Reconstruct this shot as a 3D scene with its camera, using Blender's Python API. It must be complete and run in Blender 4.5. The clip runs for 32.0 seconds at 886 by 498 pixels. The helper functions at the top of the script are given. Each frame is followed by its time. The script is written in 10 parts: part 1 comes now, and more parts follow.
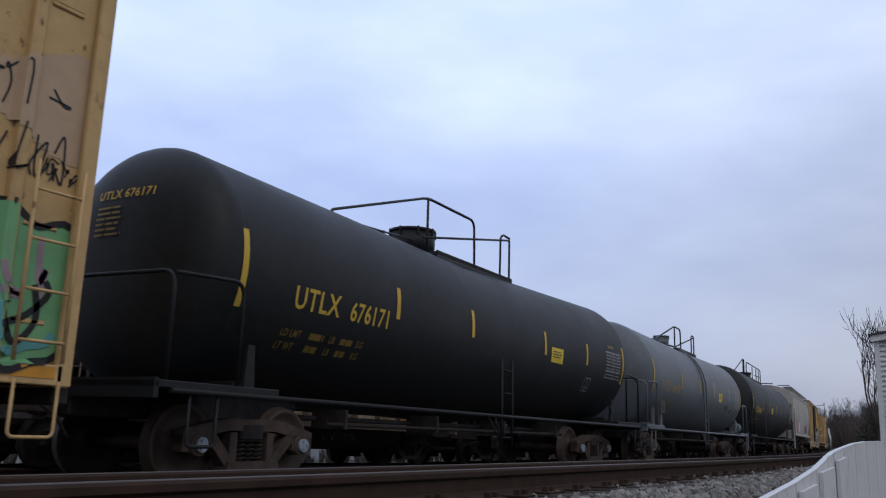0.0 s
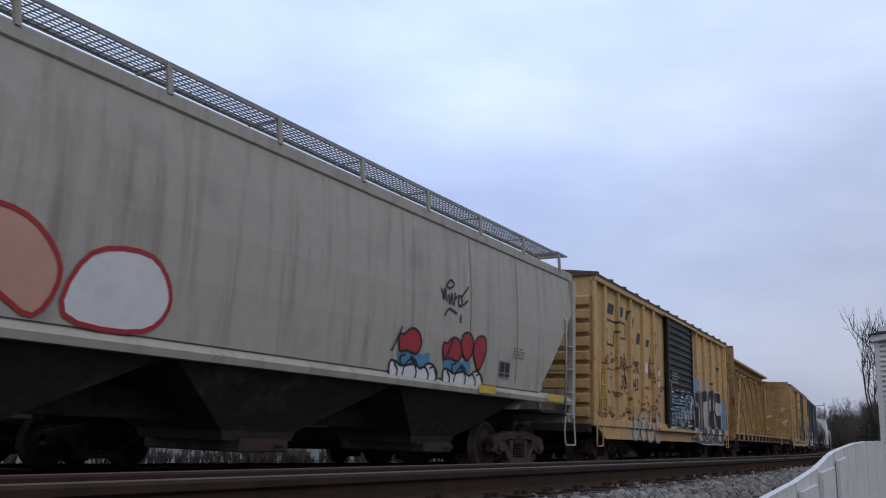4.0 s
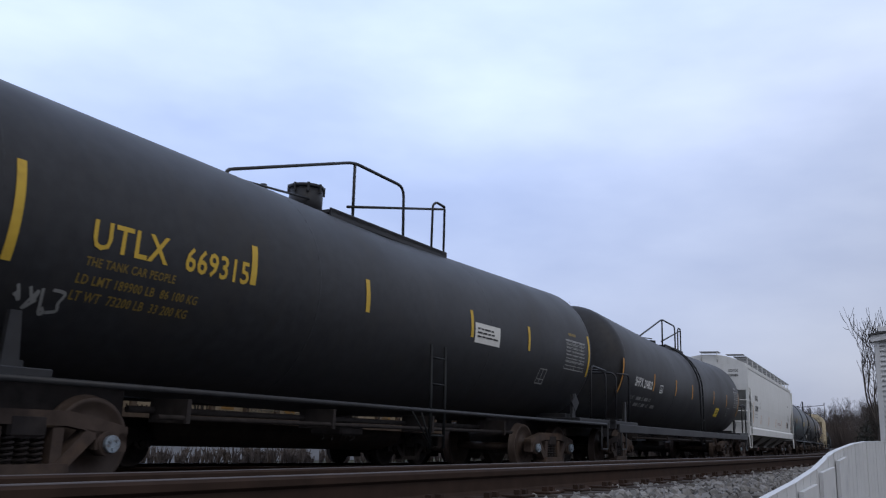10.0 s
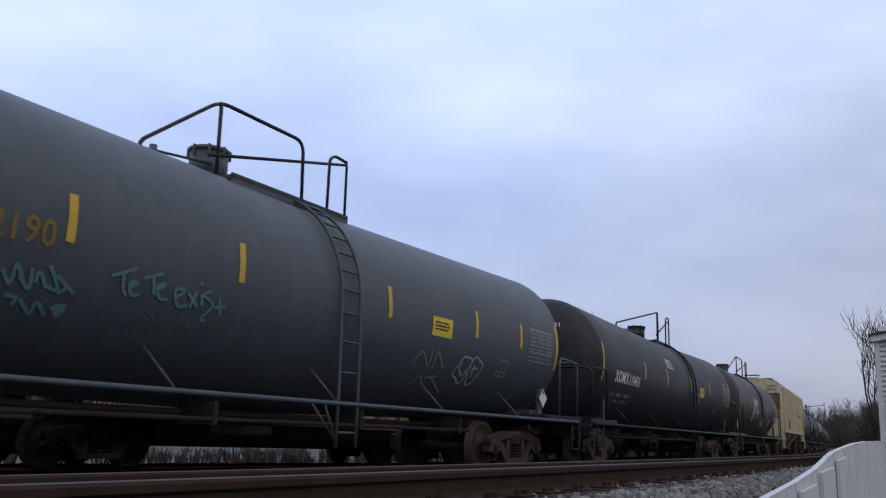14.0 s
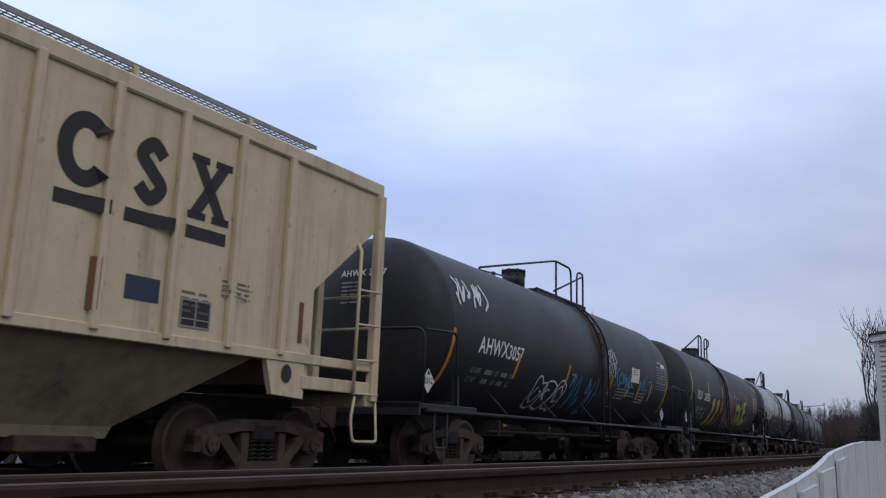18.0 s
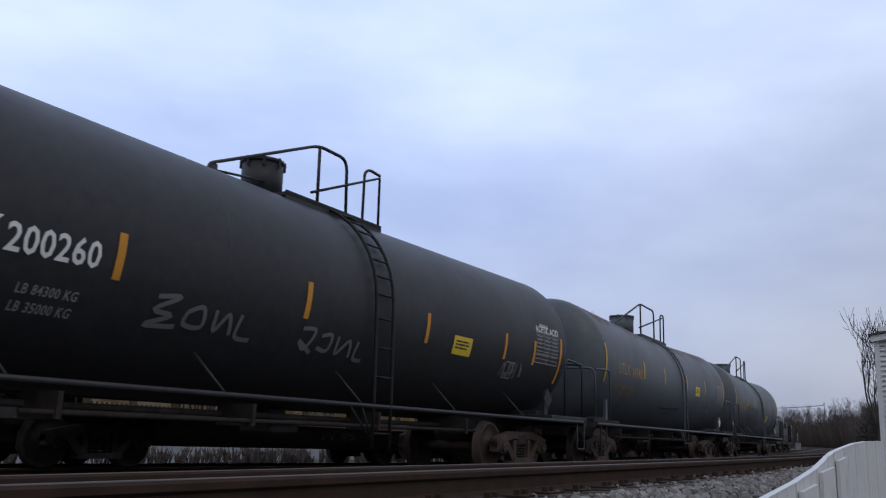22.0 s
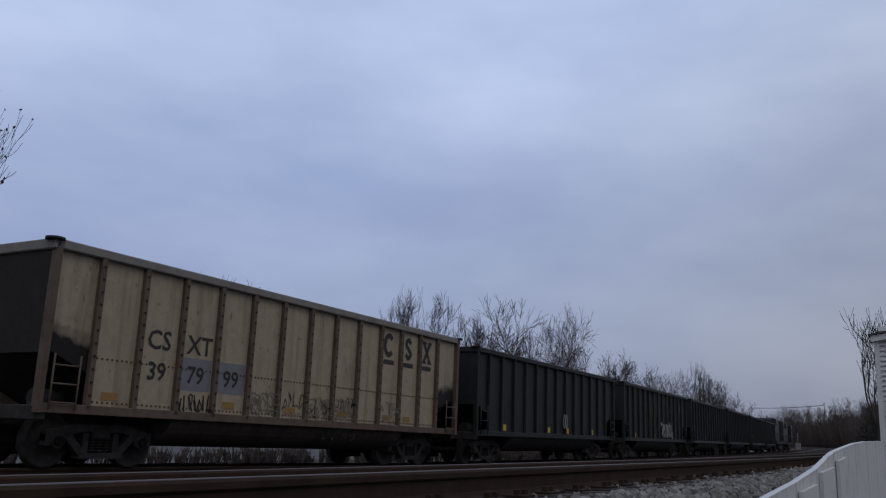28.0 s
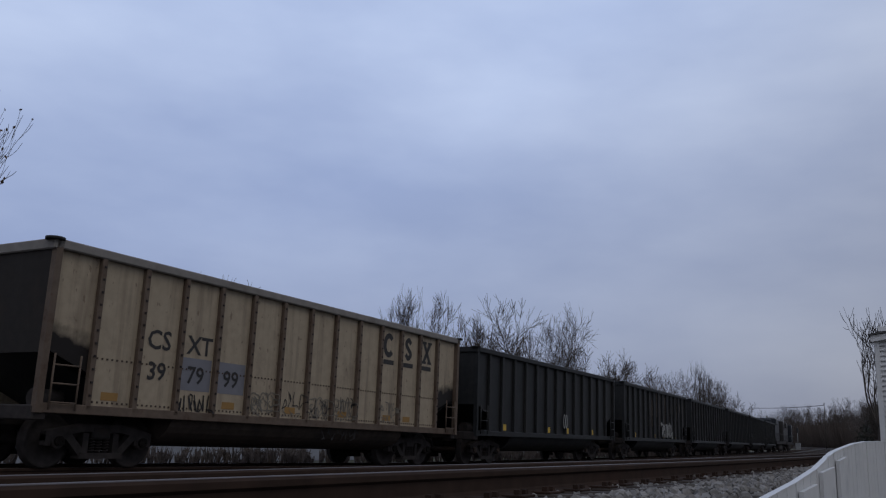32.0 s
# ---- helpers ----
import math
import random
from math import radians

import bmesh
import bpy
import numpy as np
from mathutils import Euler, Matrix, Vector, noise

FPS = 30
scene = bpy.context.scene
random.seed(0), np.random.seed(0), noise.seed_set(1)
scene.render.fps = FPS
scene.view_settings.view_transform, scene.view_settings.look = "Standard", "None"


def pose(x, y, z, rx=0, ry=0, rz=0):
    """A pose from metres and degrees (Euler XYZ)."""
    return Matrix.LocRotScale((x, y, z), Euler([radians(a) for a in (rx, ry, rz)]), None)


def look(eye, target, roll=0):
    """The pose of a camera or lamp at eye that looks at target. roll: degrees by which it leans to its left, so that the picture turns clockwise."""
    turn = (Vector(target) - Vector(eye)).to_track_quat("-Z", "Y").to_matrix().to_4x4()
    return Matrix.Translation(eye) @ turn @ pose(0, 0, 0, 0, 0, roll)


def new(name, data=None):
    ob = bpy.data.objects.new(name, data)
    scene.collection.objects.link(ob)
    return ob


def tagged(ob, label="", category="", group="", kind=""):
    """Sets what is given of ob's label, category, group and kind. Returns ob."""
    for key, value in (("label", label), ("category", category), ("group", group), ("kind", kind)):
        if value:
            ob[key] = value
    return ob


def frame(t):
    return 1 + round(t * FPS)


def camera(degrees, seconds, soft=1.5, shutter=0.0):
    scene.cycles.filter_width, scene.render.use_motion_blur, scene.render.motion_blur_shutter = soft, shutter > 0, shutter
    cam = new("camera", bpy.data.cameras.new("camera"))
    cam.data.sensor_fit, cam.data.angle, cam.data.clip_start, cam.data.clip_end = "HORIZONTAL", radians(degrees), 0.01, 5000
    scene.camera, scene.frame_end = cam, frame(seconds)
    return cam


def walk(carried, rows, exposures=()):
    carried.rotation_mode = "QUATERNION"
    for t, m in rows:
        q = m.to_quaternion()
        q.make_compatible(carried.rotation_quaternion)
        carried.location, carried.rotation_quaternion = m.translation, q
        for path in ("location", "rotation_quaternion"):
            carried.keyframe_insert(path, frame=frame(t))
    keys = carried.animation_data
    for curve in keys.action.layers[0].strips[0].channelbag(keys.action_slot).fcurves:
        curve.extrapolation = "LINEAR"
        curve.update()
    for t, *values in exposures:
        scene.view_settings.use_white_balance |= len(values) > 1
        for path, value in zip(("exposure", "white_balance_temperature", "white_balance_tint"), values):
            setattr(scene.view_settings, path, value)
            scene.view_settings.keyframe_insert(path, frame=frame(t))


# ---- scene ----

# ---- the line of the tracks: straight beside the camera, then a long easy curve away from it ----
CZ = 1.2                                # height of the lens
SPEED = 15.05                           # metres a second
BEND, EASE = radians(7.79), 48.2
_S = np.arange(-700.0, 900.0, 0.5)
_H = BEND * (1 - np.exp(-np.maximum(_S, 0) / EASE)) + 0.6 * (1 - np.exp(-np.maximum(_S - 388, 0) / 90))     # a second, tighter curve in the wood
_M = (_H[1:] + _H[:-1]) / 2
_X = np.concatenate([[0], np.cumsum(np.cos(_M) * 0.5)])
_Y = np.concatenate([[0], np.cumsum(np.sin(_M) * 0.5)])
_X, _Y = _X - _X[1400], _Y - _Y[1400]
RAIL1, RAIL2, RAIL3 = 0.985, 0.53, 0.27     # rail tops of the three tracks
OFF1, OFF2, OFF3 = 3.57, 8.51, 14.25        # their centre lines
GAUGE = 1.507                               # between the middles of the rail heads


def heading(s):
    return float(np.interp(s, _S, _H))


def spot(s, off, z=0.0):
    """A place beside the line: s along it, off to its far side."""
    h = heading(s)
    return Vector((float(np.interp(s, _S, _X)) - math.sin(h) * off, float(np.interp(s, _S, _Y)) + math.cos(h) * off, z))


def on_line(s, off, z=0.0):
    p = spot(s, off, z)
    return pose(p.x, p.y, p.z, 0, 0, math.degrees(heading(s)))


# ---- camera ----
cam = camera(54.24, 32.0, soft=1.2, shutter=0.04)
_yaw, _pitch = radians(58.034), radians(12.042)
EYE = Vector((0, 0, CZ))
AIM = EYE + Vector((math.sin(_yaw) * math.cos(_pitch), math.cos(_yaw) * math.cos(_pitch), math.sin(_pitch))) * 10
STAND = look(EYE, AIM, 2.014)
walk(cam, [(0, STAND), (32, STAND)],
     exposures=[(0, -0.08), (2.5, -0.08), (5, -0.02), (6, 0.04), (7, -0.22), (8, 0.02), (9, 0.12), (10, -0.02), (12, -0.1), (13, -0.3), (14, -0.12), (20, -0.08), (23, -0.12), (24.5, -0.2), (25.6, -0.6), (27, -0.68), (32, -0.68)])

# ---- light: an overcast winter sky ----
world = bpy.data.worlds.new("overcast_sky")
scene.world = world
world.use_nodes = True
_n = world.node_tree.nodes
_l = world.node_tree.links
_n.clear()
_out = _n.new("ShaderNodeOutputWorld")
_bg = _n.new("ShaderNodeBackground")
_sky = _n.new("ShaderNodeTexSky")
_sky.sky_type = "NISHITA"
_sky.sun_disc = False
_sky.sun_elevation, _sky.sun_rotation = radians(40), radians(-60)
_tc = _n.new("ShaderNodeTexCoord")
_map = _n.new("ShaderNodeMapping")
_map.inputs["Scale"].default_value = (1.0, 1.0, 2.6)
_noise = _n.new("ShaderNodeTexNoise")
_noise.inputs["Scale"].default_value = 2.6
_noise.inputs["Detail"].default_value = 5
_noise.inputs["Roughness"].default_value = 0.5
_ramp = _n.new("ShaderNodeValToRGB")
_ramp.color_ramp.elements[0].position = 0.30
_ramp.color_ramp.elements[0].color = (0.53, 0.65, 0.98, 1)
_ramp.color_ramp.elements[1].position = 0.72
_ramp.color_ramp.elements[1].color = (0.80, 0.93, 1.24, 1)
_sep = _n.new("ShaderNodeSeparateXYZ")
_hor = _n.new("ShaderNodeValToRGB")
_hor.color_ramp.elements[0].position = 0.0
_hor.color_ramp.elements[0].color = (0.72, 0.71, 0.74, 1)
_hor.color_ramp.elements[1].position = 0.45
_hor.color_ramp.elements[1].color = (1.17, 1.16, 1.12, 1)
_dot = _n.new("ShaderNodeVectorMath")
_dot.operation = "DOT_PRODUCT"
_dot.inputs[1].default_value = (0.36, 0.60, 0.71)          # where the cloud is thinnest
_side = _n.new("ShaderNodeValToRGB")
_side.color_ramp.elements[0].position = 0.45
_side.color_ramp.elements[0].color = (0.86, 0.79, 0.70, 1)
_side.color_ramp.elements[1].position = 0.82
_side.color_ramp.elements[1].color = (1.0, 1.03, 1.09, 1)
_mul2 = _n.new("ShaderNodeMix")
_mul2.data_type, _mul2.blend_type = "RGBA", "MULTIPLY"
_mul2.inputs["Factor"].default_value = 1.0
_mul = _n.new("ShaderNodeMix")
_mul.data_type, _mul.blend_type = "RGBA", "MULTIPLY"
_mul.inputs["Factor"].default_value = 1.0
_mix = _n.new("ShaderNodeMix")
_mix.data_type = "RGBA"
_mix.inputs["Factor"].default_value = 0.92
_dim = _n.new("ShaderNodeMix")
_dim.data_type, _dim.blend_type = "RGBA", "MULTIPLY"
_dim.inputs["Factor"].default_value = 1.0
_dim.inputs["B"].default_value = (0.10, 0.10, 0.10, 1)
_l.new(_tc.outputs["Generated"], _map.inputs["Vector"])
_l.new(_map.outputs["Vector"], _noise.inputs["Vector"])
_l.new(_noise.outputs["Fac"], _ramp.inputs["Fac"])
_l.new(_tc.outputs["Generated"], _sep.inputs["Vector"])
_l.new(_sep.outputs["Z"], _hor.inputs["Fac"])
_l.new(_ramp.outputs["Color"], _mul.inputs["A"])
_l.new(_hor.outputs["Color"], _mul.inputs["B"])
_l.new(_sky.outputs["Color"], _dim.inputs["A"])
_l.new(_dim.outputs["Result"], _mix.inputs["A"])
_l.new(_tc.outputs["Generated"], _dot.inputs[0])
_l.new(_dot.outputs["Value"], _side.inputs["Fac"])
_l.new(_mul.outputs["Result"], _mul2.inputs["A"])
_l.new(_side.outputs["Color"], _mul2.inputs["B"])
_l.new(_mul2.outputs["Result"], _mix.inputs["B"])
_l.new(_mix.outputs["Result"], _bg.inputs["Color"])
_bg.inputs["Strength"].default_value = 1.0
_l.new(_bg.outputs["Background"], _out.inputs["Surface"])
_sun = new("sun", bpy.data.lights.new("sun", "SUN"))
_sun.data.energy, _sun.data.angle, _sun.data.color = 0.5, radians(25), (1.0, 0.92, 0.80)
_sun.matrix_world = look((-30, -50, 60), (0, 0, 0))

# ---- helpers of this place ----
class Geo:
    """Collects the faces of one mesh."""

    def __init__(self):
        self.v, self.f, self.sm = [], [], []

    def add(self, verts, faces, smooth=False):
        o = len(self.v)
        self.v += [tuple(p) for p in verts]
        self.f += [tuple(i + o for i in q) for q in faces]
        self.sm += [smooth] * len(faces)
        return self

    def box(self, x0, y0, z0, x1, y1, z1, c=0.0):
        """A box, with its edges taken off by c."""
        if x0 > x1:
            x0, x1 = x1, x0
        if y0 > y1:
            y0, y1 = y1, y0
        if z0 > z1:
            z0, z1 = z1, z0
        if c <= 0:
            v = [(x, y, z) for x in (x0, x1) for y in (y0, y1) for z in (z0, z1)]
            return self.add(v, [(0, 1, 3, 2), (4, 6, 7, 5), (0, 4, 5, 1), (2, 3, 7, 6), (0, 2, 6, 4), (1, 5, 7, 3)])
        c = min(c, (x1 - x0) * 0.45, (y1 - y0) * 0.45, (z1 - z0) * 0.45)
        rings = []
        for z, i in ((z0, c), (z0 + c, 0), (z1 - c, 0), (z1, c)):
            a, b, p, q = x0 + i, x1 - i, y0 + i, y1 - i
            rings.append([(a + c, p, z), (b - c, p, z), (b, p + c, z), (b, q - c, z), (b - c, q, z), (a + c, q, z), (a, q - c, z), (a, p + c, z)])
        return self.loft(rings)

    def loft(self, rings, caps=True, closed=True, smooth=False):
        n = len(rings[0])
        v = [p for r in rings for p in r]
        f = []
        for k in range(len(rings) - 1):
            for i in range(n if closed else n - 1):
                j = (i + 1) % n
                f.append((k * n + i, k * n + j, (k + 1) * n + j, (k + 1) * n + i))
        o = len(self.v)
        self.add(v, f, smooth)
        if caps and closed:
            self.f += [tuple(o + i for i in reversed(range(n))), tuple(o + (len(rings) - 1) * n + i for i in range(n))]
            self.sm += [False, False]
        return self

    def prism(self, poly, axis, a, b):
        """A flat outline drawn out from a to b along an axis. poly: the other two coordinates, in the order x, y, z."""
        def at(p, d):
            return {"x": (d, p[0], p[1]), "y": (p[0], d, p[1]), "z": (p[0], p[1], d)}[axis]
        return self.loft([[at(p, a) for p in poly], [at(p, b) for p in poly]])

    def cyl(self, p0, p1, r, n=12, r1=None, caps=True):
        p0, p1 = Vector(p0), Vector(p1)
        d = (p1 - p0).normalized()
        u = d.cross(Vector((0, 0, 1)) if abs(d.z) < 0.9 else Vector((1, 0, 0))).normalized()
        w = d.cross(u)
        rings = []
        for p, rr in ((p0, r), (p1, r if r1 is None else r1)):
            rings.append([p + u * math.cos(2 * math.pi * i / n) * rr + w * math.sin(2 * math.pi * i / n) * rr for i in range(n)])
        return self.loft(rings, caps, smooth=n > 6)

    def tube(self, pts, r, n=6, bend=0.0):
        """A pipe along points; bend rounds its corners."""
        pts = [Vector(p) for p in pts]
        if bend > 0 and len(pts) > 2:
            out = [pts[0]]
            for a, b, c in zip(pts, pts[1:], pts[2:]):
                u, w = (a - b), (c - b)
                k = min(bend, u.length * 0.45, w.length * 0.45)
                p, q = b + u.normalized() * k, b + w.normalized() * k
                for t in (0, 0.25, 0.5, 0.75, 1):
                    out.append(p * (1 - t) ** 2 + b * 2 * t * (1 - t) + q * t * t)
            pts = out + [pts[-1]]
        rings = []
        ref = None
        for i, p in enumerate(pts):
            d = (pts[min(i + 1, len(pts) - 1)] - pts[max(i - 1, 0)]).normalized()
            if ref is None or abs(ref.dot(d)) > 0.98:
                ref = Vector((0, 0, 1)) if abs(d.z) < 0.9 else Vector((1, 0, 0))
            u = d.cross(ref).normalized()
            w = u.cross(d)
            ref = w
            rings.append([p + u * math.cos(2 * math.pi * k / n) * r + w * math.sin(2 * math.pi * k / n) * r for k in range(n)])
        return self.loft(rings, smooth=True)

    def spin(self, profile, cy, cz, n=40, caps=True, smooth=True, rise=None):
        """Turned round the x axis: profile of (x, radius); rise lifts the axis along x."""
        up = rise or (lambda x: 0.0)
        rings = [[(x, cy + math.cos(2 * math.pi * i / n) * r, cz + up(x) + math.sin(2 * math.pi * i / n) * r) for i in range(n)] for x, r in profile]
        return self.loft(rings, caps, smooth=smooth)

    def mesh(self, name):
        me = bpy.data.meshes.new(name)
        me.from_pydata(self.v, [], self.f)
        me.polygons.foreach_set("use_smooth", self.sm)
        me.update()
        return me


def part(name, geo, material, parent=None, label="", m=None):
    """Links a Geo (or a mesh) as one object, under a thing or a part."""
    me = geo.mesh(name) if isinstance(geo, Geo) else geo
    if material is not None and not me.materials:
        me.materials.append(material)
    ob = new(name, me)
    if parent is not None:
        ob.parent = parent
    if m is not None:
        ob.matrix_basis = m
    if label:
        tagged(ob, label)
    return ob


def thing(name, label, category, group="", kind="", m=None):
    ob = new(name)
    ob.empty_display_size = 0.3
    tagged(ob, label, category, group, kind)
    if m is not None:
        ob.matrix_basis = m
    return ob


_fonts = {}


def letters(text, height, spacing=1.0, squash=1.0):
    """Flat lettering in the x, z plane, its lower left corner at the origin: vertices and faces. squash narrows it."""
    key = (text, height, spacing, squash)
    if key not in _fonts:
        cu = bpy.data.curves.new("lettering", "FONT")
        cu.body, cu.size, cu.space_character, cu.resolution_u = text, height / 0.72, spacing, 2
        cu.offset = 0.007 * height / 0.3
        ob = bpy.data.objects.new("lettering", cu)
        scene.collection.objects.link(ob)
        bpy.context.view_layer.update()
        me = bpy.data.meshes.new_from_object(ob.evaluated_get(bpy.context.evaluated_depsgraph_get()))
        v = [(p.co.x * squash, 0.0, p.co.y) for p in me.vertices]
        f = [tuple(q.vertices) for q in me.polygons]
        bpy.data.objects.remove(ob)
        bpy.data.curves.remove(cu)
        bpy.data.meshes.remove(me)
        _fonts[key] = (v, f)
    return _fonts[key]

# ---- materials ----
def surface(name, color, rough=0.6, metal=0.0, grain=0.12, grain_size=0.15, stain=None, stain_amount=0.0, stain_size=1.2, bump=0.02, spec=0.3, vertical=1.0, streak=None, flecks=None):
    """A painted, rusty or stony surface: base colour varied at two scales, with stains of another colour."""
    m = bpy.data.materials.new(name)
    m.use_nodes = True
    n, l = m.node_tree.nodes, m.node_tree.links
    b = n["Principled BSDF"]
    b.inputs["Roughness"].default_value = rough
    b.inputs["Metallic"].default_value = metal
    b.inputs["Specular IOR Level"].default_value = spec
    tc, mp = n.new("ShaderNodeTexCoord"), n.new("ShaderNodeMapping")
    mp.inputs["Scale"].default_value = (1, 1, vertical)
    l.new(tc.outputs["Object"], mp.inputs["Vector"])
    info = n.new("ShaderNodeObjectInfo")
    off = n.new("ShaderNodeVectorMath")
    off.operation = "ADD"
    shift = n.new("ShaderNodeVectorMath")
    shift.operation = "SCALE"
    shift.inputs[0].default_value = (31, 17, 23)
    l.new(info.outputs["Random"], shift.inputs["Scale"])
    l.new(mp.outputs["Vector"], off.inputs[0])
    l.new(shift.outputs["Vector"], off.inputs[1])
    fine, wide = n.new("ShaderNodeTexNoise"), n.new("ShaderNodeTexNoise")
    fine.inputs["Scale"].default_value, fine.inputs["Detail"].default_value = 1 / grain_size, 6
    wide.inputs["Scale"].default_value, wide.inputs["Detail"].default_value = 1 / stain_size, 7
    wide.inputs["Roughness"].default_value = 0.65
    for t in (fine, wide):
        l.new(off.outputs["Vector"], t.inputs["Vector"])
    r1 = n.new("ShaderNodeValToRGB")
    lo, hi = 1 - grain, 1 + grain
    r1.color_ramp.elements[0].position, r1.color_ramp.elements[1].position = 0.3, 0.7
    r1.color_ramp.elements[0].color = (*[c * lo for c in color], 1)
    r1.color_ramp.elements[1].color = (*[min(1, c * hi) for c in color], 1)
    l.new(fine.outputs["Fac"], r1.inputs["Fac"])
    src = r1.outputs["Color"]
    mx = n.new("ShaderNodeMix")
    mx.data_type = "RGBA"
    r2 = n.new("ShaderNodeValToRGB")
    edge = 0.66 - 0.3 * stain_amount
    r2.color_ramp.elements[0].position, r2.color_ramp.elements[1].position = edge, edge + 0.16
    r2.color_ramp.elements[0].color = (0, 0, 0, 1)
    k = min(1, 0.35 + stain_amount)
    r2.color_ramp.elements[1].color = (k, k, k, 1)
    l.new(wide.outputs["Fac"], r2.inputs["Fac"])
    l.new(r2.outputs["Color"], mx.inputs["Factor"])
    l.new(src, mx.inputs["A"])
    mx.inputs["B"].default_value = (*(stain or [c * 0.7 for c in color]), 1)
    col = mx.outputs["Result"]
    # runs of grime down the sheets, and small chips
    for layer, scale, lo, detail in ((streak, (2.6, 2.6, 0.16), 0.50, 5), (flecks, (5.0, 5.0, 3.0), 0.62, 8)):
        if layer:
            mp2, nz, rp, mx2 = n.new("ShaderNodeMapping"), n.new("ShaderNodeTexNoise"), n.new("ShaderNodeValToRGB"), n.new("ShaderNodeMix")
            mp2.inputs["Scale"].default_value = scale
            l.new(off.outputs["Vector"], mp2.inputs["Vector"])
            l.new(mp2.outputs["Vector"], nz.inputs["Vector"])
            nz.inputs["Scale"].default_value, nz.inputs["Detail"].default_value = 1.7, detail
            nz.inputs["Roughness"].default_value = 0.62
            rp.color_ramp.elements[0].position, rp.color_ramp.elements[1].position = lo, lo + (0.28 if scale[2] < 1 else 0.05)
            rp.color_ramp.elements[0].color = (0, 0, 0, 1)
            rp.color_ramp.elements[1].color = (layer[3], layer[3], layer[3], 1)
            l.new(nz.outputs["Fac"], rp.inputs["Fac"])
            mx2.data_type = "RGBA"
            l.new(rp.outputs["Color"], mx2.inputs["Factor"])
            l.new(col, mx2.inputs["A"])
            mx2.inputs["B"].default_value = (*layer[:3], 1)
            col = mx2.outputs["Result"]
    l.new(col, b.inputs["Base Color"])
    rr = n.new("ShaderNodeMapRange")
    rr.inputs["To Min"].default_value, rr.inputs["To Max"].default_value = max(0.05, rough - 0.12), min(1, rough + 0.15)
    l.new(wide.outputs["Fac"], rr.inputs["Value"])
    l.new(rr.outputs["Result"], b.inputs["Roughness"])
    if bump:
        bp = n.new("ShaderNodeBump")
        bp.inputs["Strength"].default_value, bp.inputs["Distance"].default_value = 0.5, bump
        l.new(fine.outputs["Fac"], bp.inputs["Height"])
        l.new(bp.outputs["Normal"], b.inputs["Normal"])
    return m


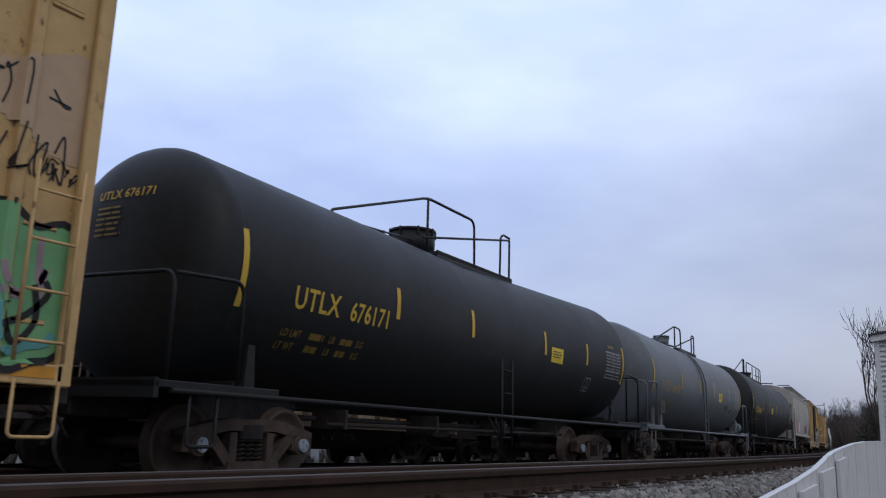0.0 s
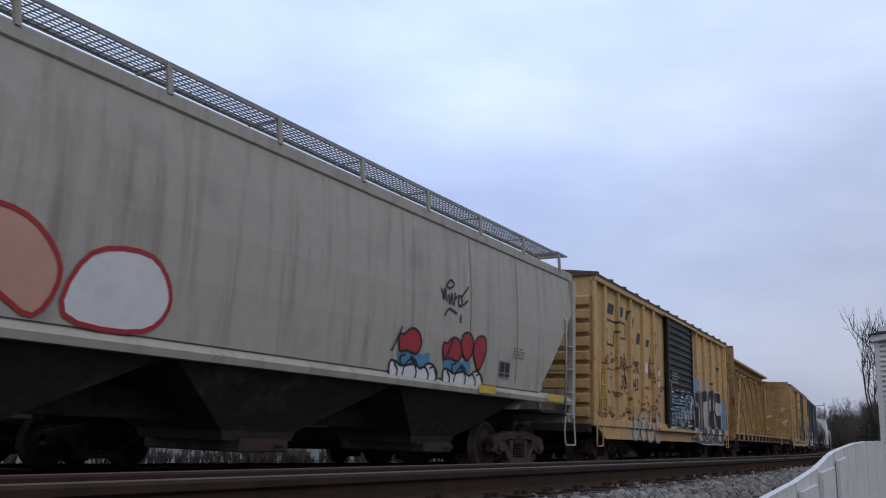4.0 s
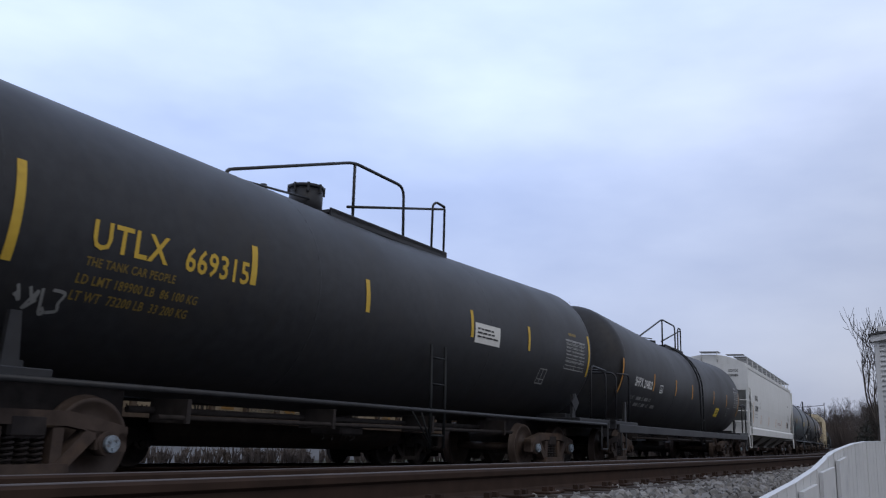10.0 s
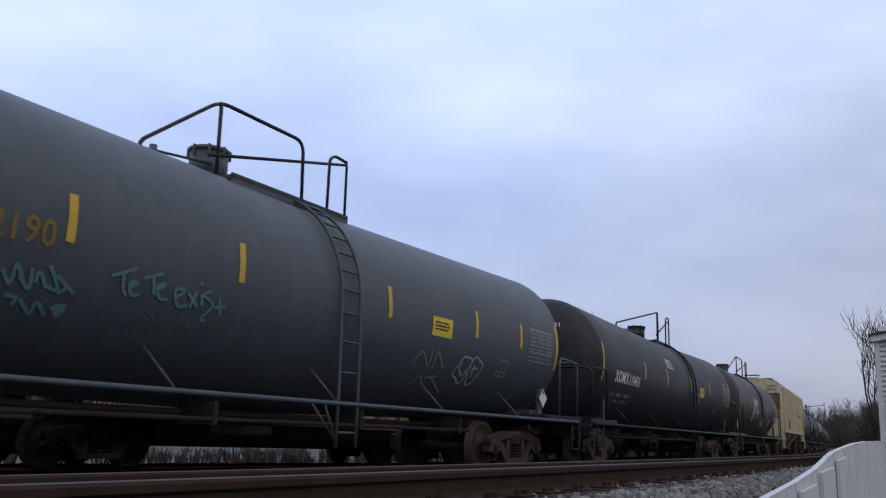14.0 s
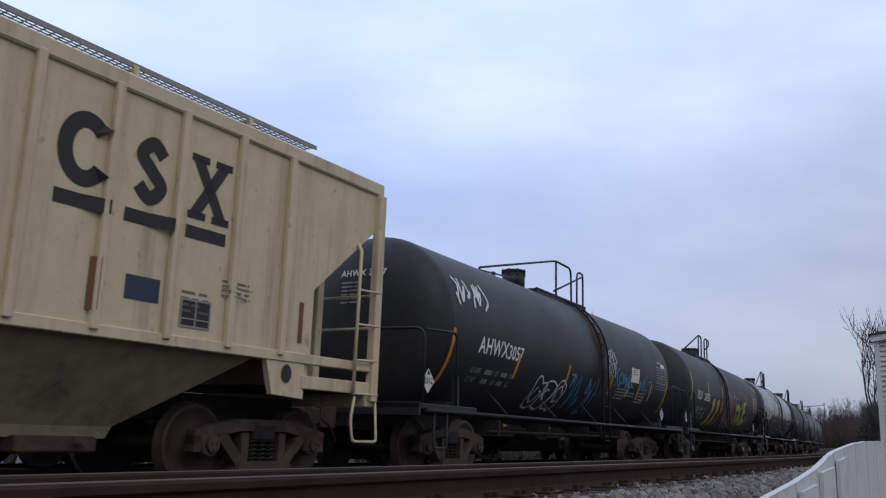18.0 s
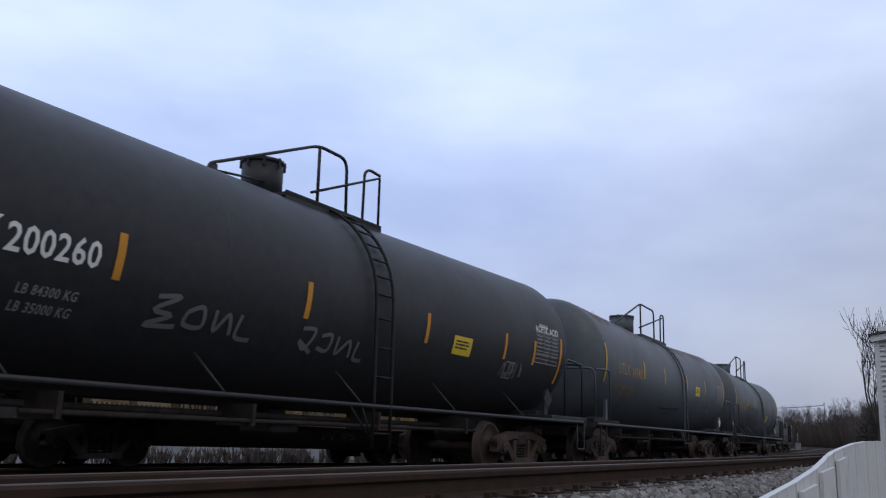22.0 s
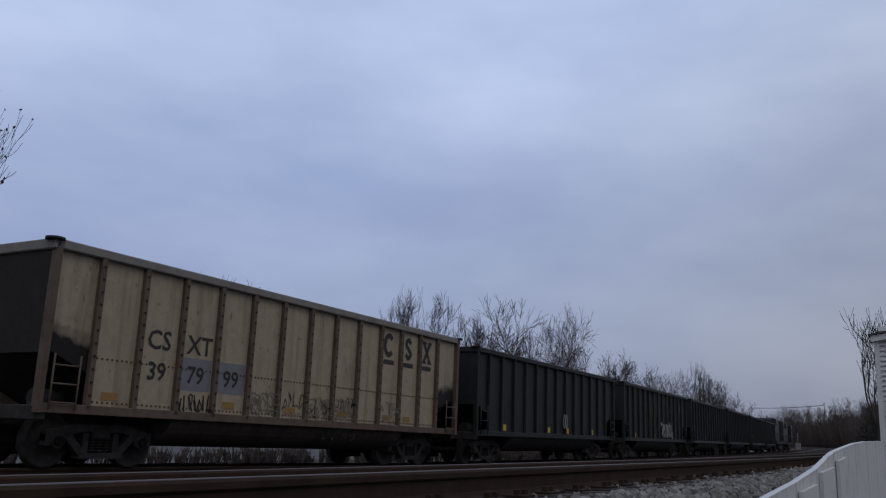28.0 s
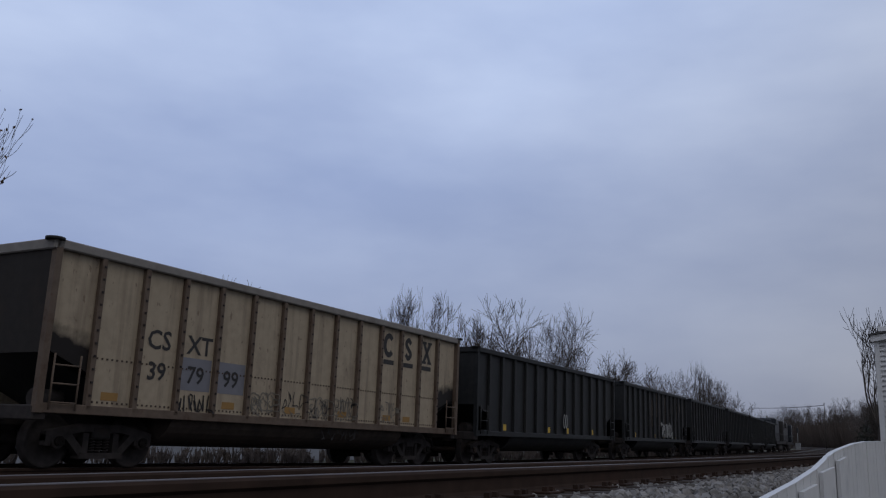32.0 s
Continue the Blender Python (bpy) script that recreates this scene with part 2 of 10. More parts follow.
M = dict(
    black_tank=surface("black_tank_paint", (0.027, 0.0275, 0.0305), 0.5, grain=0.2, stain=(0.030, 0.027, 0.024), stain_amount=0.35, bump=0.002, spec=0.26, streak=(0.034, 0.030, 0.027, 0.55)),
    jet_tank=surface("jet_black_tank_paint", (0.0155, 0.0168, 0.0178), 0.52, grain=0.2, stain=(0.021, 0.020, 0.019), stain_amount=0.3, bump=0.002, spec=0.2, streak=(0.018, 0.017, 0.016, 0.4)),
    gloss_tank=surface("glossy_black_tank_paint", (0.009, 0.009, 0.010), 0.20, grain=0.15, stain=(0.018, 0.017, 0.016), stain_amount=0.25, bump=0.001, spec=0.6),
    grey_tank=surface("grey_tank_paint", (0.070, 0.080, 0.091), 0.5, grain=0.1, stain=(0.055, 0.056, 0.058), stain_amount=0.3, bump=0.002, spec=0.35, streak=(0.12, 0.12, 0.118, 0.4)),
    pale_tank=surface("pale_grey_tank_paint", (0.104, 0.117, 0.130), 0.5, grain=0.1, stain=(0.07, 0.071, 0.073), stain_amount=0.3, bump=0.002, spec=0.35, streak=(0.13, 0.13, 0.128, 0.4)),
    brown_tank=surface("sooty_tank_paint", (0.046, 0.041, 0.041), 0.48, grain=0.2, stain=(0.03, 0.016, 0.011), stain_amount=0.4, bump=0.002, spec=0.3),
    yellow_car=surface("weathered_yellow_paint", (0.50, 0.332, 0.150), 0.65, grain=0.08, stain=(0.24, 0.15, 0.06), stain_amount=0.25, stain_size=0.5, bump=0.003, streak=(0.16, 0.095, 0.045, 0.5), flecks=(0.13, 0.055, 0.03, 0.8)),
    flat_yellow=surface("grimy_yellow_paint", (0.37, 0.235, 0.095), 0.7, grain=0.12, stain=(0.17, 0.10, 0.05), stain_amount=0.4, stain_size=0.5, bump=0.003, streak=(0.11, 0.065, 0.035, 0.65), flecks=(0.09, 0.04, 0.025, 0.9)),
    soot=surface("coal_soot_shade", (0.012, 0.010, 0.009), 0.9, grain=0.3, stain=(0.022, 0.018, 0.016), stain_amount=0.3, bump=0.0, spec=0.1),
    rusty_roof=surface("rusty_roof_sheet", (0.10, 0.07, 0.055), 0.75, grain=0.2, stain=(0.2, 0.12, 0.05), stain_amount=0.4, bump=0.004),
    tan_car=surface("tan_paint", (0.56, 0.475, 0.32), 0.6, grain=0.05, stain=(0.33, 0.26, 0.17), stain_amount=0.25, bump=0.003, streak=(0.20, 0.15, 0.10, 0.6), flecks=(0.16, 0.08, 0.045, 0.4)),
    blue_car=surface("dark_blue_paint", (0.060, 0.070, 0.080), 0.55, grain=0.12, stain=(0.065, 0.06, 0.055), stain_amount=0.35, bump=0.003, streak=(0.12, 0.10, 0.085, 0.6), flecks=(0.10, 0.05, 0.03, 0.6)),
    blue_door=surface("faded_blue_door_paint", (0.050, 0.073, 0.092), 0.55, grain=0.12, stain=(0.05, 0.055, 0.055), stain_amount=0.35, bump=0.003, streak=(0.10, 0.10, 0.095, 0.5), flecks=(0.12, 0.12, 0.10, 0.5)),
    white_car=surface("white_hopper_paint", (0.63, 0.63, 0.61), 0.5, grain=0.03, stain=(0.52, 0.51, 0.49), stain_amount=0.2, bump=0.002, streak=(0.40, 0.38, 0.35, 0.40)),
    grey_car=surface("dirty_grey_hopper_paint", (0.36, 0.342, 0.305), 0.6, grain=0.05, stain=(0.24, 0.22, 0.2), stain_amount=0.3, bump=0.002, streak=(0.16, 0.13, 0.11, 0.7)),
    cream_car=surface("dirty_cream_gondola_paint", (0.34, 0.28, 0.20), 0.7, grain=0.08, stain=(0.2, 0.16, 0.12), stain_amount=0.3, stain_size=0.8, bump=0.004, streak=(0.12, 0.085, 0.06, 0.7), flecks=(0.09, 0.05, 0.035, 0.5)),
    black_car=surface("black_gondola_paint", (0.0145, 0.0155, 0.0165), 0.6, grain=0.2, stain=(0.03, 0.027, 0.026), stain_amount=0.3, bump=0.004, streak=(0.035, 0.03, 0.027, 0.6)),
    under=surface("grimy_running_gear", (0.034, 0.029, 0.028), 0.8, grain=0.3, stain=(0.03, 0.02, 0.015), stain_amount=0.35, bump=0.006, spec=0.15),
    truck=surface("rusty_cast_steel", (0.060, 0.043, 0.035), 0.8, spec=0.25, grain=0.25, stain=(0.11, 0.072, 0.05), stain_amount=0.45, stain_size=0.5, bump=0.006),
    wheel=surface("wheel_steel", (0.058, 0.041, 0.033), 0.6, metal=0.2, grain=0.2, stain=(0.08, 0.05, 0.035), stain_amount=0.3, bump=0.003),
    rail=surface("rusty_rail", (0.036, 0.022, 0.016), 0.85, grain=0.2, spec=0.15, stain=(0.05, 0.028, 0.02), stain_amount=0.4, bump=0.003),
    railtop=surface("worn_rail_head", (0.075, 0.060, 0.053), 0.65, metal=0.25, grain=0.15, stain=(0.12, 0.08, 0.06), stain_amount=0.4, bump=0.0),
    tie=surface("creosoted_timber", (0.050, 0.040, 0.034), 0.9, spec=0.15, grain=0.35, stain=(0.13, 0.11, 0.095), stain_amount=0.3, bump=0.01),
    ballast=surface("ballast_bed", (0.05, 0.045, 0.040), 0.9, spec=0.1, grain=0.45, grain_size=0.05, stain=(0.08, 0.07, 0.062), stain_amount=0.4, bump=0.03),
    stone=surface("ballast_stone", (0.20, 0.19, 0.175), 0.9, spec=0.15, grain=0.25, grain_size=0.03, stain=(0.16, 0.14, 0.125), stain_amount=0.4, bump=0.006),
    ground=surface("winter_grass", (0.06, 0.056, 0.038), 0.95, spec=0.1, grain=0.4, grain_size=0.2, stain=(0.08, 0.09, 0.045), stain_amount=0.5, stain_size=4, bump=0.05),
    gravel=surface("pale_gravel", (0.095, 0.092, 0.09), 0.95, spec=0.1, grain=0.2, grain_size=0.1, stain=(0.14, 0.135, 0.13), stain_amount=0.4, stain_size=3, bump=0.01),
    fence=surface("white_vinyl_fence", (0.58, 0.58, 0.58), 0.5, grain=0.03, stain=(0.40, 0.41, 0.43), stain_amount=0.35, stain_size=0.4, bump=0.001),
    siding=surface("white_vinyl_siding", (0.50, 0.50, 0.50), 0.55, grain=0.03, stain=(0.58, 0.58, 0.58), stain_amount=0.2, bump=0.001),
    roof=surface("dark_shingles", (0.06, 0.058, 0.06), 0.9, grain=0.3, bump=0.01),
    bark=surface("grey_bark", (0.062, 0.052, 0.045), 0.95, grain=0.3, grain_size=0.06, stain=(0.05, 0.042, 0.036), stain_amount=0.4, bump=0.012),
    twig=surface("winter_twigs", (0.062, 0.050, 0.043), 0.95, grain=0.2, bump=0.0),
    leaf=surface("withered_leaf", (0.09, 0.055, 0.03), 0.9, grain=0.3, bump=0.0),
    yellow=surface("yellow_marking", (0.55, 0.36, 0.045), 0.55, grain=0.06, stain=(0.40, 0.25, 0.04), stain_amount=0.3, stain_size=0.2, bump=0.0),
    orange=surface("orange_marking", (0.55, 0.25, 0.03), 0.55, grain=0.08, stain=(0.35, 0.16, 0.03), stain_amount=0.3, stain_size=0.2, bump=0.0),
    white=surface("white_lettering", (0.72, 0.72, 0.70), 0.6, grain=0.06, stain=(0.5, 0.5, 0.48), stain_amount=0.3, stain_size=0.2, bump=0.0),
    dark=surface("dark_lettering", (0.03, 0.028, 0.028), 0.6, grain=0.1, bump=0.0),
)

_st = M["stone"].node_tree
_geo = _st.nodes.new("ShaderNodeNewGeometry")
_rp = _st.nodes.new("ShaderNodeValToRGB")
_rp.color_ramp.elements[0].color, _rp.color_ramp.elements[1].color = (0.07, 0.065, 0.06, 1), (0.30, 0.285, 0.27, 1)
_mm = _st.nodes.new("ShaderNodeMix")
_mm.data_type = "RGBA"
_mm.inputs["Factor"].default_value = 0.65
_bs = _st.nodes["Principled BSDF"]
_old = _bs.inputs["Base Color"].links[0].from_socket
_st.links.new(_geo.outputs["Random Per Island"], _rp.inputs["Fac"])
_st.links.new(_old, _mm.inputs["A"])
_st.links.new(_rp.outputs["Color"], _mm.inputs["B"])
_st.links.new(_mm.outputs["Result"], _bs.inputs["Base Color"])

# ---- ground, roadbed, tracks ----
def strip(name, profile, s0, s1, step, material, label, category, kind="structure"):
    """A ribbon along the line, with a profile of (offset, height)."""
    g = Geo()
    ss = np.arange(s0, s1 + 0.01, step)
    rings = []
    for s in ss:
        rings.append([spot(s, o, z) for o, z in profile])
    g.loft(rings, caps=False, closed=False)
    g.f = [tuple(reversed(q)) for q in g.f]
    return tagged(part(name, g, material), label, category, kind=kind)


g = Geo()
g.add([(-900, -900, 0), (1500, -900, 0), (1500, 1500, 0), (-900, 1500, 0)], [(0, 1, 2, 3)])
tagged(part("ground", g, M["ground"]), "flat winter grass and earth round the railway", "ground", kind="structure")
strip("ballast_bed", [(-1.4, 0.01), (0.2, 0.30), (1.0, 0.50), (1.75, 0.79), (2.15, 0.80), (2.3, 0.78), (4.9, 0.74), (6.6, 0.30), (10.4, 0.30), (11.6, 0.06), (16.6, 0.04), (18.5, 0.01)], -80, 620, 2.0,
      M["ballast"], "grey crushed-stone roadbed under three tracks", "roadbed")


def rail_profile():
    """Half outlines of a heavy rail: base, web, head."""
    right = [(0.076, 0), (0.076, 0.012), (0.02, 0.03), (0.009, 0.05), (0.009, 0.125), (0.034, 0.142), (0.036, 0.172), (0.028, 0.184)]
    return right + [(-y, z) for y, z in reversed(right)]


def rail(off, top, s0=-80, s1=600, rise=0.0):
    """A rail; it may climb a little toward the near end of the line."""
    def lift(s):
        return rise * max(0.0, min(1.0, (24.0 - s) / 15.0))
    g = Geo()
    prof = rail_profile()
    ss = list(np.arange(s0, 60, 2.0)) + list(np.arange(60, s1, 6.0))
    g.loft([[spot(s, off + y, top + lift(s) - 0.186 + z) for y, z in prof] for s in ss])
    ob = part("rail", g, M["rail"])
    tagged(ob, "rusty brown steel rail spiked to timber ties", "rail", group="rails of the tracks", kind="structure")
    h = Geo()
    h.loft([[spot(s, off + y, top + lift(s) + z) for y, z in ((-0.028, -0.001), (0.028, -0.001), (0.024, 0.002), (-0.024, 0.002))] for s in ss])
    part("running_surface", h, M["railtop"], ob, "worn shiny rail head")
    return ob


for off, top in ((OFF1 - GAUGE / 2, RAIL1 - 0.005), (OFF1 + GAUGE / 2, RAIL1 - 0.075), (OFF2 - GAUGE / 2, RAIL2), (OFF2 + GAUGE / 2, RAIL2), (OFF3 - GAUGE / 2, RAIL3), (OFF3 + GAUGE / 2, RAIL3)):
    rail(off, top, rise=0.14 if top == RAIL3 else 0.0)


# timber ties: the near track's are single pieces, those of the others lie in one mesh each
def tie_geo(g, w=0.23, l=2.6, h=0.18):
    return g.box(-w / 2, -l / 2, -h, w / 2, l / 2, 0, 0.012)


near_track = thing("track_bed_ties", "weathered timber ties of the near track", "ties", kind="structure")
_tie = tie_geo(Geo()).mesh("tie")
_tie.materials.append(M["tie"])
_plate = Geo()
for _y in (-GAUGE / 2, GAUGE / 2):
    _plate.box(-0.10, _y - 0.19, 0, 0.10, _y + 0.19, 0.018, 0.004)
    for _q in (-0.13, 0.13):
        _plate.box(-0.07, _y + _q - 0.02, 0.015, -0.03, _y + _q + 0.02, 0.05)
        _plate.box(0.03, _y + _q - 0.02, 0.015, 0.07, _y + _q + 0.02, 0.05)
_plate = _plate.mesh("tie_plate")
_plate.materials.append(M["rail"])
_r = random.Random(3)
for k in range(170):
    s = -13.6 + 0.53 * k
    m = on_line(s + _r.uniform(-0.04, 0.04), OFF1 + _r.uniform(-0.06, 0.06), RAIL1 - 0.186 - 0.018 - _r.uniform(0, 0.012)) @ pose(0, 0, 0, -1.9, 0, _r.uniform(-1.2, 1.2))
    t = part("tie", _tie, None, near_track, m=m)
    part("tie_plate", _plate, None, t)


def far_ties(name, off, top, s0, s1, step=0.53):
    g = Geo()
    for s in np.arange(s0, s1, step):
        a, b = heading(s), spot(s, off, top - 0.2)
        c, d = math.cos(a), math.sin(a)
        v = [(b.x + c * x - d * y, b.y + d * x + c * y, b.z + z) for x in (-0.115, 0.115) for y in (-1.3, 1.3) for z in (-0.16, 0)]
        g.add(v, [(0, 1, 3, 2), (4, 6, 7, 5), (0, 4, 5, 1), (2, 3, 7, 6), (1, 5, 7, 3)])
    tagged(part(name, g, M["tie"]), "row of dark timber ties under the rails", "ties", kind="stuff")


far_ties("ties_near_track_far", OFF1, RAIL1 - 0.01, 76.5, 300)
far_ties("ties_middle_track", OFF2, RAIL2, -10, 260)
far_ties("ties_third_track", OFF3, RAIL3, -5, 200)


def stones(name, n, s0, s1, o0, o1, size, height, seed):
    """Broken stones, each a lump of its own."""
    rng = np.random.default_rng(seed)
    base = np.array([[1, 0, 0], [-1, 0, 0], [0, 1, 0], [0, -1, 0], [0, 0, 1], [0, 0, -1], [.62, .62, .5], [-.62, .6, -.5], [.6, -.62, -.45], [-.6, -.6, .55]], float)
    hull = bmesh.new()
    for p in base:
        hull.verts.new(p)
    bmesh.ops.convex_hull(hull, input=hull.verts)
    hull.verts.index_update()
    faces = [tuple(v.index for v in f.verts) for f in hull.faces]
    hull.free()
    ss = s0 + (s1 - s0) * rng.random(n) ** 1.5
    oo = rng.uniform(o0, o1, n)
    v, f = [], []
    for k in range(n):
        p = spot(ss[k], oo[k], height(oo[k]) + rng.uniform(-0.2, 0.6) * size)
        sc = size * rng.uniform(0.55, 1.25) * (rng.uniform(0.7, 1.3, 3))
        q = Euler(rng.uniform(0, 6.28, 3)).to_matrix()
        a = (base * rng.uniform(0.8, 1.2, (10, 1)) * sc) @ np.array(q).T + np.array(p)
        o = len(v)
        v += a.tolist()
        f += [tuple(i + o for i in fc) for fc in faces]
    me = bpy.data.meshes.new(name)
    me.from_pydata(v, [], f)
    me.materials.append(M["stone"])
    return tagged(new(name, me), "loose grey crushed ballast stones", "ballast", kind="stuff")


def shoulder(o):
    return float(np.interp(o, [0.2, 1.0, 1.75, 2.15, 2.3, 4.9], [0.30, 0.50, 0.79, 0.80, 0.78, 0.74]))


stones("ballast_stones", 9000, 3.0, 20.0, 0.5, 2.25, 0.036, shoulder, 1)
stones("ballast_stones_beside_camera", 6000, -14.0, 3.2, 0.3, 2.25, 0.038, shoulder, 6)
stones("ballast_stones_farther", 7000, 14.0, 70.0, 0.5, 2.3, 0.06, shoulder, 2)
stones("ballast_stones_between_ties", 5500, -8.0, 40.0, 2.25, 4.8, 0.035, shoulder, 4)
strip("gravel_lot", [(21.0, 0.03), (26, 0.06), (45, 0.06), (60, 0.03)], -40, 120, 8.0, M["gravel"], "pale gravel lot beyond the tracks", "gravel lot")

# ---- rolling stock: x along the car, near side at -y, z from the rail top ----
CARS, WHEELSETS = [], []


def flat_at(y):
    return lambda x, z: y


def tank_at(r, zc, rise=lambda x: 0.0):
    return lambda x, z: -math.sqrt(max(r * r - (z - zc - rise(x)) ** 2, 0.0001))


def ribbed_at(y, yp, posts, half):
    """A side sheet with posts that stand proud of it."""
    def f(x, z):
        return yp if any(abs(x - p) < half + 0.012 for p in posts) else y
    return f


def decal(root, name, vf, material, x, z, wrap, label="", lift=0.006):
    v, f = vf
    g = Geo()
    g.add([(x + p[0], wrap(x + p[0], z + p[2]) - lift, z + p[2]) for p in v], f)
    ob = part(name, g, material, root, label)
    if name in ("small_print", "data_table", "data_panel", "scrawl"):
        ob["kind"] = "stuff"
    return ob


def panel(w, h, nx=1, nz=6, slant=0.0):
    """A flat patch, its lower left corner at the origin."""
    v = [(w * i / nx + slant * k / nz, 0, h * k / nz) for k in range(nz + 1) for i in range(nx + 1)]
    f = [(k * (nx + 1) + i, k * (nx + 1) + i + 1, (k + 1) * (nx + 1) + i + 1, (k + 1) * (nx + 1) + i) for k in range(nz) for i in range(nx)]
    return v, f


def frame_of(w, h, t):
    v, f = [], []
    for a, b, c, d in ((0, 0, w, t), (0, h - t, w, h), (0, t, t, h - t), (w - t, t, w, h - t), (w / 2 - t / 2, t, w / 2 + t / 2, h - t), (t, h * 0.28, w - t, h * 0.28 + t * 0.7)):
        o = len(v)
        v += [(a, 0, b), (c, 0, b), (c, 0, d), (a, 0, d)]
        f.append((o, o + 1, o + 2, o + 3))
    return v, f


def bars(w, h, rows, seed, fill=0.42, gap=0.05):
    """Small print: rows of short bars."""
    rnd = random.Random(seed)
    v, f = [], []
    for k in range(rows):
        z1 = h * (rows - k) / rows
        z0 = z1 - h / rows * fill
        x, end = 0.0, w * rnd.uniform(0.72, 1.0)
        while x < end:
            b = min(rnd.uniform(0.06, 0.24), end - x)
            o = len(v)
            v += [(x, 0, z0), (x + b, 0, z0), (x + b, 0, z1), (x, 0, z1)]
            f.append((o, o + 1, o + 2, o + 3))
            x += b + gap * rnd.uniform(0.6, 1.5)
    return v, f


def grid_fill(inside, x0, z0, x1, z1, step=0.04):
    v, f, idx = [], [], {}

    def vert(i, k):
        if (i, k) not in idx:
            idx[(i, k)] = len(v)
            v.append((x0 + i * step, 0, z0 + k * step))
        return idx[(i, k)]
    for i in range(int((x1 - x0) / step)):
        for k in range(int((z1 - z0) / step)):
            if inside(x0 + (i + 0.5) * step, z0 + (k + 0.5) * step):
                f.append((vert(i, k), vert(i + 1, k), vert(i + 1, k + 1), vert(i, k + 1)))
    return v, f


def ribbon(lines, width):
    """Painted strokes: flat bands along smooth lines of (x, z)."""
    v, f = [], []
    for pts in lines:
        n = len(pts)
        o = len(v)
        for i, (x, z) in enumerate(pts):
            a, b = pts[max(i - 1, 0)], pts[min(i + 1, n - 1)]
            dx, dz = b[0] - a[0], b[1] - a[1]
            q = math.hypot(dx, dz) or 1
            w = width / 2
            v += [(x - dz / q * w, 0, z + dx / q * w), (x + dz / q * w, 0, z - dx / q * w)]
        for i in range(n - 1):
            f.append((o + 2 * i + 1, o + 2 * i + 3, o + 2 * i + 2, o + 2 * i))
    return v, f


def smooth_line(pts, k=6):
    out = []
    n = len(pts)
    for i in range(n - 1):
        p0, p1, p2, p3 = pts[max(i - 1, 0)], pts[i], pts[i + 1], pts[min(i + 2, n - 1)]
        for j in range(k):
            t = j / k
            out.append(tuple(0.5 * (2 * p1[c] + (p2[c] - p0[c]) * t + (2 * p0[c] - 5 * p1[c] + 4 * p2[c] - p3[c]) * t * t + (3 * p1[c] - p0[c] - 3 * p2[c] + p3[c]) * t ** 3) for c in (0, 1)))
    return out + [pts[-1]]


def bubble_letters(root, x, z, w, h, n, seed, fill, outline, wrap, inner=None, width=0.05, label=""):
    """Sprayed bubble shapes: swollen filled forms with a dark outline and inner strokes."""
    rnd = random.Random(seed)
    cell = w / n
    for i in range(n):
        cx, cz = x + cell * (i + 0.5), z + h * (0.5 + rnd.uniform(-0.05, 0.05))
        ph = [rnd.uniform(0, 6.28) for _ in range(4)]
        am = [rnd.uniform(0.03, 0.08), rnd.uniform(0.06, 0.12), rnd.uniform(0.04, 0.12), rnd.uniform(0.02, 0.06)]

        def rad(a):
            c, s = abs(math.cos(a)), abs(math.sin(a))
            base = 1 / max((c ** 3.2 + s ** 3.2) ** (1 / 3.2), 0.1)
            return base * (0.95 + sum(am[j] * math.sin((j + 2) * a + ph[j]) for j in range(4)))
        sx, sz = cell * 0.56, h * 0.5

        def inside(px, pz):
            u, q = (px - cx) / sx, (pz - cz) / sz
            return math.hypot(u, q) < rad(math.atan2(q, u))
        if fill is not None:
            decal(root, "sprayed_fill", grid_fill(inside, cx - sx * 1.6, cz - sz * 1.6, cx + sx * 1.6, cz + sz * 1.6, 0.05), fill, 0, 0, wrap, label, 0.006 + 0.001 * i)
        loop = [(cx + math.cos(a) * rad(a) * sx, cz + math.sin(a) * rad(a) * sz) for a in np.linspace(0, 2 * math.pi, 41)]
        inn = []
        for _ in range(2):
            a0 = rnd.uniform(0, 6.28)
            inn.append(smooth_line([(cx + math.cos(a0 + q) * sx * rnd.uniform(0.15, 0.75), cz + math.sin(a0 + q) * sz * rnd.uniform(0.15, 0.75)) for q in (0, 0.8, 1.7, 2.6)]))
        decal(root, "sprayed_outline", ribbon([loop] + inn, width), outline, 0, 0, wrap, "", 0.016 + 0.001 * i)
        if inner is not None:
            decal(root, "sprayed_highlight", ribbon([[(cx + math.cos(a) * rad(a) * sx * 0.78, cz + math.sin(a) * rad(a) * sz * 0.78) for a in np.linspace(1.2 + i, 3.6 + i, 14)]], width * 1.3), inner, 0, 0, wrap, "", 0.018)


def scribble(root, x, z, w, h, n, seed, material, wrap, width=0.03, label="", lift=0.012):
    """A hand style: quick looping strokes that nobody could read."""
    rnd = random.Random(seed)
    lines = []
    for i in range(n):
        x0 = x + w * (i + 0.2) / n
        cw = w / n
        pts = [(x0 + rnd.uniform(-0.2, 0.9) * cw, z + rnd.uniform(0, 1) * h) for _ in range(rnd.randint(4, 6))]
        pts[0] = (x0, z + h * rnd.choice((0.05, 0.95)))
        lines.append(smooth_line(pts))
    return decal(root, "scrawl", ribbon(lines, width), material, 0, 0, wrap, label, lift)


def paint(name, c, rough=0.55):
    return surface(name, c, rough, grain=0.07, grain_size=0.2, stain=[q * 0.75 for q in c], stain_amount=0.35, stain_size=0.4, bump=0.0)


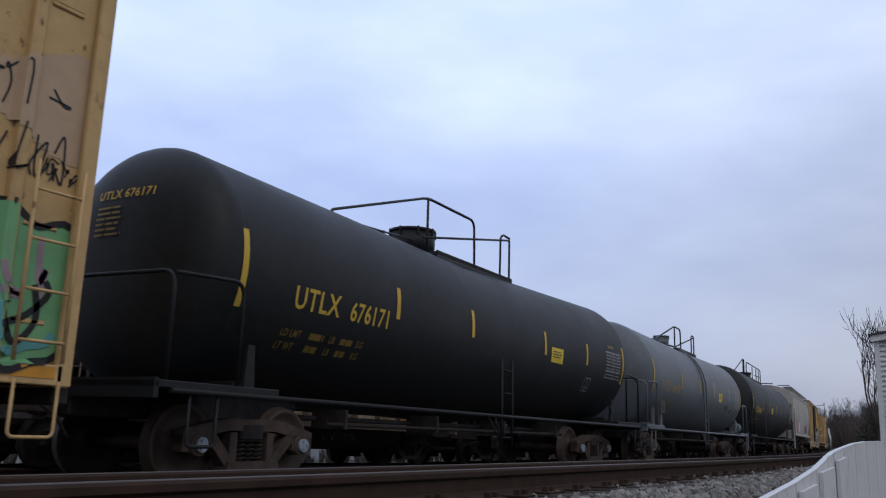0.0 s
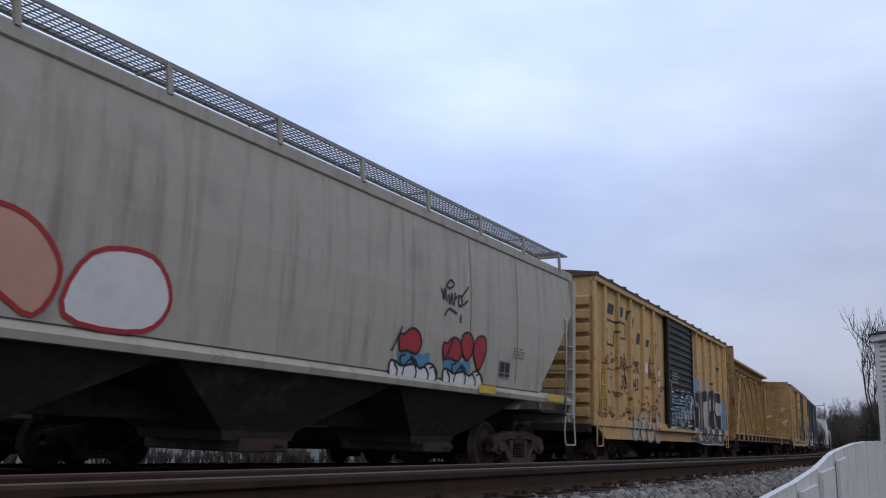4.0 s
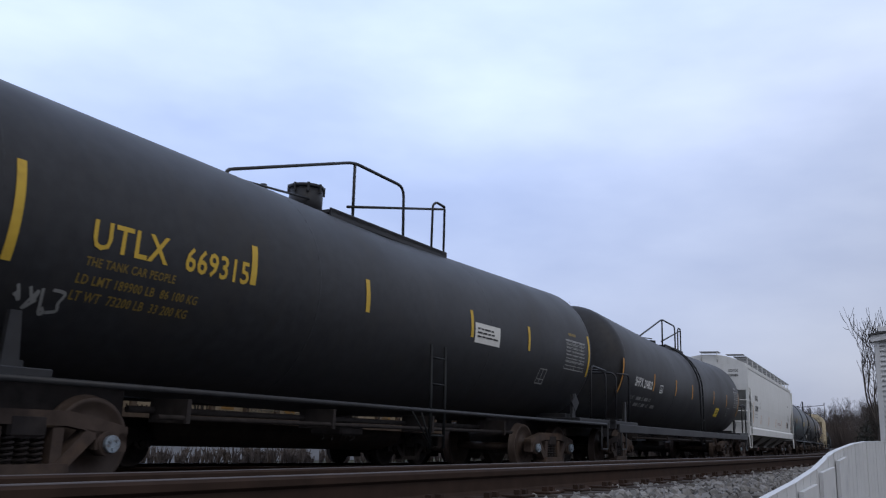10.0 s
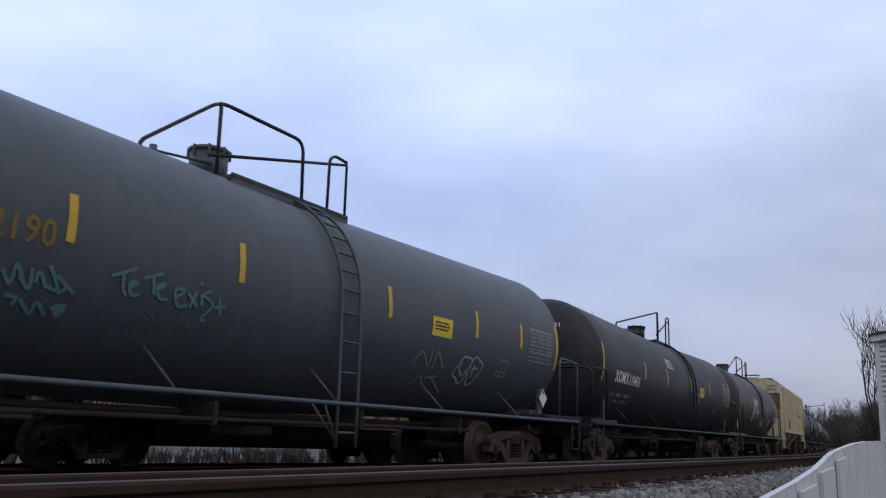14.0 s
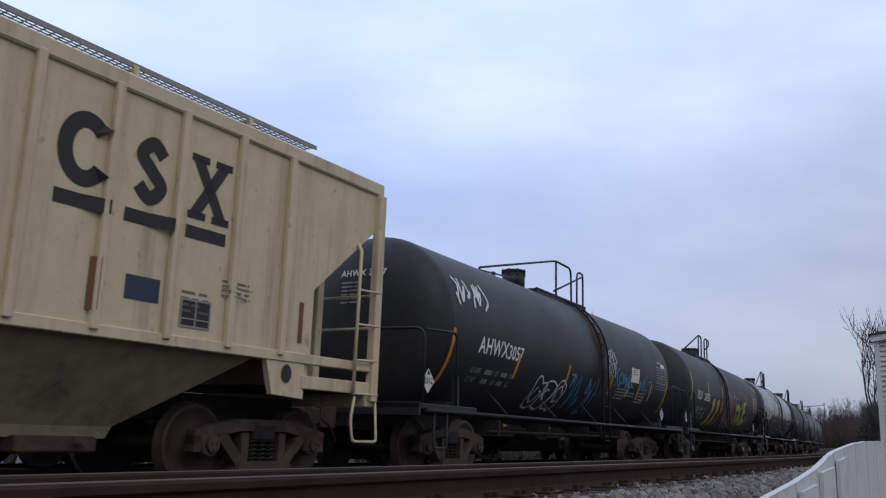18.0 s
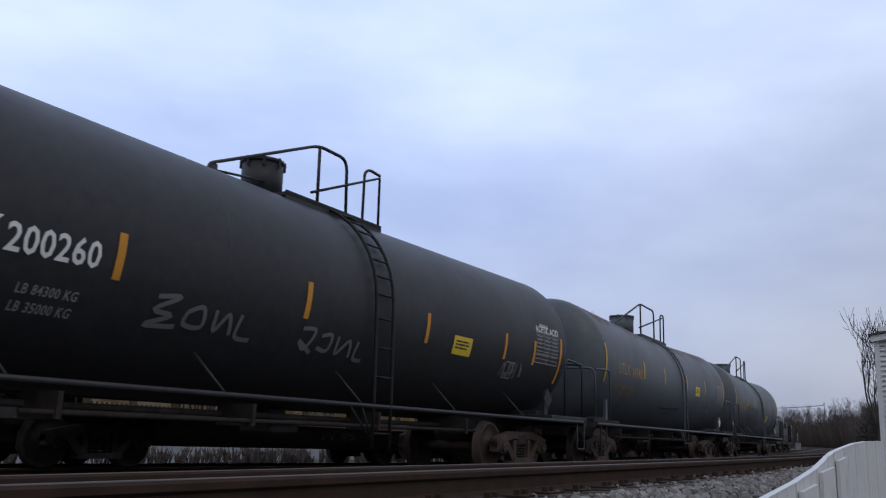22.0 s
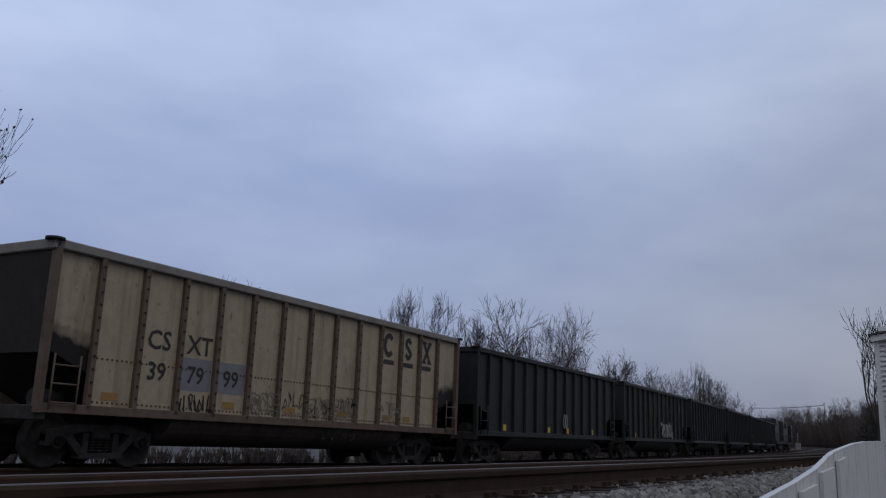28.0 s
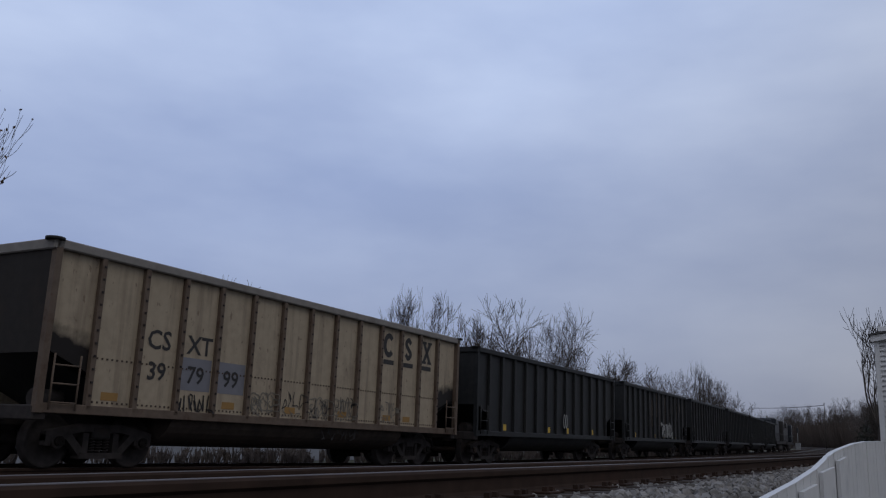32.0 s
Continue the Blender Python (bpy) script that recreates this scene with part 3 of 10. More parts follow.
P = dict(white=paint("spray_white", (0.62, 0.62, 0.64)), black=paint("spray_black", (0.018, 0.018, 0.02)), teal=paint("spray_teal", (0.10, 0.30, 0.30)), blue=paint("spray_blue", (0.07, 0.22, 0.36)),
         green=paint("spray_green", (0.16, 0.36, 0.17)), red=paint("spray_red", (0.36, 0.035, 0.03)), silver=paint("spray_silver", (0.36, 0.37, 0.39)),
         gold=paint("spray_gold", (0.45, 0.38, 0.12)), purple=paint("spray_mauve", (0.30, 0.20, 0.24)), rustmark=paint("rust_patch", (0.17, 0.078, 0.040), 0.85), darkrust=paint("dark_rust", (0.07, 0.034, 0.022), 0.85), dullteal=paint("spray_thin_teal", (0.05, 0.11, 0.11)), ghost=paint("faded_stencil", (0.16, 0.145, 0.12)),
         stencil=paint("white_stencil", (0.33, 0.33, 0.32)), dimwhite=paint("faded_white_stencil", (0.25, 0.25, 0.24)), worn_yellow=paint("worn_yellow_stencil", (0.34, 0.215, 0.07)), dimyellow=paint("faded_yellow_stencil", (0.20, 0.135, 0.03)), greyblue=paint("patch_blue_grey", (0.17, 0.19, 0.24)), pinkish=paint("pink_overspray", (0.50, 0.28, 0.22)))
PAPER = surface("paper_placard", (0.66, 0.65, 0.61), 0.7, grain=0.05, stain=(0.5, 0.47, 0.4), stain_amount=0.3, stain_size=0.15, bump=0.0)
YPANEL = surface("yellow_decal", (0.68, 0.50, 0.04), 0.5, grain=0.05, stain=(0.5, 0.36, 0.05), stain_amount=0.2, stain_size=0.2, bump=0.0)
GRATE = surface("galvanised_grating", (0.24, 0.24, 0.24), 0.55, metal=0.4, grain=0.15, bump=0.0)

# ---- running gear, shared by all cars ----
WR = 0.457
_me = {}


def side_frame_mesh():
    g = Geo()
    t = 0.075
    for y0 in (0,):
        # arched top member, sloping arms, spring seat, columns, pedestal jaws
        g.prism([(-1.12, 0.46), (-1.12, 0.62), (-0.96, 0.66), (-0.42, 0.76), (0.42, 0.76), (0.96, 0.66), (1.12, 0.62), (1.12, 0.46), (0.98, 0.52), (0.40, 0.62), (-0.40, 0.62), (-0.98, 0.52)], "y", -t, t)
        for s in (-1, 1):
            g.prism([(s * 0.80, 0.56), (s * 0.64, 0.60), (s * 0.30, 0.26), (s * 0.42, 0.20)][::s], "y", -t, t)
            g.prism([(s * 0.26, 0.60), (s * 0.38, 0.60), (s * 0.38, 0.22), (s * 0.26, 0.22)][::s], "y", -t * 0.9, t * 0.9)
            g.box(s * 0.74, -t, 0.40, s * 0.82, t, 0.58)
            g.box(s * 1.02, -t, 0.38, s * 1.12, t, 0.56)
            g.cyl((s * 0.89, -t - 0.03, 0.457), (s * 0.89, t, 0.457), 0.125, 14)
        g.prism([(-0.46, 0.17), (0.46, 0.17), (0.42, 0.27), (-0.42, 0.27)], "y", -0.12, 0.12)
    return g.mesh("side_frame")


def spring_mesh():
    g = Geo()
    for x in (-0.15, 0.0, 0.15):
        pts = [(x + 0.06 * math.cos(a), 0.06 * math.sin(a), 0.27 + 0.25 * i / 30) for i, a in enumerate(np.linspace(0, 5 * 2 * math.pi, 31))]
        g.tube(pts, 0.014, 4)
    return g.mesh("spring")


def wheel_mesh():
    g = Geo()
    prof = [(-0.07, 0.10), (-0.07, 0.16), (-0.02, 0.19), (-0.02, 0.36), (-0.06, 0.40), (-0.066, WR - 0.012), (-0.05, WR), (0.055, WR + 0.004), (0.062, WR + 0.025), (0.078, WR + 0.025), (0.085, 0.40), (0.03, 0.36), (0.02, 0.19), (0.07, 0.16), (0.07, 0.10)]
    rings = [[(math.cos(2 * math.pi * i / 28) * r, y, math.sin(2 * math.pi * i / 28) * r) for i in range(28)] for y, r in prof]
    g.loft(rings, smooth=True)
    return g.mesh("wheel")


def cap_mesh():
    g = Geo()
    g.cyl((0, -0.05, 0), (0, 0, 0), 0.085, 14)
    for k in range(3):
        a = 2 * math.pi * k / 3
        g.cyl((math.cos(a) * 0.05, -0.068, math.sin(a) * 0.05), (math.cos(a) * 0.05, -0.05, math.sin(a) * 0.05), 0.018, 6)
    return g.mesh("bearing_cap")


CAPBLUE = surface("pale_blue_bearing_cap", (0.26, 0.31, 0.36), 0.5, grain=0.15, stain=(0.1, 0.08, 0.07), stain_amount=0.5, stain_size=0.1, bump=0.0)


def setup_gear():
    def put(key, me, mat):
        me.materials.append(mat)
        _me[key] = me
    put("side_frame", side_frame_mesh(), M["truck"])
    # darker copies for the standing cars: their shade is in the colour
    put("side_frame_dark", side_frame_mesh(), M["under"])
    put("wheel_dark", wheel_mesh(), M["under"])
    put("spring", spring_mesh(), M["under"])
    put("wheel", wheel_mesh(), M["wheel"])
    put("cap", cap_mesh(), CAPBLUE)
    put("cap_dull", cap_mesh(), M["truck"])
    g = Geo()
    g.cyl((0, -1.04, 0), (0, 1.04, 0), 0.08, 10)
    put("axle", g.mesh("axle"), M["wheel"])
    g = Geo()
    g.box(-0.2, -1.08, 0.50, 0.2, 1.08, 0.72, 0.03)
    g.cyl((0, 0, 0.70), (0, 0, 0.82), 0.2, 12)
    put("bolster", g.mesh("bolster"), M["under"])
    g = Geo()
    for s in (-1, 1):
        g.box(s * 0.38, -0.9, 0.30, s * 0.44, 0.9, 0.40)
        for y in (-0.75, 0.75):
            g.box(s * 0.40, y - 0.05, 0.28, s * 0.47, y + 0.05, 0.56)
    put("brake_beam", g.mesh("brake_beam"), M["under"])
    g = Geo()
    g.tube([(0, -1.10, 0.66), (0.12, -1.14, 0.60), (0.5, -1.13, 0.12)], 0.016, 5)
    put("brake_hose", g.mesh("brake_hose"), P["dimwhite"])
    g = Geo()
    g.box(-0.5, -0.12, -0.12, 0.0, 0.12, 0.12, 0.02)
    g.prism([(-0.50, -0.10), (-0.72, -0.16), (-0.86, -0.12), (-0.86, 0.02), (-0.74, 0.03), (-0.72, 0.12), (-0.80, 0.17), (-0.66, 0.18), (-0.50, 0.12)], "z", -0.16, 0.16)
    put("coupler", g.mesh("coupler"), M["truck"])
    g = Geo()
    g.tube([(-0.28, 0.32, 0.02), (-0.45, 0.34, -0.08), (-0.6, 0.33, -0.28), (-0.72, 0.25, -0.30)], 0.022, 5)
    put("air_hose", g.mesh("air_hose"), M["under"])


setup_gear()


def gear(root, xc, end, caps="cap_dull", moved=True, rear=0.0):
    """Two trucks, and the couplers at the ends."""
    for s in (-1, 1):
        x = s * xc + (rear if s > 0 else 0.0)
        for y in (-1.0, 1.0):
            sf = part("side_frame", _me["side_frame" if moved else "side_frame_dark"], None, root, m=pose(x, y, 0, 0, 0, 0 if y < 0 else 180))
            part("spring", _me["spring"], None, sf)
        part("bolster", _me["bolster"], None, root, m=pose(x, 0, 0))
        part("brake_beam", _me["brake_beam"], None, root, m=pose(x, 0, 0))
        for dx in (-0.89, 0.89):
            ws = part("wheelset", _me["axle"], None, root, m=pose(x + dx, 0, WR))
            for y in (-0.755, 0.755):
                part("wheel", _me["wheel" if moved else "wheel_dark"], None, ws, m=pose(0, y, 0, 0, 0, 0 if y < 0 else 180))
            part("bearing_cap", _me[caps], None, ws, m=pose(0, -1.105, 0))
            if moved:
                WHEELSETS.append((ws, root, x + dx))
        part("coupler", _me["coupler"], None, root, m=pose(s * (end - 0.35) + (rear if s > 0 else 0.0), 0, 0.86, 0, 0, 0 if s < 0 else 180))
        part("air_hose", _me["air_hose"], None, root, m=pose(s * (end - 0.35) + (rear if s > 0 else 0.0), 0, 0.80, 0, 0, 0 if s < 0 else 180))


def ladder(g, x, y, z0, z1, w=0.42, rungs=5, r=0.018, along="x"):
    def at(d, z):
        return (x + d, y, z) if along == "x" else (x, y + d, z)
    for d in (0, w):
        g.tube([at(d, z0), at(d, z1)], r, 5)
    for k in range(rungs):
        z = z0 + (z1 - z0) * (k + 0.4) / rungs
        g.tube([at(0, z), at(w, z)], r * 0.9, 5)
    return g


def stirrup(g, x, y, z1, z0=0.42, w=0.40, r=0.02):
    g.tube([(x, y, z1), (x, y, z0), (x + w, y, z0), (x + w, y, z1)], r, 5, 0.06)
    return g


def diamond(root, x, z, wrap, text="", size=0.19):
    ob = decal(root, "placard", ([(0, 0, -size), (size, 0, 0), (0, 0, size), (-size, 0, 0)], [(0, 1, 2, 3)]), PAPER, x, z, wrap, "white diamond hazard placard", 0.05)
    decal(ob, "placard_mark", ([(-size * 0.3, 0, 0.48 * size), (size * 0.3, 0, 0.48 * size), (0, 0, 0.85 * size)], [(0, 1, 2)]), M["dark"], x, z, wrap, "", 0.056)
    if text:
        decal(ob, "placard_number", letters(text, 0.095), M["dark"], x - 0.135, z - 0.045, wrap, "", 0.056)
    return ob


# ---- tank cars ----
def tank_car(sl, sr, paint_key, mark="", number="", ink="yellow", stripe="yellow", dome=-1.45, rail_x=(-3.6, 2.2), style="loop", panels=True, label="", head_mark=True, text_z=2.12, stripe_z=2.45, text_h=0.28, extra=None, un="", pk=None, rr=0.75, note=True, num_dx=2.22, r=1.5, zc=2.45, plat=None, stripes=None, man=0.26, note_x=None, low_ladder=False, rear=0.0, dip=0.0, brackets=True, label_z=2.16, lad=None, dome_h=0.36, zr=4.76, board=None, deep=False, words=None, front=0.0):
    hb = (sr - sl) / 2
    end = hb + 1.47
    root = thing("tank_car", label, "tank car", "cars of the passing train")
    hr = hb + 0.4 * rear                # the rear half may be a little shorter

    def rise(x):
        """The shell slopes down from both ends to its middle."""
        return dip * (abs(x) / hb - 0.45) + front * max(0.0, -x / hb - 0.4) / 0.6
    wrap = tank_at(r, zc, rise)
    mat = M[paint_key]
    body = hb - 0.08
    zm = zc + rise(dome)
    pk = dome + 0.35 if pk is None else pk
    prof = [(-body - 0.56 * math.cos(a), max(0.02, r * math.sin(a) ** 0.70)) for a in np.linspace(0.02, math.pi / 2, 14)]
    prof += [(x, r) for x in np.linspace(-body, body + 0.20 + rear, 15)[1:]] + [(-x + 0.20 + rear, q) for x, q in reversed(prof[:-1])]
    shell = part("shell", Geo().spin(prof, 0, zc, 64, rise=rise), mat, root)
    for x in (-body + 0.02, -hb * 0.36, hb * 0.33, body + 0.18 + rear):
        part("weld_seam", Geo().spin([(x - 0.02, r - 0.002), (x - 0.012, r + 0.0018), (x + 0.012, r + 0.0018), (x + 0.02, r - 0.002)], 0, zc, 48, False, rise=rise), mat, shell)
    # top fittings
    g = Geo()
    g.cyl((dome, 0, zm + r - 0.06), (dome, 0, zm + r + dome_h), man, 20)
    g.cyl((dome, 0, zm + r + dome_h), (dome, 0, zm + r + dome_h + 0.05), man + 0.015, 20)
    for k in range(8):
        a = k * math.pi / 4
        g.cyl((dome + (man + 0.01) * math.cos(a), (man + 0.01) * math.sin(a), zm + r + dome_h - 0.08), (dome + (man + 0.01) * math.cos(a), (man + 0.01) * math.sin(a), zm + r + dome_h + 0.06), 0.022, 5)
    part("manway", g, mat, root)
    part("safety_valve", Geo().cyl((dome - 0.85, 0.1, zm + r - 0.03), (dome - 0.85, 0.1, zm + r + 0.24), 0.05, 8), mat, root)
    zt = zm + r - 0.10
    x0, x1 = rail_x
    g = Geo()
    pa = dome - 0.2 if plat is None else plat
    for a, b, y in ((pa, x1, -0.42), (pa, x1, 0.42)):
        g.box(a, y - 0.24, zt + 0.00, b, y + 0.20, zt + 0.05)
        g.box(a, y - 0.24, zt - 0.06, b, y - 0.21, zt + 0.07)
    for x in np.linspace(pa + 0.1, x1, 6):
        part("platform_bearer", Geo().box(x - 0.03, -0.6, zt - 0.12, x + 0.03, 0.6, zt), mat, root)
    part("platform", g, M["black_tank"] if paint_key != "grey_tank" else mat, root)
    for y in (-0.58,):
        g = Geo()
        if style == "loop":
            g.tube([(x0, y * 0.9, zt - 0.08), (x0 + 0.02, y * 0.9, zr - 0.86), (pk, y, zr), (rr, y, zr - 0.01), (rr + 0.05, y, zt)], 0.026, 6, 0.18)
            g.tube([(pk + 0.03, y, zr), (pk + 0.05, y, zt)], 0.026, 6)
            g.tube([(x0, y * 0.9, zt + 0.0), (dome, y * 0.3, zt + 0.28)], 0.018, 5)
            g.tube([(pk - 0.1, y, zr - 0.74), (x1, y, zr - 0.06), (x1 + 0.02, y, zt - 0.12)], 0.024, 6)
            g.tube([(x1 - 0.42, y, zt), (x1 - 0.42, y, zr - 0.08), (x1 - 0.3, y, zr), (x1, y, zr - 0.02)], 0.024, 6, 0.1)
        elif style == "rear":
            g.tube([(x0, y * 0.9, zt - 0.08), (-1.1, y, zr), (-0.62, y, zr - 0.02), (-0.66, y, zt)], 0.028, 6, 0.15)
            g.tube([(-1.15, y, zr), (-1.2, y, zt)], 0.026, 6)
            g.tube([(-0.06, y, zt), (-0.04, y, zr - 0.1), (0.12, y, zr), (0.88, y, zr - 0.02), (0.80, y, zr - 0.26), (0.10, y, zr - 0.44)], 0.028, 6, 0.12)
            g.tube([(0.5, y, zr), (0.46, y, zt)], 0.026, 6)
        else:
            g.tube([(x0, y * 0.9, zt - 0.08), (-4.25, y, zr + 0.08), (-3.92, y, zr + 0.06), (-3.9, y, zt)], 0.026, 6, 0.15)
            g.tube([(-4.25, y, zr + 0.08), (-4.3, y, zt)], 0.024, 6)
            g.tube([(-3.14, y, zt), (-3.1, y, zr - 0.05), (-2.9, y, zr + 0.03), (x1, y, zr + 0.03), (x1, y, zt - 0.1)], 0.026, 6, 0.1)
            g.tube([(0.1, y, zr - 0.42), (x1, y, zr - 0.40)], 0.022, 6)
            for x in (-0.87, 0.68, 1.7):
                g.tube([(x, y, zr - 0.03), (x, y, zt)], 0.024, 6)
        part("handrail", g, M["black_tank"], root, "black pipe handrail")
    # ladder down the near side, following the shell
    lx = x1 - 0.95 if lad is None else lad
    g = Geo()
    arc = [(-(r + 0.07) * math.cos(a), zc + rise(lx) + (r + 0.07) * math.sin(a)) for a in np.linspace(1.35, 0.0, 9)]
    line = ([] if low_ladder else arc) + [(-1.58, 2.0), (-1.6, 1.2), (-1.6, 0.45)]
    for dx in (0, 0.42):
        g.tube([(lx + dx, y, z) for y, z in line], 0.026, 5)
    for (ya, za), (yb, zb) in zip(line, line[1:]):
        k = max(1, int(math.hypot(yb - ya, zb - za) / 0.32))
        for j in range(k):
            t = (j + 0.5) / k
            g.tube([(lx, ya + (yb - ya) * t, za + (zb - za) * t), (lx + 0.42, ya + (yb - ya) * t, za + (zb - za) * t)], 0.017, 4)
    for dx in (0.55, 0.28):
        g.tube([(lx - dx, -1.6, 1.0), (lx + 0.01, -1.61, 0.5)], 0.018, 4)
    part("ladder", g, M["jet_tank"] if "black" in paint_key else mat, root)
    # side pipe and its brackets
    for y in (-1.6, 1.6):
        part("side_rail", Geo().box(-hb - 0.9, y - 0.03, 0.84, hr + 0.9, y + 0.03, 1.03, 0.01) if deep else Geo().tube([(-hb - 0.9, y, 1.00), (hr + 0.9, y, 1.00)], 0.032, 8), mat, root)
    for x in np.linspace(-hb + 2.0, hb - 2.0, 5) if brackets else ():
        part("rail_bracket", Geo().tube([(x, -1.6, 1.00), (x - 0.16, -1.22, 1.45)], 0.016, 5), mat if paint_key != "jet_tank" else M["under"], root)
    # ends: stub sill, platform, railings, cradle
    for s in (-1, 1):
        he = hb if s < 0 else hr
        xe = s * (he + 1.1)
        g = Geo()
        g.box(s * (he - 2.6), -0.35, 0.72, xe, 0.35, 1.08, 0.02)
        part("stub_sill", g, M["under"], root)
        g = Geo()
        g.box(s * (he - 0.75), -1.6, 1.02, s * (he + 1.12), 1.6, 1.10, 0.01)
        g.box(s * (he + 1.06), -1.6, 0.92, s * (he + 1.12), 1.6, 1.12)
        part("end_platform", g, M["under"] if paint_key == "grey_tank" else mat, root)
        g = Geo()
        g.tube([(s * (he + 0.95), -1.56, 1.1), (s * (he + 0.95), -1.56, 2.22), (s * (he + 0.95), -0.3, 2.24), (s * (he + 0.95), 1.56, 2.22), (s * (he + 0.95), 1.56, 1.1)], 0.024, 6, 0.18)
        g.tube([(s * (he - 0.05), -1.58, 1.1), (s * (he - 0.05), -1.58, 2.25), (s * (he + 0.95), -1.56, 2.20)], 0.024, 6, 0.18)
        part("end_railing", g, mat, root)
        g = Geo()
        stirrup(g, s * (he + 0.62), -1.58, 1.06, 0.45)
        part("step", g, M["under"] if paint_key == "grey_tank" else mat, root)
        for y in (-1, 1):
            g = Geo().prism([(s * (he - 0.58), 1.1), (s * (he - 0.40), 1.1), (s * (he - 0.43), 1.60), (s * (he - 0.54), 1.60)][::s], "y", y * 1.30, y * 1.36)
            part("cradle", g, mat, root)
            part("cradle_foot", Geo().box(s * (he - 0.7), y * 0.5, 1.08, s * (he - 0.35), y * 1.25, 1.18, 0.01), mat, root)
        if s > 0 and paint_key == "brown_tank":
            xw = hr + 0.38
            g = Geo().tube([(xw, -0.8 + 0.28 * math.cos(a), 1.86 + 0.28 * math.sin(a)) for a in np.linspace(0, 6.28, 21)], 0.022, 6)
            for a in np.linspace(0, 6.28, 6)[:-1]:
                g.tube([(xw, -0.8, 1.86), (xw, -0.8 + 0.27 * math.cos(a), 1.86 + 0.27 * math.sin(a))], 0.014, 4)
            g.box(xw - 0.16, -0.95, 1.10, xw - 0.02, -0.65, 1.98, 0.02)
            part("brake_wheel", g, M["under"], root)
        elif s > 0 and paint_key == "pale_tank":
            part("air_reservoir", Geo().cyl((hr + 0.25, -1.15, 1.32), (hr + 0.95, -1.15, 1.32), 0.2, 14), mat, root)
    g = Geo()
    g.tube([(-hb + 2.6, -0.4, 0.82), (hb - 2.6, -0.4, 0.82)], 0.045, 6)
    g.tube([(-hb + 2.6, -0.9, 0.74), (hb - 2.6, -0.9, 0.74)], 0.03, 5)
    for x in np.linspace(-hb + 3, hb - 3, 4):
        g.box(x - 0.03, -0.95, 0.68, x + 0.03, -0.35, 0.95)
    part("brake_rod", g, M["under"], root)
    g = Geo()
    g.cyl((0.0, 0, zc - r - 0.25), (0.0, 0, zc - r + 0.05), 0.22, 12)
    g.box(-0.3, -0.3, zc - r - 0.36, 0.3, 0.3, zc - r - 0.22, 0.03)
    part("bottom_outlet", g, M["under"], root)
    # reflective stripes
    for k, x in enumerate(stripes or (-hb + 0.03, -hb * 0.55 + 0.1, -hb * 0.23, hb * 0.16, hb * 0.53, hr - 0.12)):
        tall = 0.9 if x < -hb + 0.3 or x > hr - 0.6 else 0.46
        decal(root, "reflective_stripe", panel(0.095, tall, 1, 8), M[stripe], x, stripe_z - tall / 2 + (0 if tall > 0.5 else 0.05), wrap)
    ink_m = M[ink] if ink in M else P[ink]
    if mark:
        decal(root, "lettering", letters(mark, text_h, 1.1, 0.9), ink_m, -hb + 1.05, text_z, wrap)
        decal(root, "lettering", letters(number, text_h * 0.92, 1.05, 0.88), ink_m, -hb + num_dx, text_z - 0.01, wrap)
        dim = P["dimyellow"] if "yellow" in ink else P["dimwhite"]
        if number == "669315":
            decal(root, "small_print", letters("THE TANK CAR PEOPLE", 0.085, 1.1, 0.8), dim, -hb + 1.05, text_z - 0.17, wrap)
        for k, row in enumerate(words or ((("LD LMT", 0.0), (0.36, 0.55), ("LB", 0.96), (0.30, 1.20), ("KG", 1.56)), (("LT WT", 0.0), (0.32, 0.57), ("LB", 0.96), (0.28, 1.21), ("KG", 1.56)))):
            for tx, dx in row:
                vf = letters(tx, 0.09, 1.1, 0.85) if isinstance(tx, str) else bars(tx, 0.08, 1, int(tx * 100), 1.0, 0.02)
                decal(root, "small_print", vf, dim, -hb + 1.0 + dx, text_z - 0.34 - 0.155 * k, wrap)
        if head_mark:
            def on_head(vf, y0, z0, lift):
                """Lays flat lettering on the domed head."""
                out = []
                for p in vf[0]:
                    y, z = y0 - p[0], z0 + p[2]
                    q = min(0.98, math.hypot(y, z) / r) ** (1 / 0.70)
                    out.append((-body - 0.56 * math.sqrt(1 - q * q) - lift, y, zc + rise(-body) + z))
                return Geo().add(out, vf[1])
            part("lettering", on_head(letters(mark + " " + number, 0.11, 1.1), 0.42, 0.74, 0.02), ink_m, root)
            tagged(part("small_print", on_head(bars(0.50, 0.40, 6, 8, 0.4, 0.03), 0.38, 0.24, 0.02), dim, root), kind="stuff")
    if note and panels:
        pl = decal(root, "notice_panel", panel(0.62, 0.30, 1, 4), YPANEL if paint_key != "brown_tank" else PAPER, hb * 0.33 if note_x is None else note_x, label_z, wrap)
        decal(pl, "small_print", bars(0.46, 0.16, 3, 5, gap=0.02), M["dark"], (hb * 0.33 if note_x is None else note_x) + 0.07, label_z + 0.07, wrap, "", 0.012)
    if board is not None:
        g = Geo().prism([(board - 0.10, 1.08), (board + 0.10, 1.08), (board + 0.05, 1.45), (board - 0.05, 1.45)], "y", -1.55, -1.47)
        bd = part("placard_board", g, mat, root, "placard board on a short post")
        part("placard_plate", Geo().box(board - 0.23, -1.60, 1.43, board + 0.23, -1.55, 1.76, 0.012), M["gravel"] if paint_key == "pale_tank" else mat, bd)
        decal(bd, "placard_frame", frame_of(0.22, 0.20, 0.03), M["dark"], board - 0.11, 1.50, flat_at(-1.60))
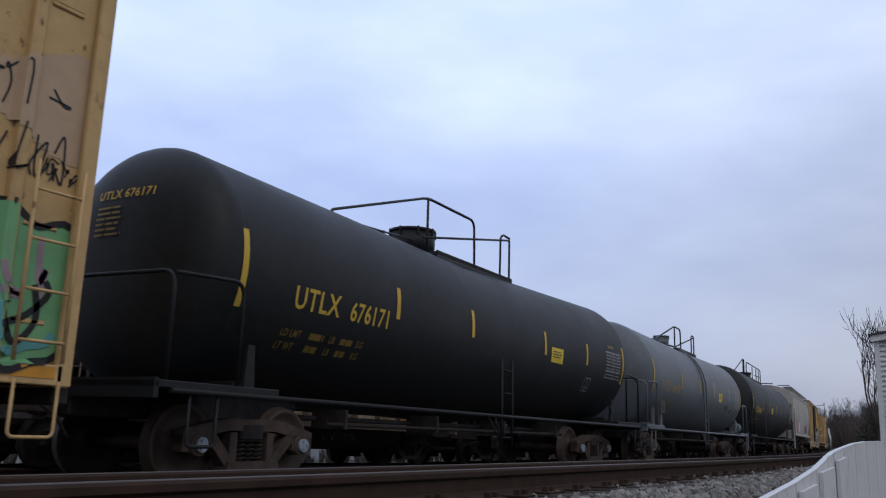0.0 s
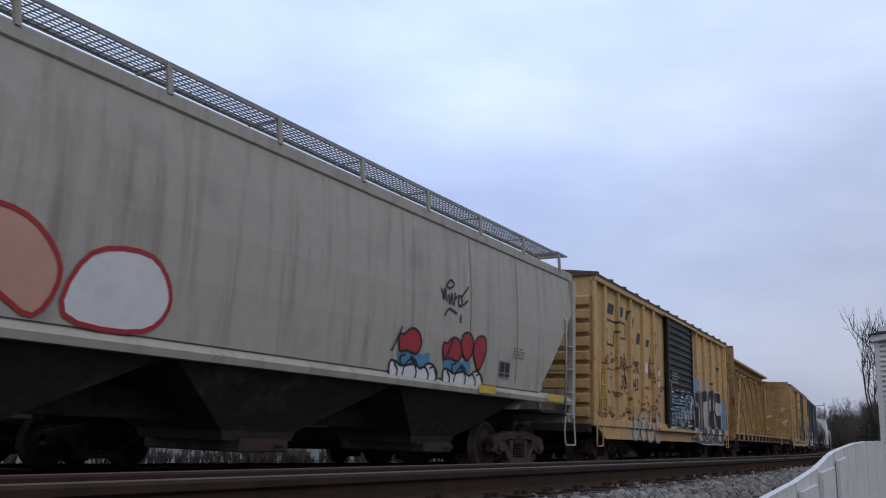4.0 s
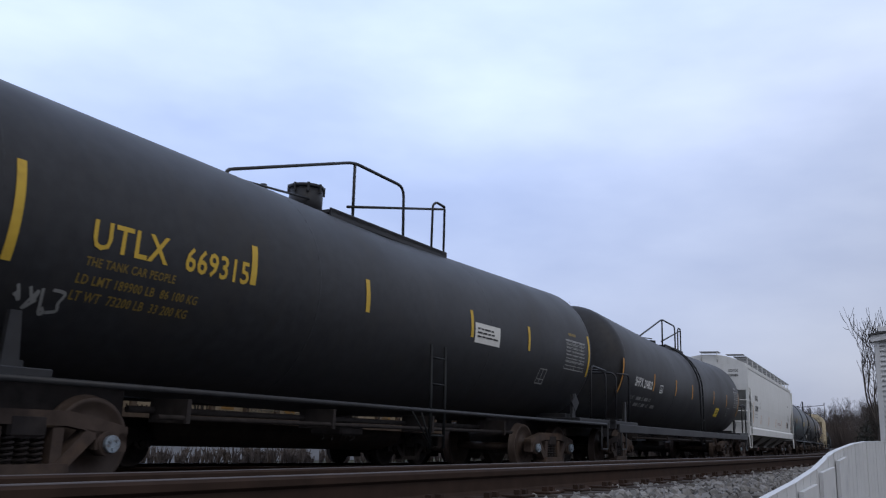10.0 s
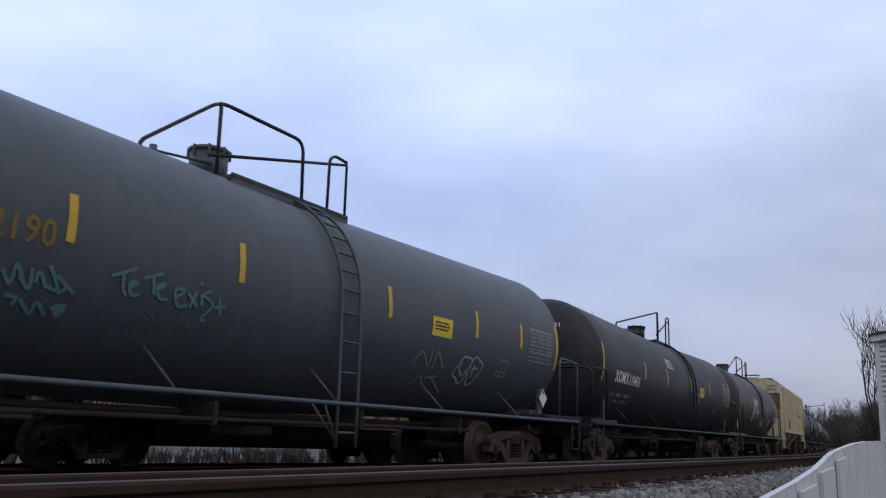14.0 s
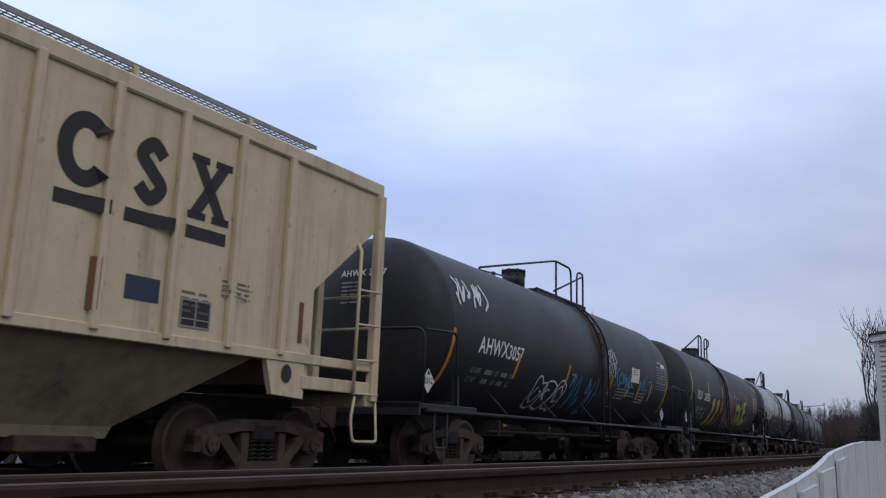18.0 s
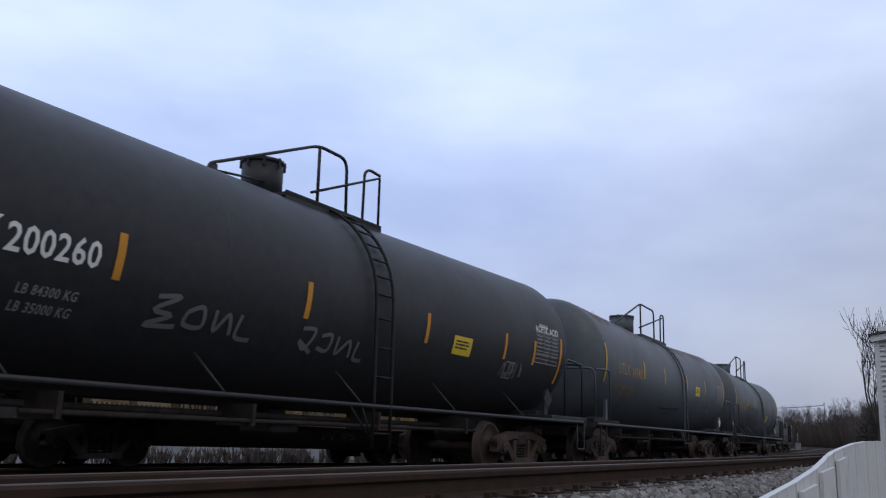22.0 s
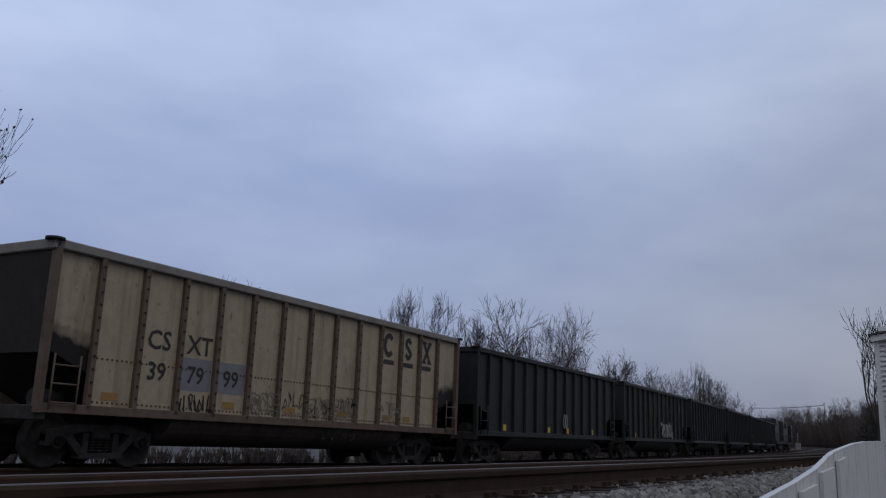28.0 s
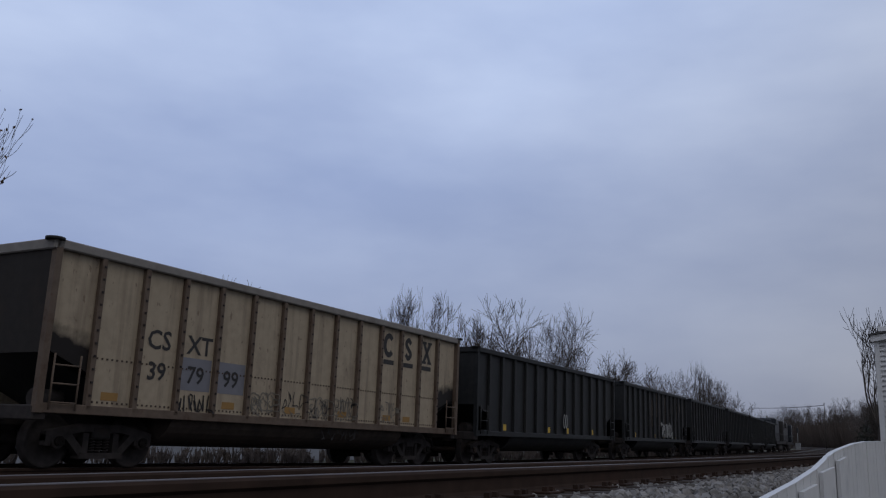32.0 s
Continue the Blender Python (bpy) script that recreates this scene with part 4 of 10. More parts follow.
    if panels:
        decal(root, "data_panel", frame_of(0.36, 0.3, 0.022), P["dimwhite"], hr - 2.45, 1.70, wrap)
        dp = decal(root, "data_table", frame_of(1.10, 0.62, 0.016), P["stencil"], hr - 1.30, 2.08, wrap)
        for k in range(1, 8):
            decal(dp, "table_line", panel(1.09, 0.007, 6, 1), P["stencil"], hr - 1.295, 2.08 + 0.0775 * k, wrap, "", 0.007)
        for q in (0.36, 0.55, 0.86):
            decal(dp, "table_line", panel(0.008, 0.61, 1, 6), P["stencil"], hr - 1.30 + q, 2.085, wrap, "", 0.007)
        for k in range(3):
            decal(dp, "small_print", bars(0.33, 0.58, 8, 11 + k, 0.28, 0.02), P["dimwhite"], hr - 1.27 + 0.36 * k, 2.10, wrap, "", 0.008)
        decal(root, "small_print", bars(0.48, 0.07, 1, 12, 0.8, 0.02), P["dimyellow"] if "yellow" in ink else P["stencil"], hr - 1.1, 2.78, wrap)
        part("placard_holder", Geo().prism([(hr - 0.62, 1.42), (hr - 0.42, 1.22), (hr - 0.22, 1.42), (hr - 0.42, 1.62)], "y", -1.37, -1.345), mat, root)
        diamond(root, hr - 0.42, 1.42, flat_at(-1.34), un) if un or paint_key == 'grey_tank' else None
        diamond(root, -hb - 0.62, 1.45, flat_at(-1.40), un, 0.19 if paint_key != "grey_tank" else 0.13) if un else None
    if extra:
        extra(root, wrap, hb)
    gear(root, hb - 0.95, end, 'cap' if len(CARS) in (1, 9, 17, 18) else 'cap_dull', rear=0.4 * rear)
    CARS.append((root, (sl + sr) / 2))
    return root


# ---- boxcars ----
def yellow_logo(root, x, z, wrap, size=1.0, blocks=None):
    """A stylised bent bar with six blocks, black on yellow."""
    pts = [(0.0, -0.28), (0.10, 0.30), (0.95, 0.30), (1.05, 0.36), (1.75, 0.36), (1.75, -0.02), (1.30, -0.02), (1.22, 0.08), (0.85, 0.08), (0.78, -0.28), (0.0, -0.28)]
    pts = [(a * size, b * size) for a, b in pts]
    lines = [[(x + a[0] + (b[0] - a[0]) * t, z + a[1] + (b[1] - a[1]) * t) for a, b in zip(pts, pts[1:]) for t in np.linspace(0.04, 0.96, 12)]]
    decal(root, "emblem", ribbon(lines, 0.05), M["dark"], 0, 0, wrap, "black bent-bar emblem")
    blocks = blocks or ((0.3, 0.46, 0.5, 0.3), (1.2, 0.50, 0.36, 0.30), (1.78, 0.48, 0.14, 0.30), (2.35, 0.34, 0.10, 0.34), (2.72, -0.02, 0.32, 0.34), (3.62, 0.0, 0.30, 0.24), (4.42, -0.02, 0.26, 0.22))
    for bx, bz, w, h in blocks:
        decal(root, "emblem_block", panel(w * 0.9, h * 0.85, 3, 2, 0.10), M["dark"], x + bx, z + bz, wrap)


def side_emblem(root, x, z, mat, wrap, gap=1.02, h=0.62):
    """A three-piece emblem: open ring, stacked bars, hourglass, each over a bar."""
    k = h / 0.62
    ring = [(x + 0.24 * k + 0.19 * k * math.cos(a), z + 0.31 * k + 0.25 * k * math.sin(a)) for a in np.linspace(0.7, 5.6, 22)]
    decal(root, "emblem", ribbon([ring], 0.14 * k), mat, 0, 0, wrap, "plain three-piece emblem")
    x2 = x + gap
    s = smooth_line([(x2 + 0.36 * k, z + 0.46 * k), (x2 + 0.24 * k, z + 0.56 * k), (x2 + 0.12 * k, z + 0.44 * k), (x2 + 0.24 * k, z + 0.31 * k), (x2 + 0.36 * k, z + 0.18 * k), (x2 + 0.24 * k, z + 0.06 * k), (x2 + 0.11 * k, z + 0.16 * k)])
    decal(root, "emblem", ribbon([s], 0.13 * k), mat, 0, 0, wrap)
    x3 = x + 2 * gap
    decal(root, "emblem", ribbon([[(x3 + 0.08 * k, z + 0.04 * k), (x3 + 0.42 * k, z + 0.58 * k)], [(x3 + 0.08 * k, z + 0.58 * k), (x3 + 0.42 * k, z + 0.04 * k)]], 0.12 * k), mat, 0, 0, wrap)
    for q in (x3 + 0.0, x3 + 0.30 * k):
        for zz in (0.0, 0.55 * k):
            decal(root, "emblem", panel(0.22 * k, 0.07 * k, 1, 1), mat, q, z + zz, wrap)
    for q in (x, x2, x3):
        decal(root, "emblem_bar", panel(0.50 * k, 0.12 * k, 2, 1), mat, q, z - 0.19 * k, wrap)


def boxcar(sl, sr, paint_key, posts, door, door_paint, label, top=4.34, door_ribs=16, plug=None, extra=None, end_ribs=9, corner_stripe="orange", sill_z=0.98, belt=True, roof_paint=None, fish=True, upright=()):
    hl, c = (sr - sl) / 2, (sl + sr) / 2
    root = thing("boxcar", label, "boxcar", "cars of the passing train")
    mat = M[paint_key]
    ys, yp = -1.51, -1.60
    sheet = ribbed_at(ys, yp - 0.001, posts, 0.06)

    def wrap(x, z):
        return -1.602 if sill_z - 0.03 < z < sill_z + 0.165 else (-1.562 if z <= sill_z - 0.03 else sheet(x, z))
    for s in (-1, 1):
        y0, y1 = (ys, ys + 0.08) if s < 0 else (1.47, 1.55)
        part("side_wall", Geo().box(-hl + 0.1, y0, sill_z, hl - 0.1, y1, top - 0.04), mat, root)
        part("side_sill", Geo().box(-hl + 0.1, s * 1.60, sill_z - 0.02, hl - 0.1, s * 1.50, sill_z + 0.16, 0.01), mat, root)
        if fish:
            low = [(-hl + 2.6, sill_z), (hl - 2.6, sill_z), (hl - 3.6, sill_z - 0.36), (-hl + 3.6, sill_z - 0.36)]
        else:
            low = [(-hl + 0.2, sill_z), (hl - 0.2, sill_z), (hl - 0.9, sill_z - 0.30), (-hl + 0.9, sill_z - 0.30)]
        g = Geo().prism(low, "y", s * 1.56, s * 1.48)
        part("deep_sill", g, M["under"] if paint_key == "blue_car" else mat, root)
        part("eave", Geo().prism([(s * 1.50, top - 0.14), (s * 1.62, top - 0.14), (s * 1.63, top - 0.05), (s * 1.50, top - 0.05)][::-s], "x", -hl, hl), mat, root)
        part("roof_edge", Geo().prism([(s * 1.50, top - 0.05), (s * 1.63, top - 0.05), (s * 1.645, top + 0.02), (s * 1.50, top + 0.03)][::-s], "x", -hl, hl), M[roof_paint or paint_key], root)
        for p in posts:
            g = Geo().box(p - 0.06, s * 1.60, sill_z + 0.10, p + 0.06, s * 1.50, top - 0.12, 0.012)
            part("side_post", g, mat, root)
    if belt:
        edges = [-hl + 0.15] + [p for p in posts] + [hl - 0.15]
        for a, b in zip(edges, edges[1:]):
            if b - a > 0.5 and not (a < door[1] and b > door[0]):
                for z in (top - 0.62, 2.42 if b < door[0] + 0.1 else 2.35, 1.5):
                    part("side_crease", Geo().box(a + 0.13, ys - 0.018, z - 0.025, b - 0.13, ys + 0.01, z + 0.025, 0.012), mat, root)
    # roof with ribs
    g = Geo().prism([(-1.63, top + 0.02), (0, top + 0.20), (1.63, top + 0.02), (1.63, top - 0.03), (-1.63, top - 0.03)], "x", -hl - 0.02, hl + 0.02)
    roof = part("roof", g, M[roof_paint or paint_key], root)
    for x in np.linspace(-hl + 0.15, hl - 0.15, 15):
        part("roof_rib", Geo().prism([(-1.64, top + 0.0), (-1.64, top + 0.07), (0, top + 0.25), (1.64, top + 0.07), (1.64, top)], "x", x - 0.05, x + 0.05), M[roof_paint or paint_key], roof)
    # ends with pressed ribs
    for s in (-1, 1):
        e = part("end_wall", Geo().box(s * (hl - 0.12), -1.55, 0.95, s * (hl - 0.04), 1.55, top + 0.04), mat, root)
        g = Geo().prism([(-1.55, top - 0.02), (1.55, top - 0.02), (0, top + 0.17)], "x", s * (hl - 0.12), s * (hl - 0.02))
        part("end_gable", g, mat, e)
        for k in range(end_ribs):
            z = 1.25 + (top - 1.85) * k / (end_ribs - 1)
            part("end_rib", Geo().prism([(s * (hl - 0.05), z - 0.13), (s * (hl + 0.07), z - 0.10), (s * (hl + 0.07), z + 0.07), (s * (hl - 0.05), z + 0.13)][::s], "y", -1.47, 1.47), mat, e)
        for y in (-1.6, 1.6):
            part("corner_post", Geo().box(s * hl, y, 0.95, s * (hl - 0.16), y * 0.955, top + 0.0, 0.015), mat, root)
        g = ladder(Geo(), s * hl - (0.62 if s > 0 else -0.16), -1.66, 1.15, 2.35 if s < 0 else 2.9, 0.46, 4)
        part("side_ladder", g, mat, root)
        g = stirrup(Geo(), s * (hl - 0.35) - 0.2, -1.60, sill_z + 0.02, 0.52, 0.42, 0.017)
        part("step", g, mat, root)
        g = ladder(Geo(), s * (hl + 0.12), 0.98, 1.0, 3.9, 0.44, 8, along="y")
        part("end_ladder", g, mat, root)
        g = Geo().tube([(s * (hl + 0.14), -1.3, 2.55), (s * (hl + 0.14), 1.2, 2.55)], 0.018, 5)
        part("grab_iron", g, mat, root)
        part("end_sill", Geo().box(s * (hl - 0.1), -1.5, 0.80, s * (hl + 0.06), 1.5, 1.0, 0.02), M["under"], root)
    g = Geo().box(-hl + 0.3, -0.3, 0.62, hl - 0.3, 0.3, 0.98)
    for x in np.linspace(-hl + 2.6, hl - 2.6, 8):
        g.box(x - 0.06, -1.45, 0.78, x + 0.06, 1.45, 0.97)
    part("underframe", g, M["under"], root)
    part("floor", Geo().box(-hl + 0.12, -1.46, 0.97, hl - 0.12, 1.46, 1.05), M["under"], root)
    part("air_reservoir", Geo().cyl((-1.6, -0.85, 0.66), (-0.2, -0.85, 0.66), 0.22, 14), M["under"], root)
    part("brake_valve", Geo().box(0.6, -1.2, 0.45, 1.1, -0.7, 0.85, 0.03), M["under"], root)
    # doors
    doors = [(door[0], door[1], door_paint, door_ribs)] + ([(plug[0], plug[1], paint_key, 0)] if plug else [])
    for x0, x1, pk, ribs in doors:
        dm = M[pk]
        d = part("door", Geo().box(x0, -1.62, sill_z + 0.08, x1, -1.565, top - 0.16, 0.01), dm, root)
        for k in range(ribs):
            z = sill_z + 0.22 + (top - sill_z - 0.55) * k / (ribs - 1)
            part("door_rib", Geo().prism([(-1.62, z - 0.055), (-1.655, z - 0.02), (-1.655, z + 0.02), (-1.62, z + 0.055)], "x", x0 + 0.06, x1 - 0.06), dm, d)
        for x in (x0 + 0.02, x1 - 0.02):
            part("door_edge", Geo().box(x - 0.05, -1.675, sill_z + 0.05, x + 0.05, -1.60, top - 0.14, 0.012), dm, d)
        if ribs == 0:
            for x in np.linspace(x0 + 0.25, x1 - 0.25, 4):
                part("locking_bar", Geo().cyl((x, -1.69, sill_z + 0.15), (x, -1.69, top - 0.25), 0.024, 7), mat, d)
            for z in (1.35, 1.9, 2.5, 3.1, 3.7):
                part("door_rib", Geo().box(x0 + 0.08, -1.65, z - 0.05, x1 - 0.08, -1.61, z + 0.05, 0.012), dm, d)
                for x in np.linspace(x0 + 0.25, x1 - 0.25, 4):
                    part("hinge", Geo().box(x - 0.07, -1.71, z - 0.09, x + 0.07, -1.64, z - 0.01, 0.01), M["truck"], d)
        g = Geo().tube([(x0 - 0.10, -1.70, 2.4), (x0 + 0.02, -1.72, 2.35), (x0 + 0.02, -1.72, 1.6)], 0.02, 5)
        part("door_handle", g, mat, d)
    a, b = min(q[0] for q in doors), max(q[1] for q in doors)
    part("door_track", Geo().box(a - 1.2, -1.70, sill_z - 0.03, b + 0.6, -1.60, sill_z + 0.05, 0.008), mat, root)
    part("door_track", Geo().box(a - 0.4, -1.70, top - 0.16, b + 0.6, -1.60, top - 0.10, 0.008), mat, root)
    for k, x in enumerate(list(np.linspace(-hl + 0.7, door[0] - 0.4, 3)) + list(np.linspace(door[1] + 0.5, hl - 0.6, 3))):
        if not upright:
            decal(root, "reflective_stripe", panel(0.42, 0.10, 2, 1), M[corner_stripe], x, sill_z + 0.04, flat_at(yp))
    for x, z, h in upright:
        decal(root, "reflective_stripe", panel(0.09, h, 1, 2), M[corner_stripe], x, z, wrap, "", 0.010)
    fr = decal(root, "data_panel", frame_of(0.42, 0.38, 0.03), M["white"], door[1] + (hl - door[1]) * 0.62, 1.45, wrap)
    if extra:
        extra(root, wrap, hl)
    gear(root, hl - 2.0, hl + 0.65)
    CARS.append((root, c))
    return root


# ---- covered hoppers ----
# bay sheets below the sill, with their shade mixed into the grimy colour
SHADED_GRIME = dict(grey_car=surface("shaded_black_grime", (0.042, 0.038, 0.035), 0.85, grain=0.2, stain=(0.12, 0.11, 0.10), stain_amount=0.3, bump=0.003),
             tan_car=surface("shaded_grimy_tan", (0.265, 0.22, 0.15), 0.8, grain=0.15, stain=(0.09, 0.07, 0.05), stain_amount=0.45, stain_size=0.8, bump=0.003),
             white_car=surface("shaded_grimy_white", (0.20, 0.19, 0.175), 0.7, grain=0.1, stain=(0.10, 0.09, 0.08), stain_amount=0.5, stain_size=0.8, bump=0.003))


def hopper_end(root, hl, s, top, low, cb, crown, mat, smooth):
    """An open hopper end: arched head, posts, slope sheet over an upright bulkhead, grab irons, ladder and end walk."""
    x = s * hl
    g = Geo().prism([(y, top - 0.02 + crown * (1 - abs(y / 1.5) ** 2.2)) for y in np.linspace(-1.5, 1.5, 15)] + [(1.5, top - 0.03), (-1.5, top - 0.03)], "x", x + s * 0.008, x - s * 0.05)
    part("end_arch", g, mat, root)
    foot = 1.15 if smooth else cb + 0.03
    g = Geo()
    for d in (0.0, 0.04):
        a, b = hl - 0.05 - d, hl - (2.5 if smooth else 1.34) - d
        g.add([(s * a, -1.49, low + 0.04), (s * a, 1.49, low + 0.04), (s * b, 1.49, foot), (s * b, -1.49, foot)], [(0, 1, 2, 3) if d == 0 else (3, 2, 1, 0)])
    part("slope_sheet", g, mat, root)
    if smooth:
        part("end_apron", Geo().box(s * (hl - 0.02), -1.49, 1.1, s * (hl - 0.10), 1.49, 1.66, 0.01), mat, root)
    else:
        part("lower_bulkhead", Geo().box(s * (hl - 1.34), -1.49, 1.2, s * (hl - 1.39), 1.49, cb + 0.03), mat, root)
    mid = 0.85 if smooth else 0.52
    for y in (-1.55, -mid, mid, 1.55):
        part("end_post", Geo().box(x, y - (0.06 if abs(y) > 1 or not smooth else 0.025), 1.05, s * (hl - 0.14), y + (0.06 if abs(y) > 1 or not smooth else 0.025), top - 0.16 if abs(y) > 1 else (2.58 if smooth else 3.77), 0.012), mat, root)
    part("end_sill", Geo().box(x, -1.55, 0.98, s * (hl - 0.20), 1.55, 1.16, 0.015), mat, root)
    # coloured dark to keep light from bouncing up under the slope sheet
    part("end_platform", Geo().box(s * (hl - 0.2), -1.5, 1.14, s * (hl - 1.5), 1.5, 1.19), M["under"], root, "dark end platform")
    if not smooth:
        part("sill_extension", Geo().box(s * (hl - 0.1), -1.56, 1.14, s * (hl - 1.5), -1.50, 1.30, 0.01), mat, root)
    for z in (2.52, 2.06, 1.59):
        part("grab_iron", Geo().tube([(x + s * 0.05, -1.55, z), (x + s * 0.07, -mid, z)], 0.018, 5), mat, root)
        part("rung", Geo().tube([(x - s * 0.05, -1.60, z), (s * (hl - 0.55), -1.61, z - 0.02)], 0.018, 5), mat, root)
    if not smooth:
        part("grab_iron", Geo().tube([(x + s * 0.06, -0.5, 2.46), (x + s * 0.06, 0.55, 2.46), (x + s * 0.06, 1.5, 2.46)], 0.018, 5), mat, root)
    part("ladder_stile", Geo().tube([(s * (hl - 0.50), -1.54, 3.12), (s * (hl - 0.54), -1.62, 3.02), (s * (hl - 0.56), -1.62, 1.12)], 0.026, 6), mat, root)
    part("rung", Geo().tube([(x, -1.6, 1.14), (s * (hl - 0.56), -1.61, 1.14)], 0.018, 5), mat, root)
    part("step", Geo().tube([(s * (hl - 0.02), -1.58, 1.1), (s * (hl + 0.02), -1.6, 0.53), (s * (hl - 0.50), -1.6, 0.53), (s * (hl - 0.56), -1.6, 0.8), (s * (hl - 0.5), -1.6, 1.1)], 0.02, 6, 0.06), mat, root)
    g = Geo()
    for k in range(8):
        g.box(x + s * (0.16 - 0.09 * k), -0.42, 4.56, x + s * (0.175 - 0.09 * k), 0.36, 4.59)
    for y in np.linspace(-0.42, 0.36, 10):
        g.box(x + s * 0.18, y - 0.008, 4.56, x - s * 0.48, y + 0.008, 4.595)
    tagged(part("end_walk", g, GRATE, root, "open galvanised grating"), kind="stuff")
    g = Geo()
    y0, zw = (-1.42, 4.46) if smooth else (0.75, 4.34)
    for k in range(9):
        g.box(x - s * (0.04 + 0.07 * k), y0, zw, x - s * (0.055 + 0.07 * k), y0 + 0.7, zw + 0.025)
    for y in np.linspace(y0, y0 + 0.7, 7):
        g.box(x - s * 0.03, y - 0.008, zw, x - s * 0.62, y + 0.008, zw + 0.03)
    tagged(part("end_walk", g, GRATE, root, "open galvanised grating"), kind="stuff")
    for y in (-0.36, 0.30):
        part("walk_bracket", Geo().tube([(x + s * 0.02, y, 4.16), (x + s * 0.12, y, 4.55), (x - s * 0.3, y, 4.55)], 0.016, 5), mat, root)
    for y in () if smooth else (-1, 1):
        g = Geo().prism([(s * (hl - 1.45), 1.52), (s * (hl - 2.15), 1.52), (s * (hl - 2.0), 1.05), (s * (hl - 1.45), 1.02)][::s], "y", y * 1.46, y * 1.54)
        part("jacking_pad", g, mat, root)
    if s < 0 and not smooth:
        tagged(part("small_print", Geo().add([(-hl + 1.332, p[1], p[2]) for p in [(0, -0.25 - q[0], 1.70 + q[2]) for q in bars(0.42, 0.5, 7, 143, 0.5, 0.03)[0]]], bars(0.42, 0.5, 7, 143, 0.5, 0.03)[1]), P["ghost"], root), kind="stuff")


def covered_hopper(sl, sr, paint_key, label, top=4.08, ribs=(), bays=4, smooth=True, walk_h=0.30, extra=None, stripe="orange", cut=(1.25, 2.95, 1.60), sill=(1.08, 1.45), bay_shift=0.0):
    hl, c = (sr - sl) / 2, (sl + sr) / 2
    root = thing("covered_hopper", label, "hopper car", "cars of the passing train")
    mat = M[paint_key]
    cx, cz, cb = cut
    zb = sill[1] if smooth else 1.52

    def half(z):
        """Half width: a gently bowed side."""
        if not smooth:
            return 1.52
        t = (z - zb) / (top - zb)
        return 1.50 + 0.10 * math.sin(math.pi * min(max(t * 0.85 + 0.12, 0), 1)) - 0.03 * t
    zs = sorted({zb, max(cb, zb)} | {max(cb, zb) + (cz - max(cb, zb)) * k / 3 for k in range(1, 4)}) + [cz + (top - cz) * k / 5 for k in range(1, 6)]
    for s in (-1, 1):
        g = Geo()
        rows = []
        for z in zs:
            e = hl - 0.04 if z >= cz else hl - 0.04 - cx * min(1.0, (cz - z) / (cz - cb))
            rows.append([(x, s * half(z), z) for x in np.linspace(-e, e, 9)] + [(x, s * (half(z) - 0.05), z) for x in np.linspace(e, -e, 9)])
        g.loft(rows, smooth=smooth)
        g.sm = [False] * len(g.sm)
        part("side_sheet", g, mat, root)
        part("top_chord", Geo().box(-hl, s * (half(top) + 0.045), top - 0.16, hl, s * (half(top) - 0.06), top + 0.02, 0.02), mat, root)
        if smooth:
            part("side_sill", Geo().prism([(s * 1.58, sill[0]), (s * 1.60, sill[1] - 0.10), (s * 1.50, sill[1]), (s * 1.42, sill[1]), (s * 1.42, sill[0])][::-s], "x", -hl + 0.05, hl - 0.05), mat, root)
        else:
            part("side_sill", Geo().box(-hl + 0.05, s * 1.56, 1.44, hl - 0.05, s * 1.46, 1.56, 0.01), mat, root)
        for p in ribs:
            part("side_post", Geo().box(p - 0.045, s * 1.60, 1.5, p + 0.045, s * 1.52, top - 0.12, 0.012), mat, root)
        # running board
        yw = s * (1.28 if smooth else 0.82)
        g = Geo()
        for x in np.arange(-hl + 0.1, hl - 0.95, 0.10):
            g.box(x, yw - 0.24, top + walk_h - 0.004, x + 0.014, yw + 0.24, top + walk_h + 0.006)
        for y in np.linspace(-0.235, 0.235, 9):
            g.box(-hl + 0.1, yw + y - 0.006, top + walk_h - 0.005, hl - 0.95, yw + y + 0.006, top + walk_h + 0.007)
        for y in (-0.245, 0.245):
            g.box(-hl + 0.1, yw + y - 0.006, top + walk_h - 0.03, hl - 0.95, yw + y + 0.006, top + walk_h + 0.025)
        part("running_board", g, GRATE, root, "open galvanised grating")
        for x in np.arange(-hl + 0.6, hl - 0.5, 1.75):
            part("board_bracket", Geo().prism([(x, top - 0.02), (x + 0.07, top - 0.02), (x + 0.01, top + walk_h), (x - 0.06, top + walk_h)], "y", yw + s * 0.22, yw + s * 0.26).box(x - 0.05, yw - 0.24, top + walk_h - 0.045, x - 0.01, yw + 0.24, top + walk_h - 0.03), mat, root)
    crown = 0.38
    arch = [(y, top + 0.01 + crown * (1 - abs(y / 1.5) ** 2.2)) for y in np.linspace(-1.5, 1.5, 13)]
    part("roof", Geo().prism(arch + [(1.5, top - 0.05), (-1.5, top - 0.05)], "x", -hl, hl), mat, root)
    for x in np.linspace(-hl + 2, hl - 2, 5):
        part("roof_hatch", Geo().box(x - 1.2, -0.4, top + 0.1, x + 1.2, 0.4, top + 0.24, 0.04), mat, root)
    for s in (-1, 1):
        low = cz - 0.02 if smooth else 3.58
        e = part("end_sheet", Geo().box(s * (hl + 0.004), -1.52, low, s * (hl - 0.06), 1.52, top - 0.01), mat, root)
        hopper_end(root, hl, s, top, low, cb, crown, mat, smooth)
    # bays under the sill
    span = 2 * (hl - 2.1)
    w = span / bays
